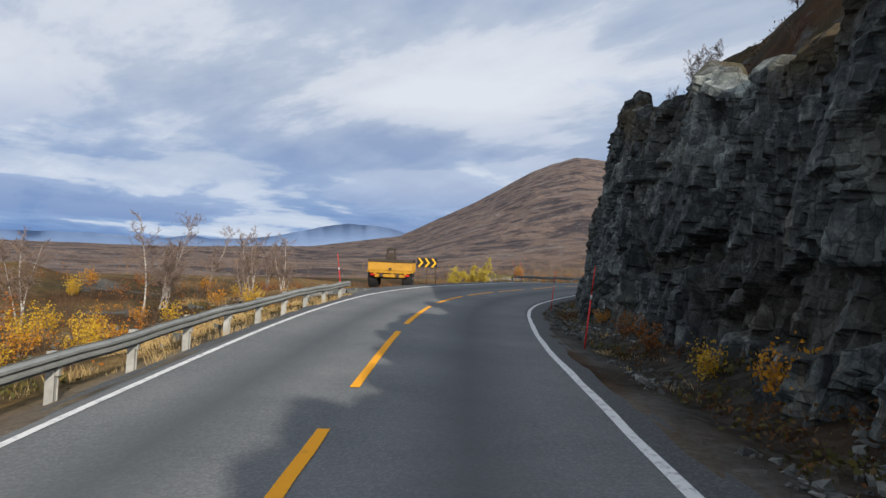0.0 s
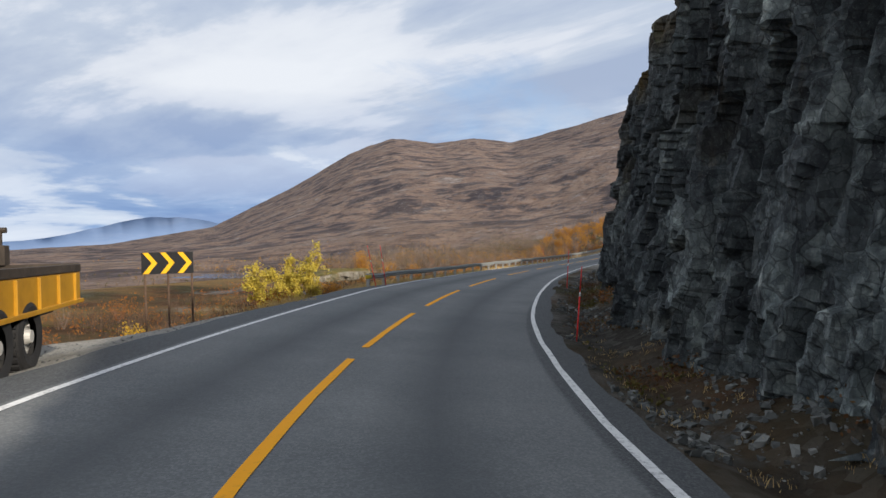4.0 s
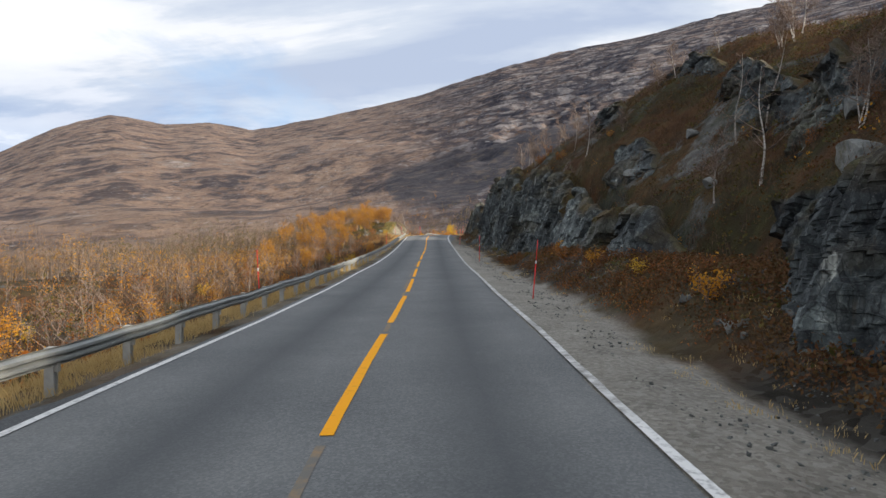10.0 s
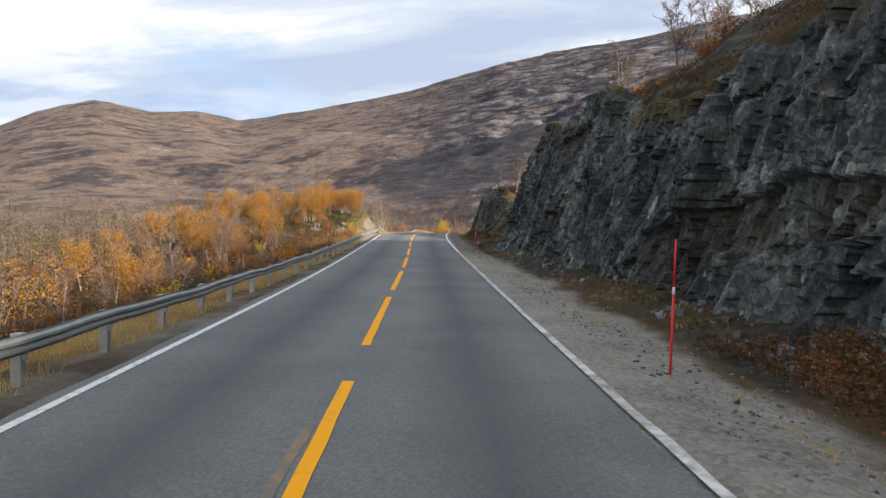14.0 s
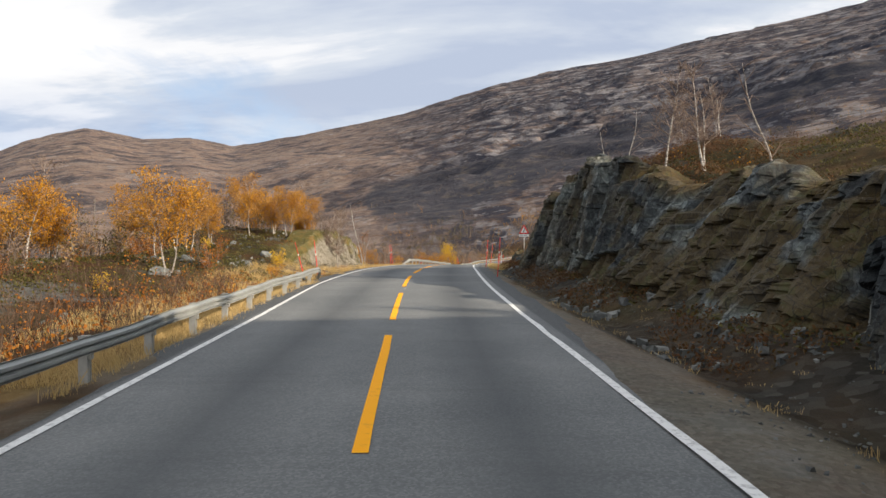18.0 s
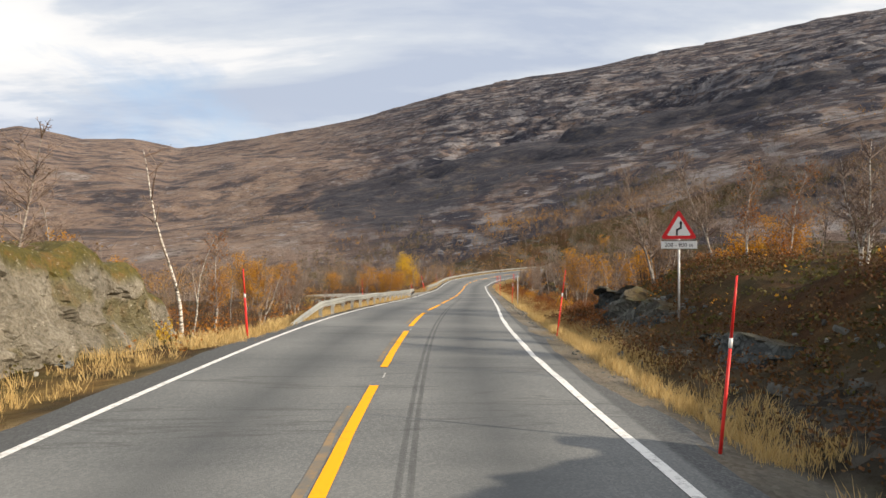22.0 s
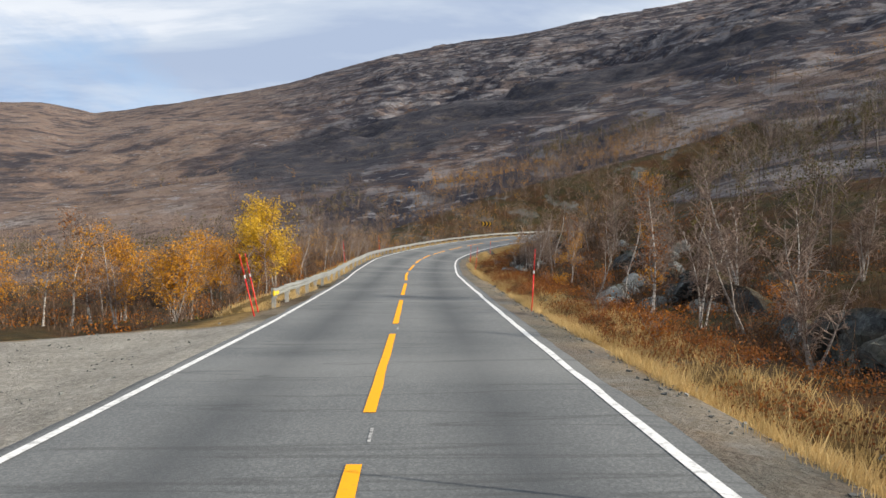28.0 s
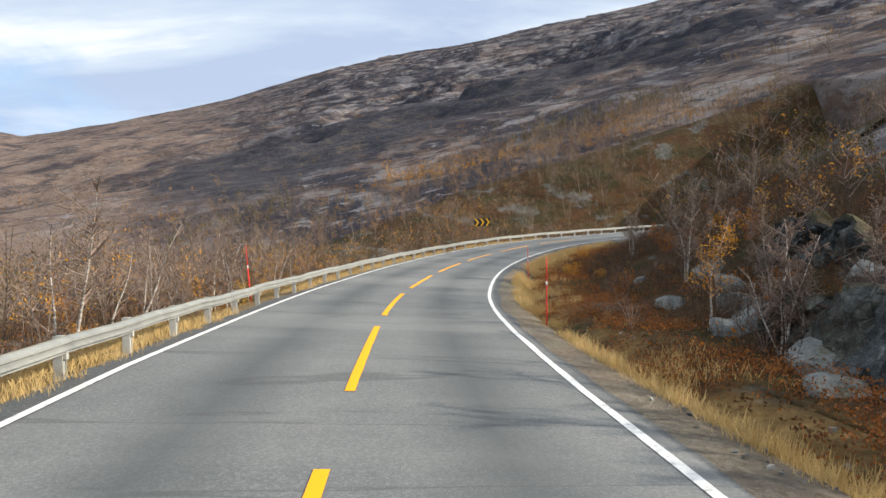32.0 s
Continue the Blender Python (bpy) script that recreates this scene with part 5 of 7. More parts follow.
sx, sy = 18.2, 36.2
sz = zat(sx, sy)
chevron_sign(Matrix.Translation((sx, sy, sz)) @ Matrix.Rotation(face_towards(sx, sy, 42, 14), 4, "Z"), 1.68, 0.75, 1.25 - sz, "black board with three yellow arrowheads on rusty posts")
x2, y2 = 2.2, 352.6
chevron_sign(Matrix.Translation((x2, y2, zat(x2, y2))) @ Matrix.Rotation(face_towards(x2, y2, -8, 290), 4, "Z"), 1.75, 0.80, max(1.3, 6.2 - 0.80 - zat(x2, y2)), "distant black and yellow arrowhead board at the far bend")


def rounded_triangle(bm, side, rad, y0, y1):
    h = side * math.sqrt(3) / 2
    cs = [(-side / 2 + rad * 1.73, rad), (side / 2 - rad * 1.73, rad), (0, h - 2 * rad)]
    ring = []
    for k, (cx, cz) in enumerate(cs):
        a0 = [210, 330, 90][k]
        for j in range(-3, 4):
            a = radians(a0 + j * 20)
            ring.append((cx + rad * math.cos(a), cz + rad * math.sin(a)))
    f = [bm.verts.new((x, y0, z)) for x, z in ring]
    b = [bm.verts.new((x, y1, z)) for x, z in ring]
    bm.faces.new(f), bm.faces.new(b[::-1])
    for i in range(len(f)):
        bm.faces.new((f[i], b[i], b[(i + 1) % len(f)], f[(i + 1) % len(f)]))
    bmesh.ops.recalc_face_normals(bm, faces=bm.faces)


def warning_sign(s, u, low):
    x, y, _ = lane(s, u)
    x, y = float(x), float(y)
    z = zat(x, y)
    ref = float(np.interp(s, RS, RZ))
    root = tagged(empty("warning_sign", Matrix.Translation((x, y, z)) @ Matrix.Rotation(face_towards(x, y, -5, 185), 4, "Z")),
                  "red-edged triangular bend warning sign over a distance plate", "road sign")
    b = ref + low - z
    bm = bmesh.new()
    rounded_triangle(bm, 0.92, 0.05, -0.012, 0.012)
    bm.transform(pose(0, 0, b))
    part("triangle", bm, SIGN_RED, root)
    bm = bmesh.new()
    rounded_triangle(bm, 0.62, 0.03, -0.018, -0.0125)
    bm.transform(pose(0, 0, b + 0.085))
    part("white_field", bm, SIGN_WHITE, root)
    bm = bmesh.new()
    for px, pz, sx_, sz_, tilt in ((-0.05, 0.17, 0.05, 0.15, 0), (0.0, 0.265, 0.16, 0.05, 25), (0.05, 0.36, 0.05, 0.12, 0)):
        box(bm, (sx_, 0.004, sz_), pose(px, -0.021, b + pz) @ pose(0, 0, 0, 0, -tilt, 0))
    v = [bm.verts.new((dx, -0.021, b + dz)) for dx, dz in ((0.0, 0.41), (0.10, 0.41), (0.05, 0.49))]
    bm.faces.new(v)
    part("bend_arrow", bm, SIGN_BLACK, root, "black double-bend arrow")
    bm = bmesh.new()
    box(bm, (0.90, 0.02, 0.22), pose(0, 0, b - 0.16), 0.008)
    part("distance_plate", bm, SIGN_WHITE, root, "white plate with distances")
    bm = bmesh.new()
    for zz in (-0.055, -0.265):
        box(bm, (0.88, 0.004, 0.012), pose(0, -0.0125, b + zz))
    part("plate_border", bm, SIGN_BLACK, root)
    cu = bpy.data.curves.new("plate_text", "FONT")
    cu.body, cu.size, cu.align_x, cu.align_y, cu.extrude = "200 - 800 m", 0.145, "CENTER", "CENTER", 0.001
    cu.materials.append(SIGN_BLACK)
    t = new("plate_text", cu)
    t.parent = root
    t.matrix_basis = pose(0, -0.0135, b - 0.165, 90, 0, 0)
    bm = bmesh.new()
    rod(bm, 0.03, 0.03, (0, 0.045, -0.4), (0, 0.045, b + 0.55), 10)
    part("sign_post", bm, GREY_POST, root, smooth=True)
    bm = bmesh.new()
    for zz in (0.12, 0.42, -0.16):
        box(bm, (0.12, 0.05, 0.03), pose(0, 0.03, b + zz), 0.004)
    part("clamp", bm, GREY_POST, root)
    return root


warning_sign(247.1, 7.3, 2.72)

# ---- parked tipper trailer ----
def tipper(m):
    """Yellow tipper trailer, rear towards -y of m, standing on z = 0."""
    root = tagged(empty("tipper_trailer", m), "yellow tipper trailer with dark top rim parked on gravel", "trailer")
    W, L_, z0, z1 = 2.75, 5.6, 0.98, 1.62

    def plate(name, size, place, mat_, label="", bev=0.015):
        bm = bmesh.new()
        box(bm, size, place, bev)
        return part(name, bm, mat_, root, label)

    plate("tailgate", (W, 0.07, 0.52), pose(0, 0, z0 + 0.36, -8), TRUCK_YELLOW)
    plate("tail_sill", (W * 0.94, 0.14, 0.16), pose(0, 0.05, z0 + 0.02), TRUCK_YELLOW)
    for k in (-1, 1):
        side = plate("side_wall", (0.07, L_, z1 - z0), pose(k * (W / 2 - 0.035), L_ / 2, (z0 + z1) / 2), TRUCK_YELLOW)
        bm = bmesh.new()
        for q in range(5):
            box(bm, (0.06, 0.10, z1 - z0 - 0.06), pose(k * (W / 2 + 0.025), 0.5 + q * 1.15, (z0 + z1) / 2), 0.01)
        box(bm, (0.09, L_, 0.08), pose(k * (W / 2 + 0.02), L_ / 2, z0 + 0.02), 0.01)
        part("side_rib", bm, TRUCK_YELLOW, side)
        plate("top_rim", (0.10, L_, 0.16), pose(k * (W / 2 - 0.03), L_ / 2, z1 + 0.08), TRUCK_DARK, "dark worn top board")
        bm = bmesh.new()
        box(bm, (0.16, 0.10, 0.34), pose(k * 0.95, -0.02, z0 + 0.02), 0.01)
        part("tail_hinge", bm, TRUCK_YELLOW, root)
        plate("tail_lamp", (0.30, 0.05, 0.12), pose(k * 1.05, -0.03, z0 - 0.17), LAMP_RED, "red tail lamp")
    plate("tail_rim", (W, 0.10, 0.17), pose(0, -0.03, z1 + 0.07), TRUCK_DARK, "dark worn top board")
    plate("headboard", (W, 0.08, 0.80), pose(0, L_ - 0.04, z0 + 0.42), TRUCK_DARK)
    plate("floor", (W - 0.1, L_, 0.10), pose(0, L_ / 2, z0), TRUCK_DARK)
    plate("load", (W - 0.25, L_ - 0.4, 0.35), pose(0, L_ / 2, z0 + 0.3), TRUCK_DARK, "dark earth left in the body", 0.12)
    plate("tail_latch", (0.18, 0.06, 0.16), pose(0, -0.05, z0 + 0.20), TRUCK_DARK)
    for k in (-1, 1):
        plate("chassis_beam", (0.16, L_ + 1.2, 0.24), pose(k * 0.5, L_ / 2 + 0.4, 0.80), TRUCK_DARK)
    plate("rear_crossbar", (1.9, 0.14, 0.20), pose(0, 0.12, z0 - 0.22), TRUCK_YELLOW)
    plate("drawbar", (0.24, 2.0, 0.22), pose(0, L_ + 1.6, 0.72), TRUCK_YELLOW)
    for ax in (0.95, 2.35):
        bm = bmesh.new()
        rod(bm, 0.08, 0.08, (-1.1, ax, 0.62), (1.1, ax, 0.62), 10)
        part("axle", bm, TRUCK_DARK, root)
        for k in (-1, 1):
            wheel = new("wheel")
            wheel.parent = root
            wheel.matrix_basis = pose(k * 1.08, ax, 0.62) @ Matrix.Scale(1.2, 4)
            bm = bmesh.new()
            prof = [(0.27, -0.24), (0.42, -0.27), (0.49, -0.24), (0.52, -0.15), (0.525, 0), (0.52, 0.15), (0.49, 0.24), (0.42, 0.27), (0.27, 0.24)]
            ring = [[bm.verts.new((x, r * math.cos(a), r * math.sin(a))) for r, x in prof] for a in np.linspace(0, 2 * math.pi, 28, endpoint=False)]
            for i in range(28):
                for j in range(8):
                    bm.faces.new((ring[i][j], ring[i][j + 1], ring[(i + 1) % 28][j + 1], ring[(i + 1) % 28][j]))
            for i in range(0, 28):
                a = 2 * math.pi * i / 28
                for q in (-1, 1):
                    box(bm, (0.20, 0.06, 0.035), pose(q * 0.12, 0, 0) @ Matrix.Rotation(a + q * 0.08, 4, "X") @ pose(0, 0, 0.527))
            bmesh.ops.recalc_face_normals(bm, faces=bm.faces)
            part("tyre", bm, TYRE, wheel)
            bm = bmesh.new()
            rod(bm, 0.28, 0.28, (k * 0.10, 0, 0), (k * 0.16, 0, 0), 24)
            rod(bm, 0.12, 0.09, (k * 0.15, 0, 0), (k * 0.26, 0, 0), 14)
            for q in range(8):
                a = q * math.pi / 4
                rod(bm, 0.018, 0.018, (k * 0.15, 0.2 * math.cos(a), 0.2 * math.sin(a)), (k * 0.19, 0.2 * math.cos(a), 0.2 * math.sin(a)), 6)
            part("rim", bm, RIM, wheel)
    plate("beacon_stand", (0.75, 0.30, 0.42), pose(-0.35, L_ - 0.02, z0 + 1.02), TRUCK_DARK, "dark frame above the headboard")
    bm = bmesh.new()
    for k in (-1, 1):
        rod(bm, 0.055, 0.055, (-0.35 + k * 0.24, L_ - 0.02, z0 + 1.2), (-0.35 + k * 0.24, L_ - 0.02, z0 + 1.55), 8)
    rod(bm, 0.06, 0.06, (-0.62, L_ - 0.02, z0 + 1.55), (0.02, L_ - 0.02, z0 + 1.55), 8)
    part("guard_bar", bm, TRUCK_DARK, root)
    return root


tx, ty = 27.5, 25.6
tipper(Matrix.Translation((tx, ty, zat(tx, ty) - 0.02)) @ Matrix.Rotation(radians(50), 4, "Z"))

# ---- trees ----
class Soup:
    """Vertices and faces gathered for one mesh."""

    def __init__(self):
        self.v, self.f, self.n = [], [], 0

    def tube(self, pts, radii, sides):
        pts = np.asarray(pts, float)
        d = np.gradient(pts, axis=0)
        d /= np.linalg.norm(d, axis=1)[:, None] + 1e-9
        ref = np.where(np.abs(d[:, 2:3]) > 0.9, [[1.0, 0, 0]], [[0, 0, 1.0]])
        a = np.cross(d, ref)
        a /= np.linalg.norm(a, axis=1)[:, None] + 1e-9
        b = np.cross(d, a)
        w = np.arange(sides) * 2 * np.pi / sides
        ring = pts[:, None] + np.asarray(radii)[:, None, None] * (np.cos(w)[None, :, None] * a[:, None] + np.sin(w)[None, :, None] * b[:, None])
        self.v.append(ring.reshape(-1, 3))
        k = len(pts)
        i = (np.arange(k - 1)[:, None] * sides + np.arange(sides)).ravel()
        j = (np.arange(k - 1)[:, None] * sides + (np.arange(sides) + 1) % sides).ravel()
        self.f.append(np.stack([i, j, j + sides, i + sides], -1) + self.n)
        self.n += k * sides

    def quads(self, mid, size, rng_, flat=0.0):
        """Small leaf quads about the given points, turned at random."""
        k = len(mid)
        a = rng_.normal(size=(k, 3))
        a[:, 2] *= 1 - flat
        a /= np.linalg.norm(a, axis=1)[:, None]
        b = np.cross(a, rng_.normal(size=(k, 3)))
        b /= np.linalg.norm(b, axis=1)[:, None]
        sz = np.asarray(size)[:, None] if np.ndim(size) else size
        self.v.append(np.stack([mid - a * sz, mid - b * sz * 0.6, mid + a * sz, mid + b * sz * 0.6], 1).reshape(-1, 3))
        self.f.append(np.arange(k * 4).reshape(k, 4) + self.n)
        self.n += k * 4

    def mesh(self, name, material, smooth=False):
        ob = link_mesh(name, np.concatenate(self.v), np.concatenate(self.f), material, smooth=smooth)
        return ob


def birch(seed, height, stems, leaf=None, leaves=0, leaf_size=0.07, leafless_top=0.0, label="", spread=0.3, dead=False):
    g = np.random.default_rng(seed)
    trunk, limbs, crown = Soup(), Soup(), Soup()
    tips = []
    for k in range(stems):
        az, tilt = g.uniform(0, 6.28), (0.05 if stems == 1 else 0.16) + g.uniform(0, spread)
        h = height * (1 if k == 0 else g.uniform(0.55, 0.95))
        t = np.linspace(0, 1, 10)
        bend = g.uniform(-0.14, 0.14, 2)
        x = np.cos(az) * tilt * t * h * 0.5 + bend[0] * h * t**2 + 0.018 * h * np.sin(t * g.uniform(4, 9) + g.uniform(0, 6))
        y = np.sin(az) * tilt * t * h * 0.5 + bend[1] * h * t**2 + 0.018 * h * np.sin(t * g.uniform(4, 9) + g.uniform(0, 6))
        pts = np.stack([x + 0.05 * np.cos(az) * (k > 0), y + 0.05 * np.sin(az) * (k > 0), t * h - 0.15], -1)
        r0 = 0.0085 * height * (1 if k == 0 else 0.75) + 0.010
        trunk.tube(pts, r0 * (1 - t * 0.86) * (1 + 0.5 * np.exp(-t * 14)), 7)
        for q in range(int((9 if dead else 27) * h / 4)):
            f = g.uniform(0.28, 0.98)
            p0 = np.array([np.interp(f, t, pts[:, c]) for c in range(3)])
            a = g.uniform(0, 6.28)
            ln = h * g.uniform(0.12, 0.30) * (1.15 - f * 0.7) * (1.3 if leaves > 1000 else 1.0)
            up = g.uniform(0.4, 1.1)
            d = np.array([np.cos(a), np.sin(a), up])
            d /= np.linalg.norm(d)
            s_ = np.linspace(0, 1, 5)[:, None]
            br = p0 + d * ln * s_ + np.array([0, 0, 0.12 * ln]) * s_**2 + g.normal(size=(5, 3)) * 0.035 * ln * s_
            limbs.tube(br, np.linspace(0.009 + 0.0022 * height, 0.007, 5), 4)
            for w in range(3 if dead else 6):
                i = g.uniform(0.25, 1.0)
                b0 = np.array([np.interp(i, s_[:, 0], br[:, c]) for c in range(3)])
                e = d * 0.7 + g.normal(size=3) * 0.6
                e /= np.linalg.norm(e)
                tl = ln * g.uniform(0.25, 0.55)
                tw = b0 + e * tl * np.linspace(0, 1, 3)[:, None] + g.normal(size=(3, 3)) * 0.05 * tl
                limbs.tube(tw, [0.0085, 0.0075, 0.0055], 3)
                tips.append(tw)
                for _ in range(1 if dead else 3):
                    c0 = tw[1] + (tw[2] - tw[1]) * g.uniform(-0.5, 1)
                    e2 = e + g.normal(size=3) * 0.7
                    e2 /= np.linalg.norm(e2)
                    limbs.tube(np.stack([c0, c0 + e2 * tl * 0.6]), [0.0065, 0.0045], 3)
    root = empty("birch_tree", Matrix.Identity(4))
    for soup, nm, mt in ((trunk, "trunk", BARK), (limbs, "branching", TWIG)):
        ob = soup.mesh(nm, mt, smooth=True)
        ob.parent = root
        if nm == "branching":
            ob["kind"] = "stuff"
    if leaf and leaves:
        tp = np.concatenate(tips)
        tp = tp[tp[:, 2] < height * (1 - leafless_top)]
        # leaves sit in clumps: some twigs hold many, others few
        wgt = g.uniform(0, 1, len(tp)) ** 3.2
        pick = g.choice(len(tp), leaves, p=wgt / wgt.sum())
        mid = tp[pick] + g.normal(size=(leaves, 3)) * (0.20 if leaves > 1000 else 0.13)
        crown.quads(mid, leaf_size * g.uniform(0.55, 1.2, leaves), g)
        ob = crown.mesh("crown", leaf)
        ob.parent = root
        ob["kind"] = "stuff"
    return tagged(root, label, "tree")


def shrub(seed, height, leaf, leaves, label, size=0.055):
    g = np.random.default_rng(seed)
    limbs, crown = Soup(), Soup()
    tips = []
    for k in range(13):
        a, tilt = g.uniform(0, 6.28), g.uniform(0.1, 0.75)
        h = height * g.uniform(0.6, 1.0)
        t = np.linspace(0, 1, 6)[:, None]
        p = np.array([np.cos(a) * tilt, np.sin(a) * tilt, 1.0]) * h * t + g.normal(size=(6, 3)) * 0.03 * h * t
        p[:, 2] -= 0.1
        limbs.tube(p, np.linspace(0.014, 0.004, 6), 4)
        for w in range(7):
            i = g.uniform(0.3, 1)
            b0 = np.array([np.interp(i, t[:, 0], p[:, c]) for c in range(3)])
            e = np.array([np.cos(a), np.sin(a), 1.2]) + g.normal(size=3) * 0.8
            e /= np.linalg.norm(e)
            tw = b0 + e * h * 0.22 * np.linspace(0, 1, 3)[:, None]
            limbs.tube(tw, [0.005, 0.004, 0.003], 3)
            tips.append(tw)
    root = empty("shrub", Matrix.Identity(4))
    ob = limbs.mesh("stem_bush", TWIG, smooth=True)
    ob.parent = root
    ob["kind"] = "stuff"
    tp = np.concatenate(tips)
    if leaves:
        wgt = g.uniform(0, 1, len(tp)) ** 1.5
        mid = tp[g.choice(len(tp), leaves, p=wgt / wgt.sum())] + g.normal(size=(leaves, 3)) * 0.10
        crown.quads(mid, size * g.uniform(0.6, 1.2, leaves), g)
        ob = crown.mesh("foliage", leaf)
        ob.parent = root
        ob["kind"] = "stuff"
    return tagged(root, label, "shrub")


bare = [birch(11, 4.6, 1, label="bare white-stemmed birch tree on the heath"), birch(12, 4.2, 3, label="bare birch with several leaning white stems"),
        birch(13, 5.0, 2, label="bare forked birch tree with fine brown twigs"), birch(14, 3.6, 4, label="low bare birch clump with crooked stems", spread=0.5)]
snag = [birch(15, 4.0, 2, label="dead birch snag with stripped white limbs", dead=True, spread=0.5), birch(16, 4.8, 1, label="tall dead birch stem with few limbs", dead=True)]
sparse = [birch(17, 4.6, 2, RUST_LEAF, 800, 0.045, 0.0, "thin birch with a few rust-coloured leaves"), birch(18, 4.0, 1, GOLD_LEAF, 700, 0.046, 0.1, "young birch with sparse orange leaves")]
gold = [birch(19, 5.0, 2, GOLD_LEAF, 4600, 0.056, 0.0, "birch tree in full golden orange leaf"), birch(20, 4.4, 3, GOLD_LEAF, 4000, 0.056, 0.1, "golden birch with several stems"),
        birch(21, 5.4, 1, GOLD_LEAF, 3200, 0.058, 0.2, "tall birch with thinning orange crown")]
yellow = [birch(22, 5.0, 2, YELLOW_LEAF, 8200, 0.062, 0.0, "birch tree in bright yellow leaf")]
willow = shrub(23, 3.6, WILLOW_LEAF, 13000, "rounded willow bush in pale yellow leaf", 0.065)
shrubs = [shrub(24, 1.3, GOLD_LEAF, 520, "low dwarf birch shrub with orange leaves"), shrub(25, 1.1, YELLOW_LEAF, 480, "small yellow-leaved willow shrub"),
          shrub(26, 1.5, RUST_LEAF, 420, "rust-red dwarf birch shrub"), shrub(27, 1.7, None, 0, "bare grey willow shrub")]

spots = {}


def scatter(kinds, count, s_range, u_range, scale, seed, keep=lambda s, u: True):
    """Note places for the kinds of plant in a stretch of the plan."""
    g = np.random.default_rng(seed)
    done = 0
    while done < count:
        s, u = g.uniform(*s_range), g.uniform(*u_range)
        if not keep(s, u):
            done += 0.2
            continue
        k = kinds[g.integers(len(kinds))]
        spots.setdefault(k.name, (k, []))[1].append((s, u, g.uniform(*scale), g.uniform(0, 360), g.uniform(-5, 5)))
        done += 1


def place(kind, s, u, k=1.0, turn=0.0, lean=0.0):
    spots.setdefault(kind.name, (kind, []))[1].append((s, u, k, turn, lean))


def place_xy(kind, x, y, k=1.0, turn=0.0):
    s, u = locate([x], [y])
    place(kind, float(s[0]), float(u[0]), k, turn)


# left of the road
for x, y, j, k, turn in ((-12.9, 190.4, 0, 0.78, 10), (-14.5, 191.6, 1, 0.85, 60), (-15.4, 189.6, 2, 0.8, 200), (-13.7, 193.0, 2, 0.8, 120), (-14.2, 197.6, 0, 0.8, 30), (-15.3, 198.3, 1, 0.85, 90), (-17.0, 192.0, 0, 0.9, 250)):
    place_xy(gold[j], x - 2.6, y - 0.4, k * 0.92, turn)
for x, y, j, k, turn in ((28.9, 10.8, 0, 1.05, 0), (27.0, 12.5, 3, 1.0, 80), (12.7, 23.2, 1, 1.25, 40), (14.5, 25.0, 3, 1.4, 10), (11.0, 20.5, 2, 1.05, 120), (16.5, 21.0, 3, 1.3, 200), (9.5, 26.0, 1, 1.1, 260), (30.5, 6.0, 1, 0.9, 60)):
    place_xy(bare[j], x, y, k, turn)
place(gold[1], 243.5, -11.0, 0.72, 75), place_xy(bare[1], -13.3, 191.4, 1.05, 20), place_xy(bare[0], -14.7, 198.8, 0.95, 80), place_xy(bare[2], -12.6, 192.2, 0.95, 150)
scatter(bare + snag[:1], 18, (22, 62), (-30, -11), (0.7, 1.1), 1)
scatter(bare, 22, (50, 90), (-34, -14), (0.7, 1.05), 31)
scatter(gold + sparse, 26, (182, 222), (-28, -11), (0.6, 0.85), 32)
scatter(bare, 16, (176, 222), (-26, -9.5), (0.8, 1.1), 33)
scatter(gold, 10, (226, 251), (-21, -11.5), (0.65, 0.85), 34)
scatter(sparse, 26, (100, 185), (-24, -8.5), (0.6, 0.9), 35)
scatter(shrubs, 26, (24, 62), (-22, -6.5), (0.6, 1.1), 2)
place_xy(willow, 7.4, 50.8, 1.2), place_xy(willow, 8.6, 51.6, 0.95, 120)
scatter(shrubs, 18, (60, 96), (-26, -12), (0.6, 1.1), 3)
scatter(shrubs, 18, (80, 97), (-14, -5.6), (0.4, 0.85), 39)
scatter(bare, 20, (98, 205), (-22, -9), (0.55, 0.9), 4)
scatter(sparse, 24, (98, 212), (-24, -8), (0.6, 0.95), 5)
scatter(gold, 10, (112, 215), (-30, -10), (0.55, 0.85), 6)
scatter(shrubs, 60, (96, 215), (-20, -6.2), (0.7, 1.25), 7)
scatter(gold, 24, (216, 262), (-28, -9.5), (0.6, 0.88), 8, lambda s, u: u < -12.5 or s < 224)
scatter(bare, 10, (216, 252), (-28, -12), (0.8, 1.1), 9)
scatter(shrubs, 26, (212, 250), (-18, -7.0), (0.5, 0.95), 10)
place(snag[1], 251.5, -8.0, 1.4, 20), place(snag[0], 253.5, -8.6, 1.0, 70), place(snag[0], 258.5, -7.6, 0.7, 160)
scatter(bare + snag, 24, (253, 288), (-22, -7), (0.65, 1.05), 11)
scatter(sparse, 14, (254, 300), (-26, -8), (0.7, 1.0), 12, lambda s, u: s < 288 or u < -17)
scatter(gold, 9, (262, 304), (-32, -13), (0.75, 1.0), 13, lambda s, u: s < 288 or u < -18)
place(yellow[0], 325.7, -8.2, 1.2), place(yellow[0], 323.6, -8.9, 0.95, 130), place(gold[1], 327.2, -7.6, 0.7, 40), place(gold[0], 320.0, -10.0, 0.85), place(gold[1], 316.0, -13.0, 0.9), place(gold[2], 313.0, -17.0, 0.8)
scatter(bare, 18, (306, 372), (-18, -6.5), (0.6, 0.95), 14)
scatter(snag, 12, (328, 368), (-13, -6.2), (0.6, 0.95), 15)
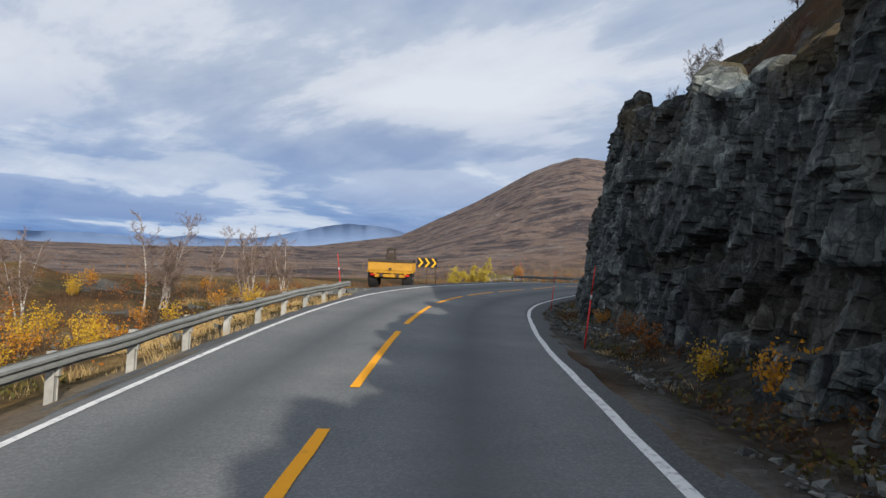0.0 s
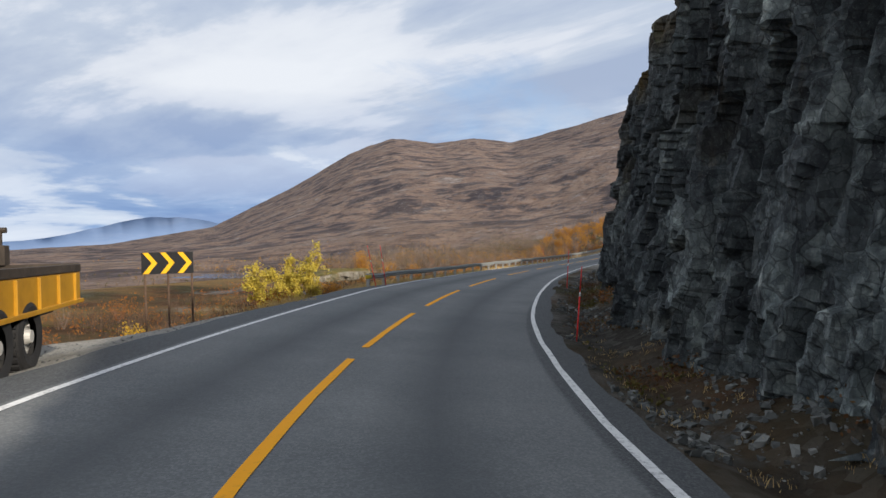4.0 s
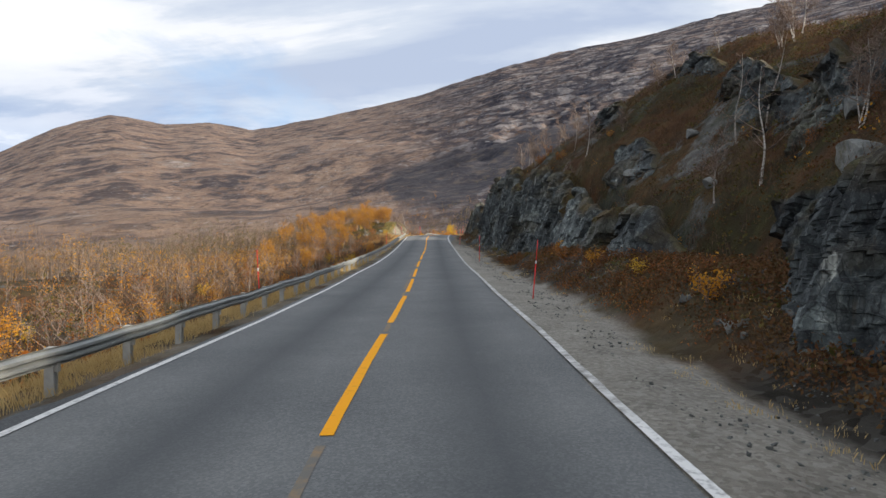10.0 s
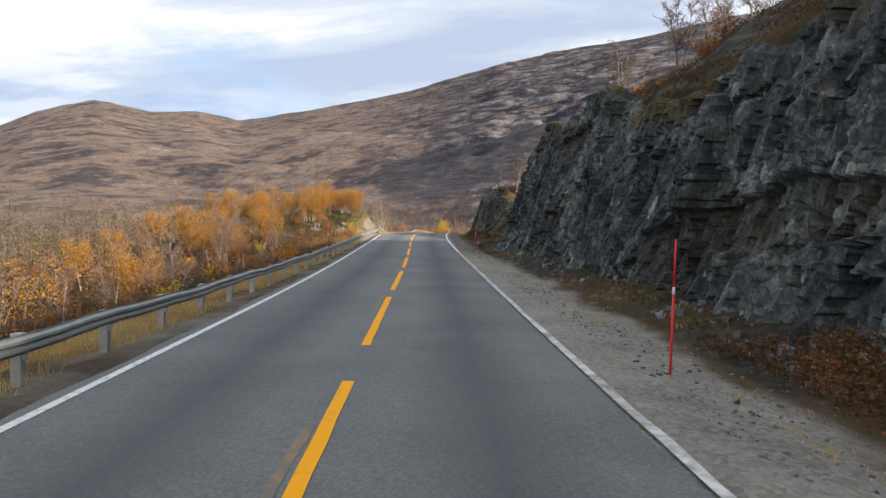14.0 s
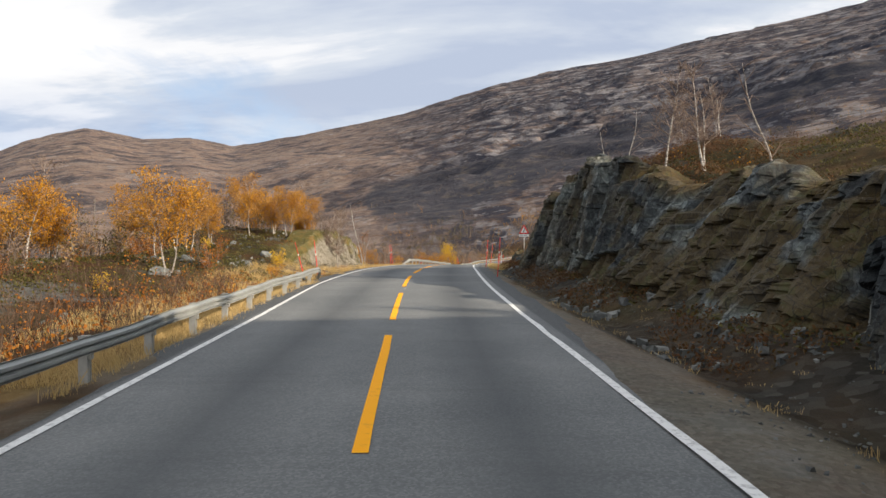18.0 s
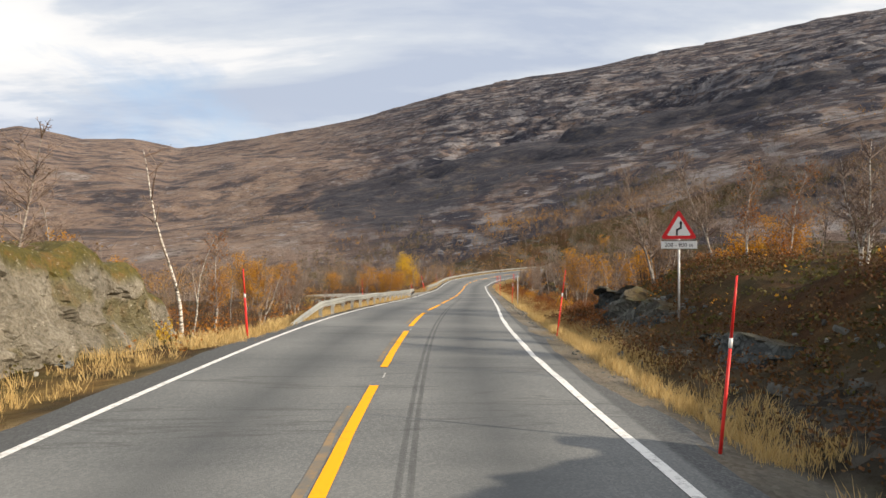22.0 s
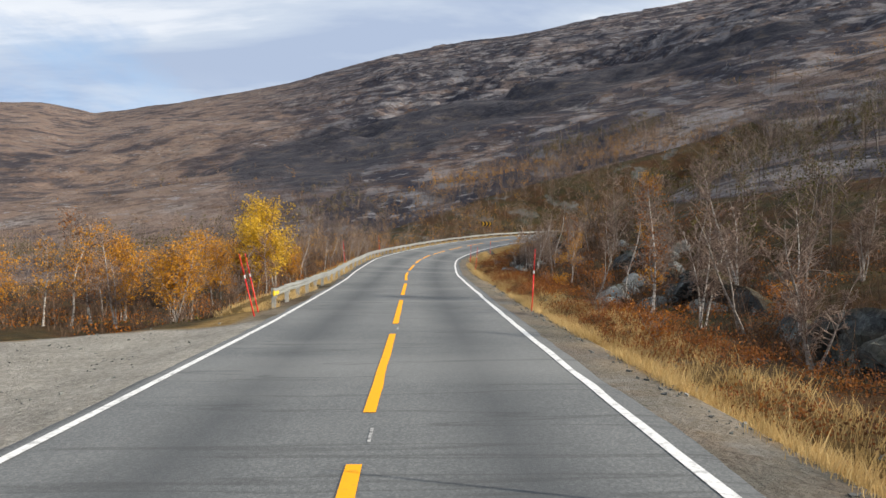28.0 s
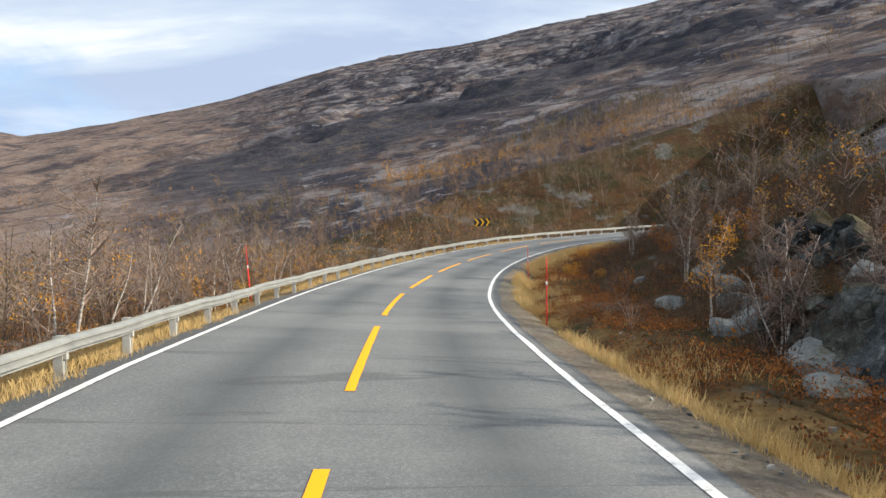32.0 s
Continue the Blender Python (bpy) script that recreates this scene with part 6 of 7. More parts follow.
scatter(sparse, 12, (306, 380), (-24, -8), (0.6, 0.95), 16)
scatter(shrubs, 36, (253, 410), (-18, -6.0), (0.6, 1.1), 17, lambda s, u: s < 287 or s > 308)
scatter(gold + sparse, 18, (309, 331), (-15, -6.8), (0.7, 1.0), 37)
scatter(gold, 5, (286, 305), (-24, -17), (0.7, 0.95), 38)
# right of the road
for s, u, j, k in ((41.0, 5.7, 1, 0.6), (44.5, 5.8, 2, 0.6), (38.5, 5.8, 0, 0.75), (47.5, 5.9, 2, 0.5), (52.0, 6.0, 0, 0.45), (86.0, 6.2, 2, 0.5), (126.0, 6.6, 0, 0.6), (131.0, 6.8, 1, 0.5), (137.0, 7.0, 0, 0.55), (143.0, 7.1, 2, 0.6)):
    place(shrubs[j], s, u, k, s * 40)
scatter(shrubs[:2], 22, (38, 62), (-15, -7), (0.6, 1.0), 36)
scatter([bare[3], shrubs[3], bare[1]], 16, (18, 125), (10, 17), (0.35, 0.6), 21)
scatter(bare + snag, 52, (100, 200), (10.5, 25), (0.5, 0.95), 22)
scatter(shrubs[:1] + shrubs[2:], 24, (118, 205), (7.5, 16), (0.4, 0.75), 23, lambda s, u: u > 9.5 or 124 < s < 156)
place(bare[0], 216.0, 10.2, 1.0, 40), place(bare[2], 214.5, 11.0, 0.9, 140), place(snag[1], 222.0, 9.5, 0.7, 10)
scatter(bare + snag, 12, (204, 250), (9.5, 20), (0.6, 0.95), 24)
scatter(bare, 70, (254, 345), (8.5, 24), (0.65, 1.05), 25)
scatter(snag, 9, (262, 345), (7.5, 16), (0.7, 1.0), 26)
scatter(sparse, 30, (252, 350), (8.5, 24), (0.65, 1.0), 27)
place(gold[0], 278.0, 9.6, 0.85), place(gold[2], 272.0, 13.0, 0.85), place(gold[1], 361.0, 24.0, 0.9), place(gold[1], 290.0, 16.0, 0.9), place(gold[0], 262.0, 17.0, 0.8)
scatter(bare, 16, (338, 392), (9, 24), (0.5, 0.8), 28)
scatter([shrubs[0], shrubs[2], shrubs[2], shrubs[3]], 90, (250, 385), (6.4, 18), (0.45, 0.95), 29)
# the three hundred trees nearest to the road, golden ones first, stay; the wood stands behind them
ranked = sorted((abs(w[1]) - (7 if kind in gold + yellow else 0) - (100 if w[4] == 0 else 0) - (8 if 108 < w[0] < 205 and w[1] > 0 else 0), name, i) for name, (kind, where) in spots.items() if kind["category"] == "tree" for i, w in enumerate(where))
far_off = {(name, i) for _, name, i in ranked[300:]}
for name, (kind, where) in spots.items():
    where[:] = [w for i, w in enumerate(where) if (name, i) not in far_off]
for kind, where in spots.values():
    arr = np.array(where)
    xs, ys, _ = lane(arr[:, 0], arr[:, 1])
    zs = near_height(arr[:, 0], arr[:, 1])
    poses_ = [Matrix.Translation((float(a), float(b), float(c) - 0.06)) @ Matrix.Rotation(radians(r[3]), 4, "Z") @ Matrix.Rotation(radians(r[4]), 4, "X") @ Matrix.Scale(r[2], 4)
              for a, b, c, r in zip(xs, ys, zs, where)]
    plant(tagged(kind, group=f"{kind['category']}s beside the road"), poses_)
for kind in bare + snag + sparse + gold + yellow + shrubs + [willow]:
    if kind.name not in spots:
        for o in (*kind.children_recursive, kind):
            bpy.data.objects.remove(o)

# ---- birch wood further off, as stuff ----
M = Mat("wood_stem_bark", 0.8, spec=0.15)
M.color(M.ramp(M.island(), [(0.0, (0.06, 0.047, 0.038)), (0.75, (0.12, 0.098, 0.08)), (1.0, (0.30, 0.27, 0.235))]))
WOOD_STEM = M.m


def slivers(so, a, b, wide):
    """Thin quads from points a to points b."""
    d = b - a
    side = np.cross(d, g.normal(size=d.shape))
    side *= (np.asarray(wide) / (np.linalg.norm(side, axis=-1) + 1e-9))[..., None]
    so.v.append(np.stack([a - side, a + side, b + side * 0.5, b - side * 0.5], -2).reshape(-1, 3))
    n = a.size // 3
    so.f.append(np.arange(n * 4).reshape(n, 4) + so.n)
    so.n += n * 4


g = np.random.default_rng(5)
N = 8000
a = np.radians(np.r_[g.uniform(-50, 66, int(N * 0.8)), g.uniform(60, 130, N - int(N * 0.8))])
r = 45 + 520 * g.uniform(0, 1, N) ** 1.25
wx, wy = HUB[0] - np.sin(a) * r, HUB[1] + np.cos(a) * r
more = 12000
ls, lu = np.where(np.arange(more) < 1500, g.uniform(330, LENGTH - 5, more), g.uniform(95, LENGTH - 5, more)), np.where((g.uniform(0, 1, more) < 0.66) | (np.arange(more) < 1500), -1, 1) * (13 + 95 * g.uniform(0, 1, more) ** 1.3)
mx, my, _ = lane(ls, lu)
wx, wy = np.r_[wx, mx], np.r_[wy, my]
ws, wu = locate(wx, wy)
dens = fbm(wx / 45, wy / 45, 3, 77)
dist = np.hypot(wx - HUB[0], wy - HUB[1])
left_gap = np.where(ws < 112, 27, np.where(ws < 215, 14, 13))
ok = ((wu < 0) & (-wu > left_gap) | (wu > 0) & (wu > np.where(ws > 250, 11.5, 130))) & (dens > -0.3 + 0.5 * ((wu < -26) & (ws < 170)) + 0.22 * ((wu < 0) & (ws > 95) & (ws < 215)) + 0.5 * smooth01((dist - 250) / 250)) & ((ws > 95) | (dist > 90))
ok &= ~((np.abs(wx + 8.0 - (wy - 290.0) * 0.163) < 7.0) & (wy > 290) & (wy < 356))
ok &= ~((ws > 284) & (ws < 310) & (wu > -20) & (wu < 0))
wx, wy, ws, wu = wx[ok], wy[ok], ws[ok], wu[ok]
wz = ground_z(wx, wy)
near = np.abs(wu) < 75
twigs, stems_, crowns = Soup(), Soup(), {"rust": Soup(), "gold": Soup(), "olive": Soup()}
for sel, nb, nl, wide, leafsz in ((near, 34, 46, 0.013, 0.062), (~near, 12, 14, 0.034, 0.16)):
    p = np.stack([wx, wy, wz], -1)[sel]
    k = len(p)
    h = g.uniform(1.2, 4.6, k) * (0.72 + 0.28 * (np.abs(wu[sel]) > 30)) * (0.9 + 0.8 * fbm(p[:, 0] / 13, p[:, 1] / 13, 2, 91)).clip(0.35, 1.6) * np.where(ws[sel] > 245, 1.25, 1.0)
    for q in range(2):
        az = g.normal(0, 0.12, (k, 2))
        top = p + np.stack([az[:, 0] * h, az[:, 1] * h, h * g.uniform(0.8, 1.0, k)], -1)
        slivers(stems_, p - np.array([0, 0, 0.1]), top, 0.022 if nb > 20 else 0.035)
        f = g.uniform(0.25, 0.95, (k, nb // 2))
        b0 = p[:, None] + (top - p)[:, None] * f[..., None]
        an = g.uniform(0, 6.28, f.shape)
        ln = h[:, None] * g.uniform(0.10, 0.28, f.shape) * (1.2 - 0.6 * f)
        b1 = b0 + np.stack([np.cos(an) * ln, np.sin(an) * ln, ln * g.uniform(0.3, 1.4, f.shape)], -1)
        slivers(twigs, b0.reshape(-1, 3), b1.reshape(-1, 3), wide)
        tone = 0.5 + 0.45 * fbm(p[:, 0] / 38, p[:, 1] / 38, 3, 79) + g.normal(0, 0.16, k) + 0.04 * ((ws[sel] < 250) & (wu[sel] < 0)) - 0.22 * (wu[sel] > 0)
        for nm, m in (("gold", tone > 0.84), ("olive", tone < 0.33), ("rust", (tone > 0.49) & (tone <= 0.84) & ((wu[sel] < 0) | (tone > 0.58)))):
            kk = int(m.sum())
            if kk:
                per = nl if nm != "rust" else nl * 2 // 3
                j = g.integers(0, nb // 2, (kk, per))
                mid = b1[m][np.arange(kk)[:, None], j] + g.normal(0, 0.12, (kk, per, 3))
                crowns[nm].quads(mid.reshape(-1, 3), leafsz * g.uniform(0.6, 1.3, kk * per), g)
tagged(twigs.mesh("wood_twigs", TWIG), "bare brown twigs of the birch wood in the valley", "woodland", kind="stuff")
tagged(stems_.mesh("wood_stems", WOOD_STEM), "pale stems of the birch wood in the valley", "woodland", kind="stuff")
tagged(crowns["rust"].mesh("wood_rust_leaves", WOOD_RUST), "rusty leaves on the distant birches", "woodland", kind="stuff")
tagged(crowns["gold"].mesh("wood_gold_leaves", GOLD_LEAF), "golden leaves on the distant birches", "woodland", kind="stuff")
tagged(crowns["olive"].mesh("wood_olive_leaves", OLIVE_LEAF), "olive leaves on the distant thickets", "woodland", kind="stuff")

# ---- undergrowth, grass and rubble, as stuff ----
def ground_points(n, s_range, u_range, seed, clump=0.0, power=1.0, tidy=False):
    q = np.random.default_rng(seed)
    s = q.uniform(*s_range, n)
    u = u_range[0] + (u_range[1] - u_range[0]) * q.uniform(0, 1, n) ** power
    x, y, _ = lane(s, u)
    ok_ = fbm(x / 2.5, y / 2.5, 3, seed) > clump
    if tidy:
        ok_ &= ~((u < 0) & ((s > 57) & (s < 80) & (u > -11.8) | (s > 285) & (s < 307) & (u > -15.8)))
    s, u, x, y = s[ok_], u[ok_], x[ok_], y[ok_]
    return np.stack([x, y, near_height(s, u)], -1), s, u


def brushwood(sets, seed):
    q = np.random.default_rng(seed)
    so = Soup()
    for n, sr, ur, c, tall in sets:
        p, s, u = ground_points(n, sr, ur, seed, c, 1.0, tidy=True)
        k, per = len(p), 9
        a = np.repeat(p[:, None], per, 1) + np.stack([q.normal(0, 0.15, (k, per)), q.normal(0, 0.15, (k, per)), np.full((k, per), -0.05)], -1)
        h = tall * q.uniform(0.35, 1.2, (k, per)) * q.uniform(0.5, 1.2, (k, 1))
        b = a + np.stack([q.normal(0, 0.25, (k, per)) * h, q.normal(0, 0.25, (k, per)) * h, h], -1)
        slivers(so, a.reshape(-1, 3), b.reshape(-1, 3), 0.008)
        f = q.uniform(0.3, 0.9, (k, per))[..., None]
        c0 = a + (b - a) * f
        c1_ = c0 + np.stack([q.normal(0, 0.3, (k, per)) * h, q.normal(0, 0.3, (k, per)) * h, 0.35 * h], -1)
        slivers(so, c0.reshape(-1, 3), c1_.reshape(-1, 3), 0.006)
    tagged(so.mesh("brushwood", BRUSH), "leafless brown brushwood of dwarf birch and willow", "undergrowth", kind="stuff")



def clumps(name, leaf, sets, per, size, tall, label, seed):
    q = np.random.default_rng(seed)
    so = Soup()
    for n, sr, ur, c in sets:
        p, s, u = ground_points(n, sr, ur, seed, c, tidy=True)
        k = len(p)
        off = np.stack([q.normal(0, 0.16, (k, per)), q.normal(0, 0.16, (k, per)), q.uniform(0.0, 1, (k, per)) * tall * q.uniform(0.4, 1.3, (k, 1))], -1)
        so.quads((p[:, None] + off).reshape(-1, 3), size * q.uniform(0.6, 1.3, k * per), q)
    tagged(so.mesh(name, leaf), label, "undergrowth", kind="stuff")


brushwood([(4500, (256, 400), (8.2, 20), -0.15, 1.0), (4000, (90, 216), (-24, -5.6), -0.3, 1.1), (3600, (250, 400), (-24, -5.8), -0.3, 1.0), (2200, (330, LENGTH - 6), (-44, -8), -0.3, 1.5), (3600, (94, 206), (9.5, 26), -0.25, 0.65), (1200, (20, 96), (-30, -6), -0.1, 0.9)], 131)
clumps("heather", HEATHER, [(3000, (120, 260), (8.0, 24), -0.2), (6000, (250, 400), (5.4, 22), -0.3), (1800, (5, 125), (9.0, 20), 0.0), (1800, (5, 118), (4.9, 6.8), 0.05), (4500, (118, 165), (6.1, 9), -0.3), (7000, (201, 262), (5.4, 14), -0.35), (9500, (94, 205), (8.6, 27), -0.45)], 14, 0.038, 0.30, "red-brown heather and bilberry on the banks", 101)
clumps("dwarf_birch", RUST_LEAF, [(6000, (90, 220), (-32, -5.2), -0.15), (6000, (245, 400), (-28, -5.2), -0.15), (2200, (255, 400), (6, 22), 0.1), (1800, (20, 95), (-28, -5.4), 0.0)], 11, 0.05, 0.6, "rusty dwarf birch thicket", 102)
clumps("bilberry", BILBERRY, [(7000, (250, 400), (5.2, 8.4), -0.3), (6000, (256, 360), (5.6, 15), -0.2), (1500, (118, 165), (5.8, 8.5), 0.0), (1200, (205, 250), (-10, -5.4), 0.0)], 18, 0.027, 0.32, "low rust-red bilberry and dwarf birch at the verge", 105)
clumps("golden_scrub", GOLD_LEAF, [(1100, (95, 225), (-24, -5.4), 0.25), (500, (20, 62), (-18, -6), 0.3), (500, (255, 400), (-18, -5.6), 0.3), (350, (120, 300), (7, 14), 0.35)], 10, 0.045, 0.5, "patches of golden scrub", 103)
# moss mats; the largest set also stands in for shade on the right bank
clumps("moss", OLIVE_LEAF, [(1200, (5, 118), (4.8, 6.8), 0.1), (13000, (94, 260), (6.6, 26), -0.35), (5000, (90, 215), (-26, -5.6), -0.1), (1500, (20, 62), (-16, -4.8), 0.0), (4500, (210, 252), (-20, -7), -0.35), (1500, (255, 400), (-20, -6), 0.1), (1200, (255, 400), (7, 20), 0.1)], 10, 0.05, 0.16, "olive moss mats that also darken the shaded right bank", 104)


def grass(name, sets, label, seed, tall=0.34):
    q = np.random.default_rng(seed)
    so_v, n_ = [], 0
    for n, sr, ur, c, hgt in sets:
        p, s, u = ground_points(n, sr, ur, seed, c, 1.3, tidy=True)
        k, per = len(p), 17
        base = p[:, None] + np.stack([q.normal(0, 0.10, (k, per)), q.normal(0, 0.10, (k, per)), np.full((k, per), -0.03)], -1)
        h = hgt * q.uniform(0.4, 1.25, (k, per)) * q.uniform(0.5, 1.2, (k, 1))
        lean = np.stack([q.normal(0, 0.24, (k, per)) * h, q.normal(0, 0.24, (k, per)) * h, h], -1)
        a_ = q.uniform(0, 3.14, (k, per))
        w = np.stack([np.cos(a_), np.sin(a_), 0 * a_], -1) * 0.0045
        so_v.append(np.stack([base - w, base + w, base + lean * 0.55 + w * 0.8 + np.array([0, 0, 0.02]), base + lean], 2).reshape(-1, 3))
        n_ += k * per
    v = np.concatenate(so_v)
    ob = link_mesh(name, v, np.arange(len(v)).reshape(-1, 4), STRAW)
    tagged(ob, label, "grass", kind="stuff")


grass("verge_grass", [(9500, (234, 400), (4.4, 5.7), -0.3, 0.27), (3000, (262, 400), (4.6, 7.0), -0.1, 0.34), (6500, (90, 225), (-5.8, -3.95), -0.45, 0.26), (7500, (246, 400), (-5.8, -3.95), -0.5, 0.28), (1500, (205, 250), (-9, -4.9), -0.3, 0.34),
                     (2200, (2, 62), (-7, -3.95), -0.2, 0.26), (900, (60, 96), (-16, -9.5), -0.1, 0.3), (1500, (80, 97), (-10, -4.0), -0.3, 0.3), (1500, (4, 238), (4.7, 7.5), 0.1, 0.11), (800, (284, 308), (-22, -13.5), -0.2, 0.3)], "dry straw-coloured grass along the verges", 111)


def pebbles(name, sets, label, seed):
    """Angular stones: jittered boxes, joined."""
    q = np.random.default_rng(seed)
    cube = np.array([(x, y, z) for x in (-1, 1) for y in (-1, 1) for z in (-1, 1)], float)
    cf = np.array([(0, 1, 3, 2), (4, 6, 7, 5), (0, 4, 5, 1), (2, 3, 7, 6), (0, 2, 6, 4), (1, 5, 7, 3)])
    vs, fs_, n_ = [], [], 0
    for n, sr, ur, c, lo, hi in sets:
        p, s, u = ground_points(n, sr, ur, seed, c)
        k = len(p)
        size = lo + (hi - lo) * q.uniform(0, 1, k) ** 3
        v = cube[None] * (1 + q.uniform(-0.7, 0.3, (k, 8, 3))) * np.stack([q.uniform(0.6, 1.3, k), q.uniform(0.5, 1.1, k), q.uniform(0.45, 1.0, k)], -1)[:, None]
        an = q.uniform(0, 6.28, (k, 2))
        ca, sa = np.cos(an[:, :1]), np.sin(an[:, :1])
        v = np.stack([v[..., 0] * ca - v[..., 1] * sa, v[..., 0] * sa + v[..., 1] * ca, v[..., 2] + 0.35 * v[..., 0] * np.sin(an[:, 1:])], -1)
        v = v * size[:, None, None] + p[:, None] + np.array([0, 0, 0.25]) * size[:, None, None]
        vs.append(v.reshape(-1, 3))
        fs_.append((cf[None] + (np.arange(k) * 8)[:, None, None]).reshape(-1, 4) + n_)
        n_ += k * 8
    tagged(link_mesh(name, np.concatenate(vs), np.concatenate(fs_), STONE), label, "stones", kind="stuff")


pebbles("rubble", [(14000, (4, 113), (4.4, 7.4), -0.4, 0.012, 0.085), (1500, (124, 200), (6.4, 8.6), -0.1, 0.02, 0.14), (1500, (198, 256), (4.8, 8.0), 0.0, 0.02, 0.15), (500, (255, 400), (4.6, 6.5), 0.2, 0.02, 0.10),
                   (1800, (205, 250), (-16, -5.2), 0.1, 0.025, 0.15), (700, (20, 62), (-14, -4.6), 0.1, 0.03, 0.2)], "angular fallen stones at the foot of the rock", 121)
pebbles("shoulder_gravel", [(4200, (118, 200), (3.95, 6.6), -0.3, 0.012, 0.035), (1500, (60, 90), (-10, -4.2), -0.3, 0.012, 0.03), (1500, (240, 340), (3.95, 4.7), -0.3, 0.012, 0.04), (900, (287, 305), (-14, -4.2), -0.3, 0.012, 0.03)], "coarse grey gravel on the shoulders", 122)


def boulder(seed, size, label):
    q = np.random.default_rng(seed)
    bm = bmesh.new()
    bmesh.ops.create_icosphere(bm, subdivisions=3, radius=1.0)
    cuts = [(Vector(q.normal(size=3)).normalized(), q.uniform(0.45, 0.8)) for _ in range(15)]
    for v in bm.verts:
        p = v.co.copy()
        for nrm, d in cuts:
            over = p.dot(nrm) - d
            if over > 0:
                p -= nrm * over * 0.98
        p += p.normalized() * 0.05 * noise.fractal(p * 2.3 + Vector((seed, 0, 0)), 1.0, 2.0, 4)
        v.co = Vector((p.x * size[0], p.y * size[1], p.z * size[2]))
    me = bpy.data.meshes.new("boulder")
    bm.to_mesh(me)
    bm.free()
    me.materials.append(BOULDER)
    return tagged(new("boulder", me), label, "boulder", "boulders beside the road")


rocks = [boulder(31, (1.0, 0.7, 0.6), "large pale grey lichen-covered boulder on heath"), boulder(32, (0.7, 0.55, 0.5), "grey angular boulder half sunk in heather"), boulder(33, (0.5, 0.45, 0.32), "small grey boulder in the verge")]
ROCKS = [(0, 346.4, 9.2, 0.9, 20), (1, 348.0, 11.0, 1.0, 80), (0, 343.0, 12.5, 1.0, 140), (0, 339.5, 10.5, 1.1, 200), (1, 337.5, 8.8, 1.0, 10), (1, 341.5, 8.3, 0.8, 60), (2, 340.0, 7.6, 1.1, 33), (0, 334.0, 12.0, 0.9, 70),
         (0, 312.0, 9.0, 1.15, 110), (1, 314.5, 10.5, 1.0, 20), (2, 310.0, 8.2, 1.2, 80), (1, 318.0, 13.0, 1.0, 45), (0, 322.0, 15.0, 1.0, 0), (2, 327.0, 9.0, 1.0, 14), (1, 329.5, 11.5, 0.9, 250), (2, 332.0, 8.0, 0.9, 100),
         (0, 301.0, 14.0, 0.8, 40), (1, 352.0, 9.5, 1.0, 300), (0, 356.0, 12.0, 1.1, 15), (1, 360.0, 10.0, 0.8, 190), (1, 131.0, 13.0, 0.9, 20), (2, 137.0, 11.5, 1.0, 90), (1, 146.0, 14.5, 0.8, 33), (2, 205.0, 9.8, 0.9, 70),
         (2, 250.0, 7.6, 0.8, 20), (1, 222.0, -11.0, 0.7, 50), (2, 226.0, -9.5, 0.9, 0), (1, 36.0, -12.0, 0.8, 44), (2, 40.0, -9.0, 0.9, 160), (0, 104.0, -15.0, 1.0, 10), (0, 107.0, -18.0, 1.2, 80), (1, 100.5, -13.5, 1.0, 200), (0, 150.0, -9.5, 0.8, 30),
         (1, 209.0, 9.0, 0.9, 30), (2, 212.5, 8.0, 1.2, 80), (1, 216.0, 9.2, 1.0, 140), (0, 219.0, 8.6, 0.7, 20), (2, 222.0, 7.4, 1.3, 60), (1, 225.5, 8.2, 0.9, 10), (2, 229.0, 7.6, 1.2, 220), (1, 232.5, 8.0, 0.8, 100), (2, 236.0, 7.8, 1.0, 75),
         (1, 128.0, 11.0, 1.1, 45), (0, 125.0, 14.0, 0.9, 10), (1, 119.0, 12.5, 1.0, 60), (0, 133.0, 16.5, 1.0, 130), (1, 141.0, 14.0, 1.1, 200), (2, 148.0, 12.0, 1.2, 20), (1, 160.0, 13.0, 0.9, 50), (2, 113.0, 11.5, 1.3, 80), (2, 218.0, -10.5, 1.0, 45), (1, 230.0, -9.6, 0.8, 15), (2, 235.0, -8.6, 0.9, 100),
         (0, 112.0, -14.0, 1.0, 20), (1, 116.0, -17.0, 1.3, 70), (0, 120.0, -19.0, 1.2, 140), (1, 125.0, -12.5, 1.0, 10), (0, 109.0, -20.0, 1.3, 210), (2, 118.0, -11.0, 1.2, 60), (0, 132.0, -16.0, 1.1, 95), (1, 142.0, -13.0, 1.1, 33)]
# pale boulders among the birches, by their place on the plan
for x, y, j, q, turn in ((0.6, 301.1, 1, 1.1, 10), (2.2, 302.3, 0, 1.0, 60), (0.7, 297.6, 0, 1.15, 130), (2.6, 298.8, 0, 1.3, 200), (0.1, 294.2, 0, 1.1, 45), (2.3, 303.8, 1, 1.2, 90), (1.0, 269.8, 0, 1.25, 20), (5.2, 273.9, 0, 1.6, 75), (2.7, 271.4, 0, 1.2, 150),
                         (1.1, 265.0, 1, 1.1, 240), (3.9, 268.0, 1, 1.3, 30), (0.7, 296.2, 2, 1.3, 0), (6.8, 288.0, 0, 1.3, 100), (3.2, 305.5, 1, 1.3, 15), (1.6, 306.5, 2, 1.4, 70), (4.5, 301.0, 0, 1.2, 220), (7.5, 279.0, 0, 1.4, 40), (2.0, 262.5, 2, 1.4, 10)):
    s, u = locate([x], [y])
    ROCKS.append((j, float(s[0]), float(u[0]), q, turn))
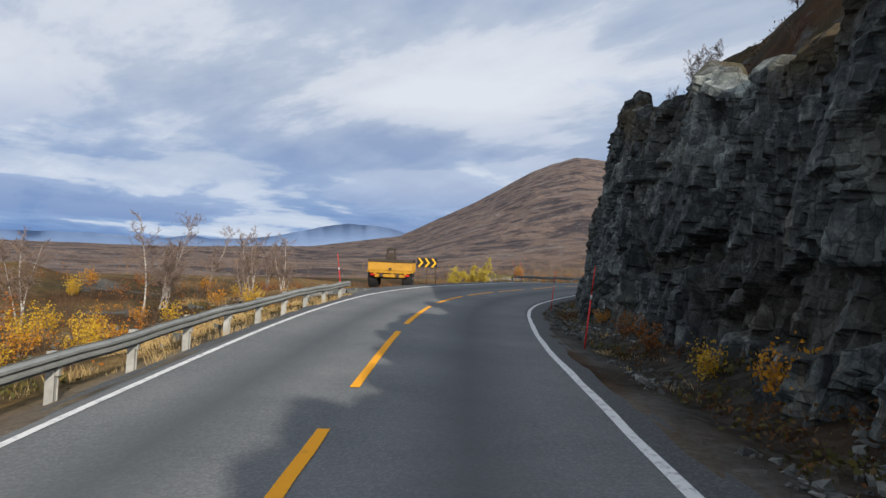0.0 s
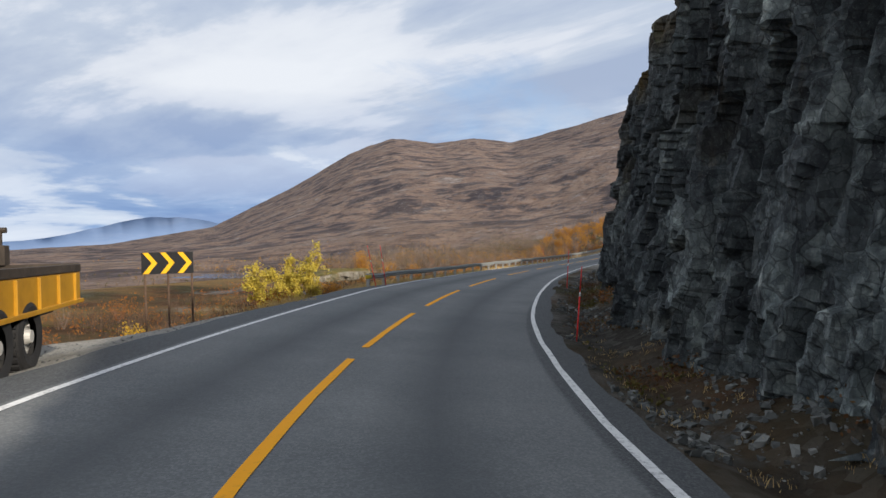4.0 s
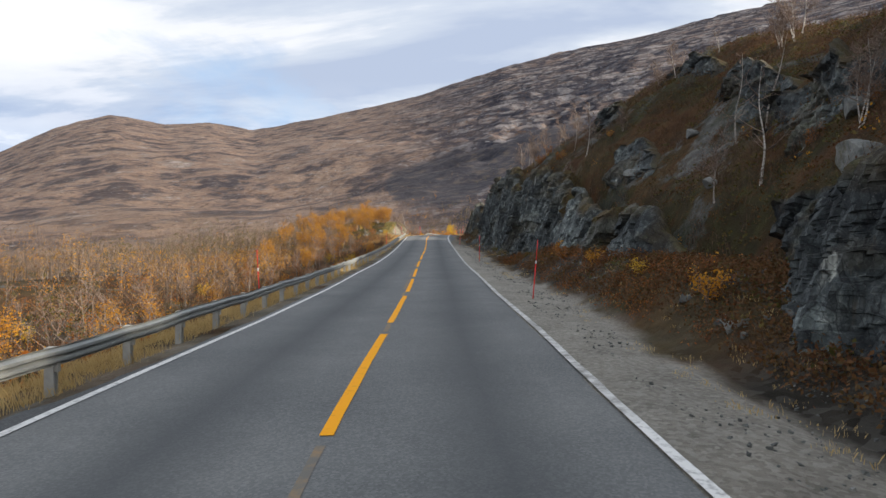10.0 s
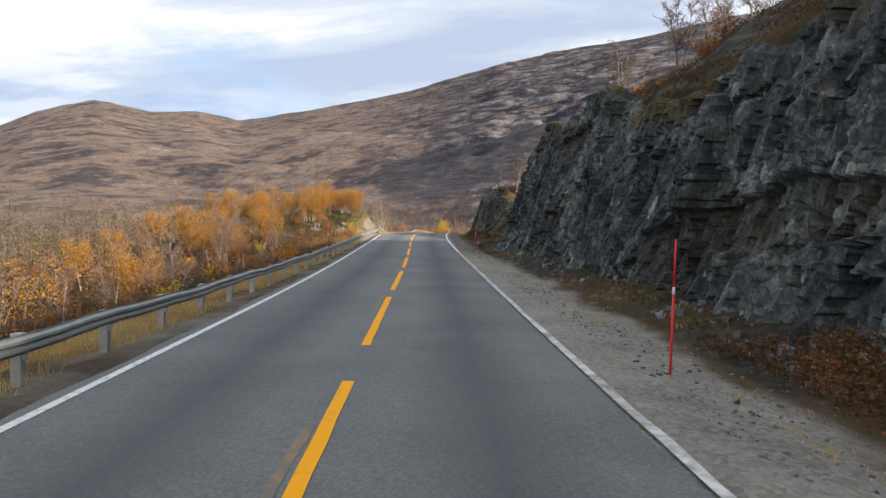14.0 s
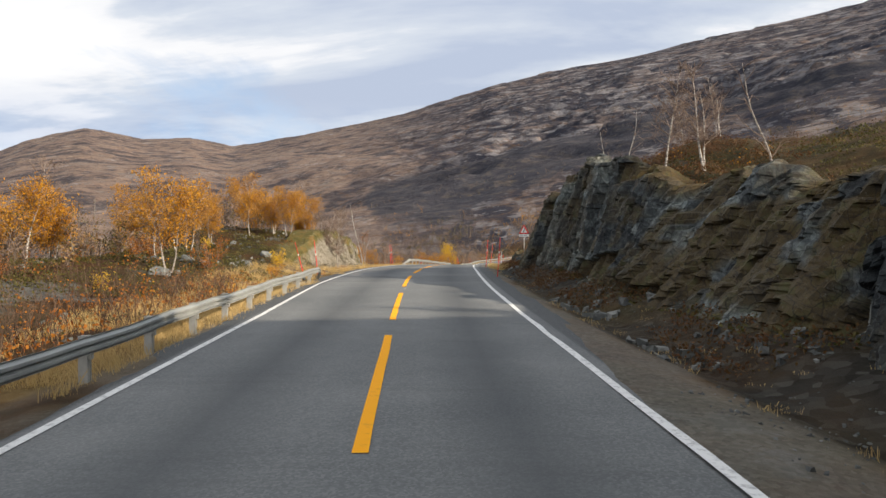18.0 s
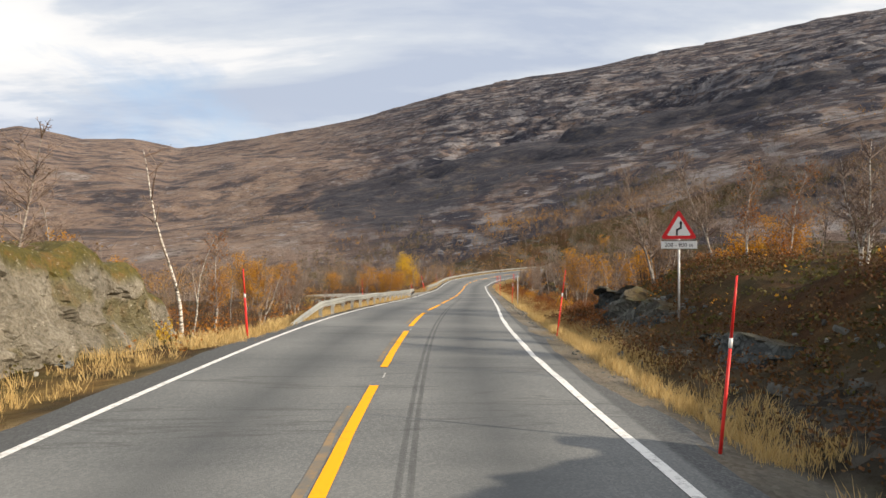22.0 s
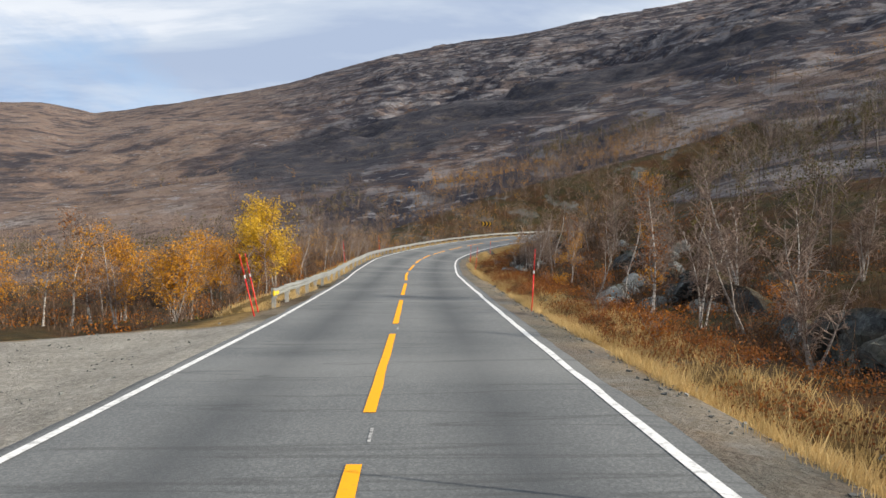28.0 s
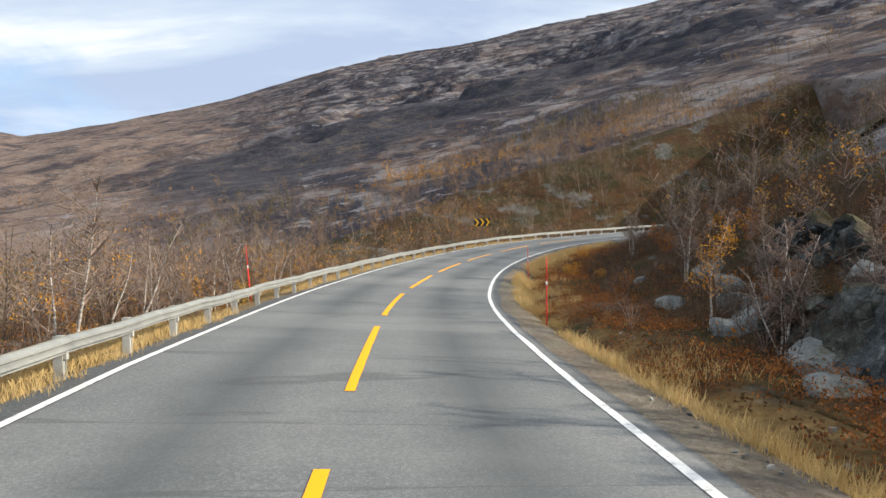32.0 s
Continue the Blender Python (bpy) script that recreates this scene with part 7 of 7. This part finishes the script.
for k, rock in enumerate(rocks):
    plant(rock, [on_plan(s, u, 0.02 * q, turn) @ Matrix.Scale(q, 4) for j, s, u, q, turn in ROCKS if j == k])

# rock outcrop on the left bank
def outcrop(s0, s1, u0, tall, seed, label):
    s = np.arange(s0, s1, 0.07)
    t = np.linspace(-0.15, 1.15, 60)
    SS, TT = np.meshgrid(s, t, indexing="ij")
    prof = np.clip(np.sin(np.clip((SS - s0) / (s1 - s0), 0, 1) * np.pi), 0, 1) ** 0.4 * (1 + 0.14 * vnoise(SS / 1.3, SS * 0, seed + 2))
    V = np.minimum(TT, 1) * tall * prof
    lay = V - 0.3 * SS + 0.2 * vnoise(SS / 0.8, V / 0.8, seed + 6)
    d = blocks(SS + 0.4 * V, lay, 0.8, 0.7, seed, 0.35, 0.35, 0.3) + blocks(SS, lay, 0.35, 0.3, seed + 20, 0.20, 0.5, 0.4) + blocks(SS, lay, 0.15, 0.15, seed + 30, 0.07, 0.5) + 0.35 * fbm(SS / 2, V, 3, seed)
    U = -(u0 + (1 - np.minimum(prof, 1)) * 1.5 + 0.32 * V + np.clip(TT - 1, 0, None) * 12 - d * np.clip(1.1 - TT, 0, 1))
    x, y, _ = lane(SS, U)
    z = np.interp(SS, RS, RZ) - 0.3 + V + (TT > 1) * 0.15
    ms = np.clip(smooth01((TT - 0.75) / 0.2) + smooth01((fbm(SS / 1.5, V / 1.0, 3, seed + 3) - 0.2) / 0.3) * 0.6, 0, 1)
    ob = link_mesh("rock_outcrop", np.stack([x, y, z], -1).reshape(-1, 3), grid_faces(len(s), len(t))[:, ::-1].copy(), BOULDER_ROCK, attrs={"moss": ms})
    tagged(ob, label, "rock outcrop")


M = Mat("pale_outcrop_rock", 0.85, spec=0.2)
c = M.mix(0.5, M.ramp(M.noise(0.9, 9, 0.65), [(0.3, (0.10, 0.085, 0.06)), (0.5, (0.25, 0.215, 0.155)), (0.7, (0.40, 0.36, 0.28))]),
          M.ramp(M.noise(6.0, 8, 0.7), [(0.3, (0.06, 0.055, 0.048)), (0.5, (0.18, 0.17, 0.15)), (0.74, (0.36, 0.34, 0.30))]))
c = M.mix(M.attr("moss"), c, M.ramp(M.noise(2.2, 8, 0.7), [(0.3, (0.05, 0.045, 0.015)), (0.5, (0.11, 0.095, 0.025)), (0.7, (0.20, 0.11, 0.035))]))
c = M.mix(M.math("MULTIPLY", M.ramp(M.noise(13, 6, 0.75), [(0.50, (0, 0, 0)), (0.58, (1, 1, 1))]), 0.45), c, (0.045, 0.042, 0.030))
c = M.mix(M.math("MULTIPLY", M.ramp(M.noise(8, 6, 0.7), [(0.60, (0, 0, 0)), (0.66, (1, 1, 1))]), 0.6), c, (0.50, 0.46, 0.38))
M.color(c).bump(M.noise(3, 9, 0.75), 0.9, 0.15).bump(M.noise(11, 8, 0.7), 0.7, 0.05)
BOULDER_ROCK = M.m
outcrop(230.0, 251.0, 6.9, 2.7, 81, "pale weathered rock bank topped with moss")
outcrop(101, 111, 13.5, 0.6, 82, "low grey rock hump among bushes")


def bank_rock(s0, s1, u0, tall, seed, label, lean=0.25, moss=0.35):
    """A ledge of broken rock that stands out of the steep bank right of the road."""
    s = np.arange(s0, s1, 0.085)
    t = np.r_[np.linspace(-0.25, 1, max(16, int(tall / 0.085))), 1 + np.linspace(0.03, 0.5, 14)]
    SS, TT = np.meshgrid(s, t, indexing="ij")
    prof = np.clip(np.sin(np.clip((SS - s0) / (s1 - s0), 0, 1) * np.pi), 0, 1) ** 0.45 * (1 + 0.25 * vnoise(SS / 1.1, SS * 0, seed + 2))
    V, back = np.minimum(TT, 1) * tall * prof, np.clip(TT - 1, 0, None) * 5.0
    lay = V + 0.22 * SS + 0.2 * vnoise(SS / 1.5, V / 2, seed + 6)
    d = (blocks(SS + 0.2 * V, lay, 1.5, 1.1, seed, 0.55, 0.5, 0.2) + blocks(SS + 0.2 * V, lay, 0.6, 0.5, seed + 20, 0.3, 0.7, 0.3)
         + blocks(SS, lay, 0.25, 0.25, seed + 30, 0.10, 0.8) + 0.4 * fbm(SS / 2.4, V / 2, 3, seed))
    tone = np.clip(0.34 + 0.5 * blocks(SS + 0.2 * V, lay, 0.6, 0.5, seed + 20, 0.6, 0) + 0.35 * fbm(SS / 2.0, V, 3, seed + 23), 0, 1)
    U = u0 + (1 - np.minimum(prof, 1)) * 1.2 + lean * V + back - d * np.clip(1 - back / 1.2, 0, 1) * np.minimum(prof, 1)
    x, y, _ = lane(SS, U)
    low = near_height(s, np.full(len(s), u0))[:, None] - 0.25
    tuck = smooth01(back / 1.6)
    z = (low + V) * (1 - tuck) + (near_height(SS, U) - 0.25) * tuck
    ms = np.clip(smooth01((TT - 0.9) / 0.2) * 0.9 + moss * smooth01((fbm(SS / 1.2, V / 0.8, 3, seed + 3) - 0.1) / 0.3), 0, 1)
    ob = link_mesh("rock_ledge", np.stack([x, y, z], -1).reshape(-1, 3), grid_faces(len(s), len(t)), ROCK, attrs={"moss": ms, "tone": tone})
    tagged(ob, label, "rock outcrop")


for s0, s1, u0, tall, seed, lean in ((100, 107, 14.5, 1.3, 201, 0.4), (108, 116, 14.0, 1.6, 202, 0.4), (117, 124, 15.5, 2.2, 204, 0.4), (125, 131, 9.6, 1.9, 205, 0.3), (129, 138, 12.8, 3.0, 206, 0.2),
                                     (137, 143, 10.6, 1.6, 207, 0.5), (140, 149, 15.8, 2.4, 208, 0.3), (146, 153, 11.8, 2.2, 209, 0.4), (149, 160, 17.5, 1.8, 210, 0.4), (122, 133, 20.0, 1.6, 211, 0.4), (158, 168, 14.5, 2.2, 212, 0.4)):
    bank_rock(s0, s1, u0, tall, seed, "dark mossy rock ledge on the heather bank", lean)
for s0, s1, u0, tall, seed, lean in ((203, 209, 9.2, 1.3, 221, 0.6), (226, 232, 9.6, 1.0, 222, 0.6), (239.5, 246, 6.5, 0.8, 228, 0.5), (246.5, 258.5, 6.4, 1.35, 229, 0.45), (296, 303, 9.6, 1.3, 223, 0.4), (305, 313, 10.4, 1.5, 224, 0.4), (316, 325, 12.0, 1.6, 225, 0.4), (338, 347, 9.2, 1.7, 226, 0.35), (346, 355, 12.5, 2.2, 227, 0.3)):
    bank_rock(s0, s1, u0, tall, seed, "grey rock ledge among heather and birches", lean, 0.25)

# small tarn in the valley
M = Mat("tarn_water", 0.08, spec=0.5)
M.color((0.02, 0.035, 0.05)).bump(M.noise(1.5, 4, 0.6), 0.15, 0.03)
g = np.random.default_rng(9)
aa = np.linspace(0, 2 * math.pi, 48, endpoint=False)
cx, cy = -92.0, 138.0
rx = 1 + 0.18 * np.sin(aa * 3 + 1) + 0.1 * np.sin(aa * 5)
wv = np.stack([cx + 34 * rx * np.cos(aa), cy + 13 * rx * np.sin(aa), 0 * aa], -1)
wv[:, 2] = float(np.percentile(ground_z(wv[:, 0], wv[:, 1]), 70))
tagged(link_mesh("water", wv, [tuple(range(48))], M.m), "still grey-blue tarn among the birches", "lake", kind="structure")
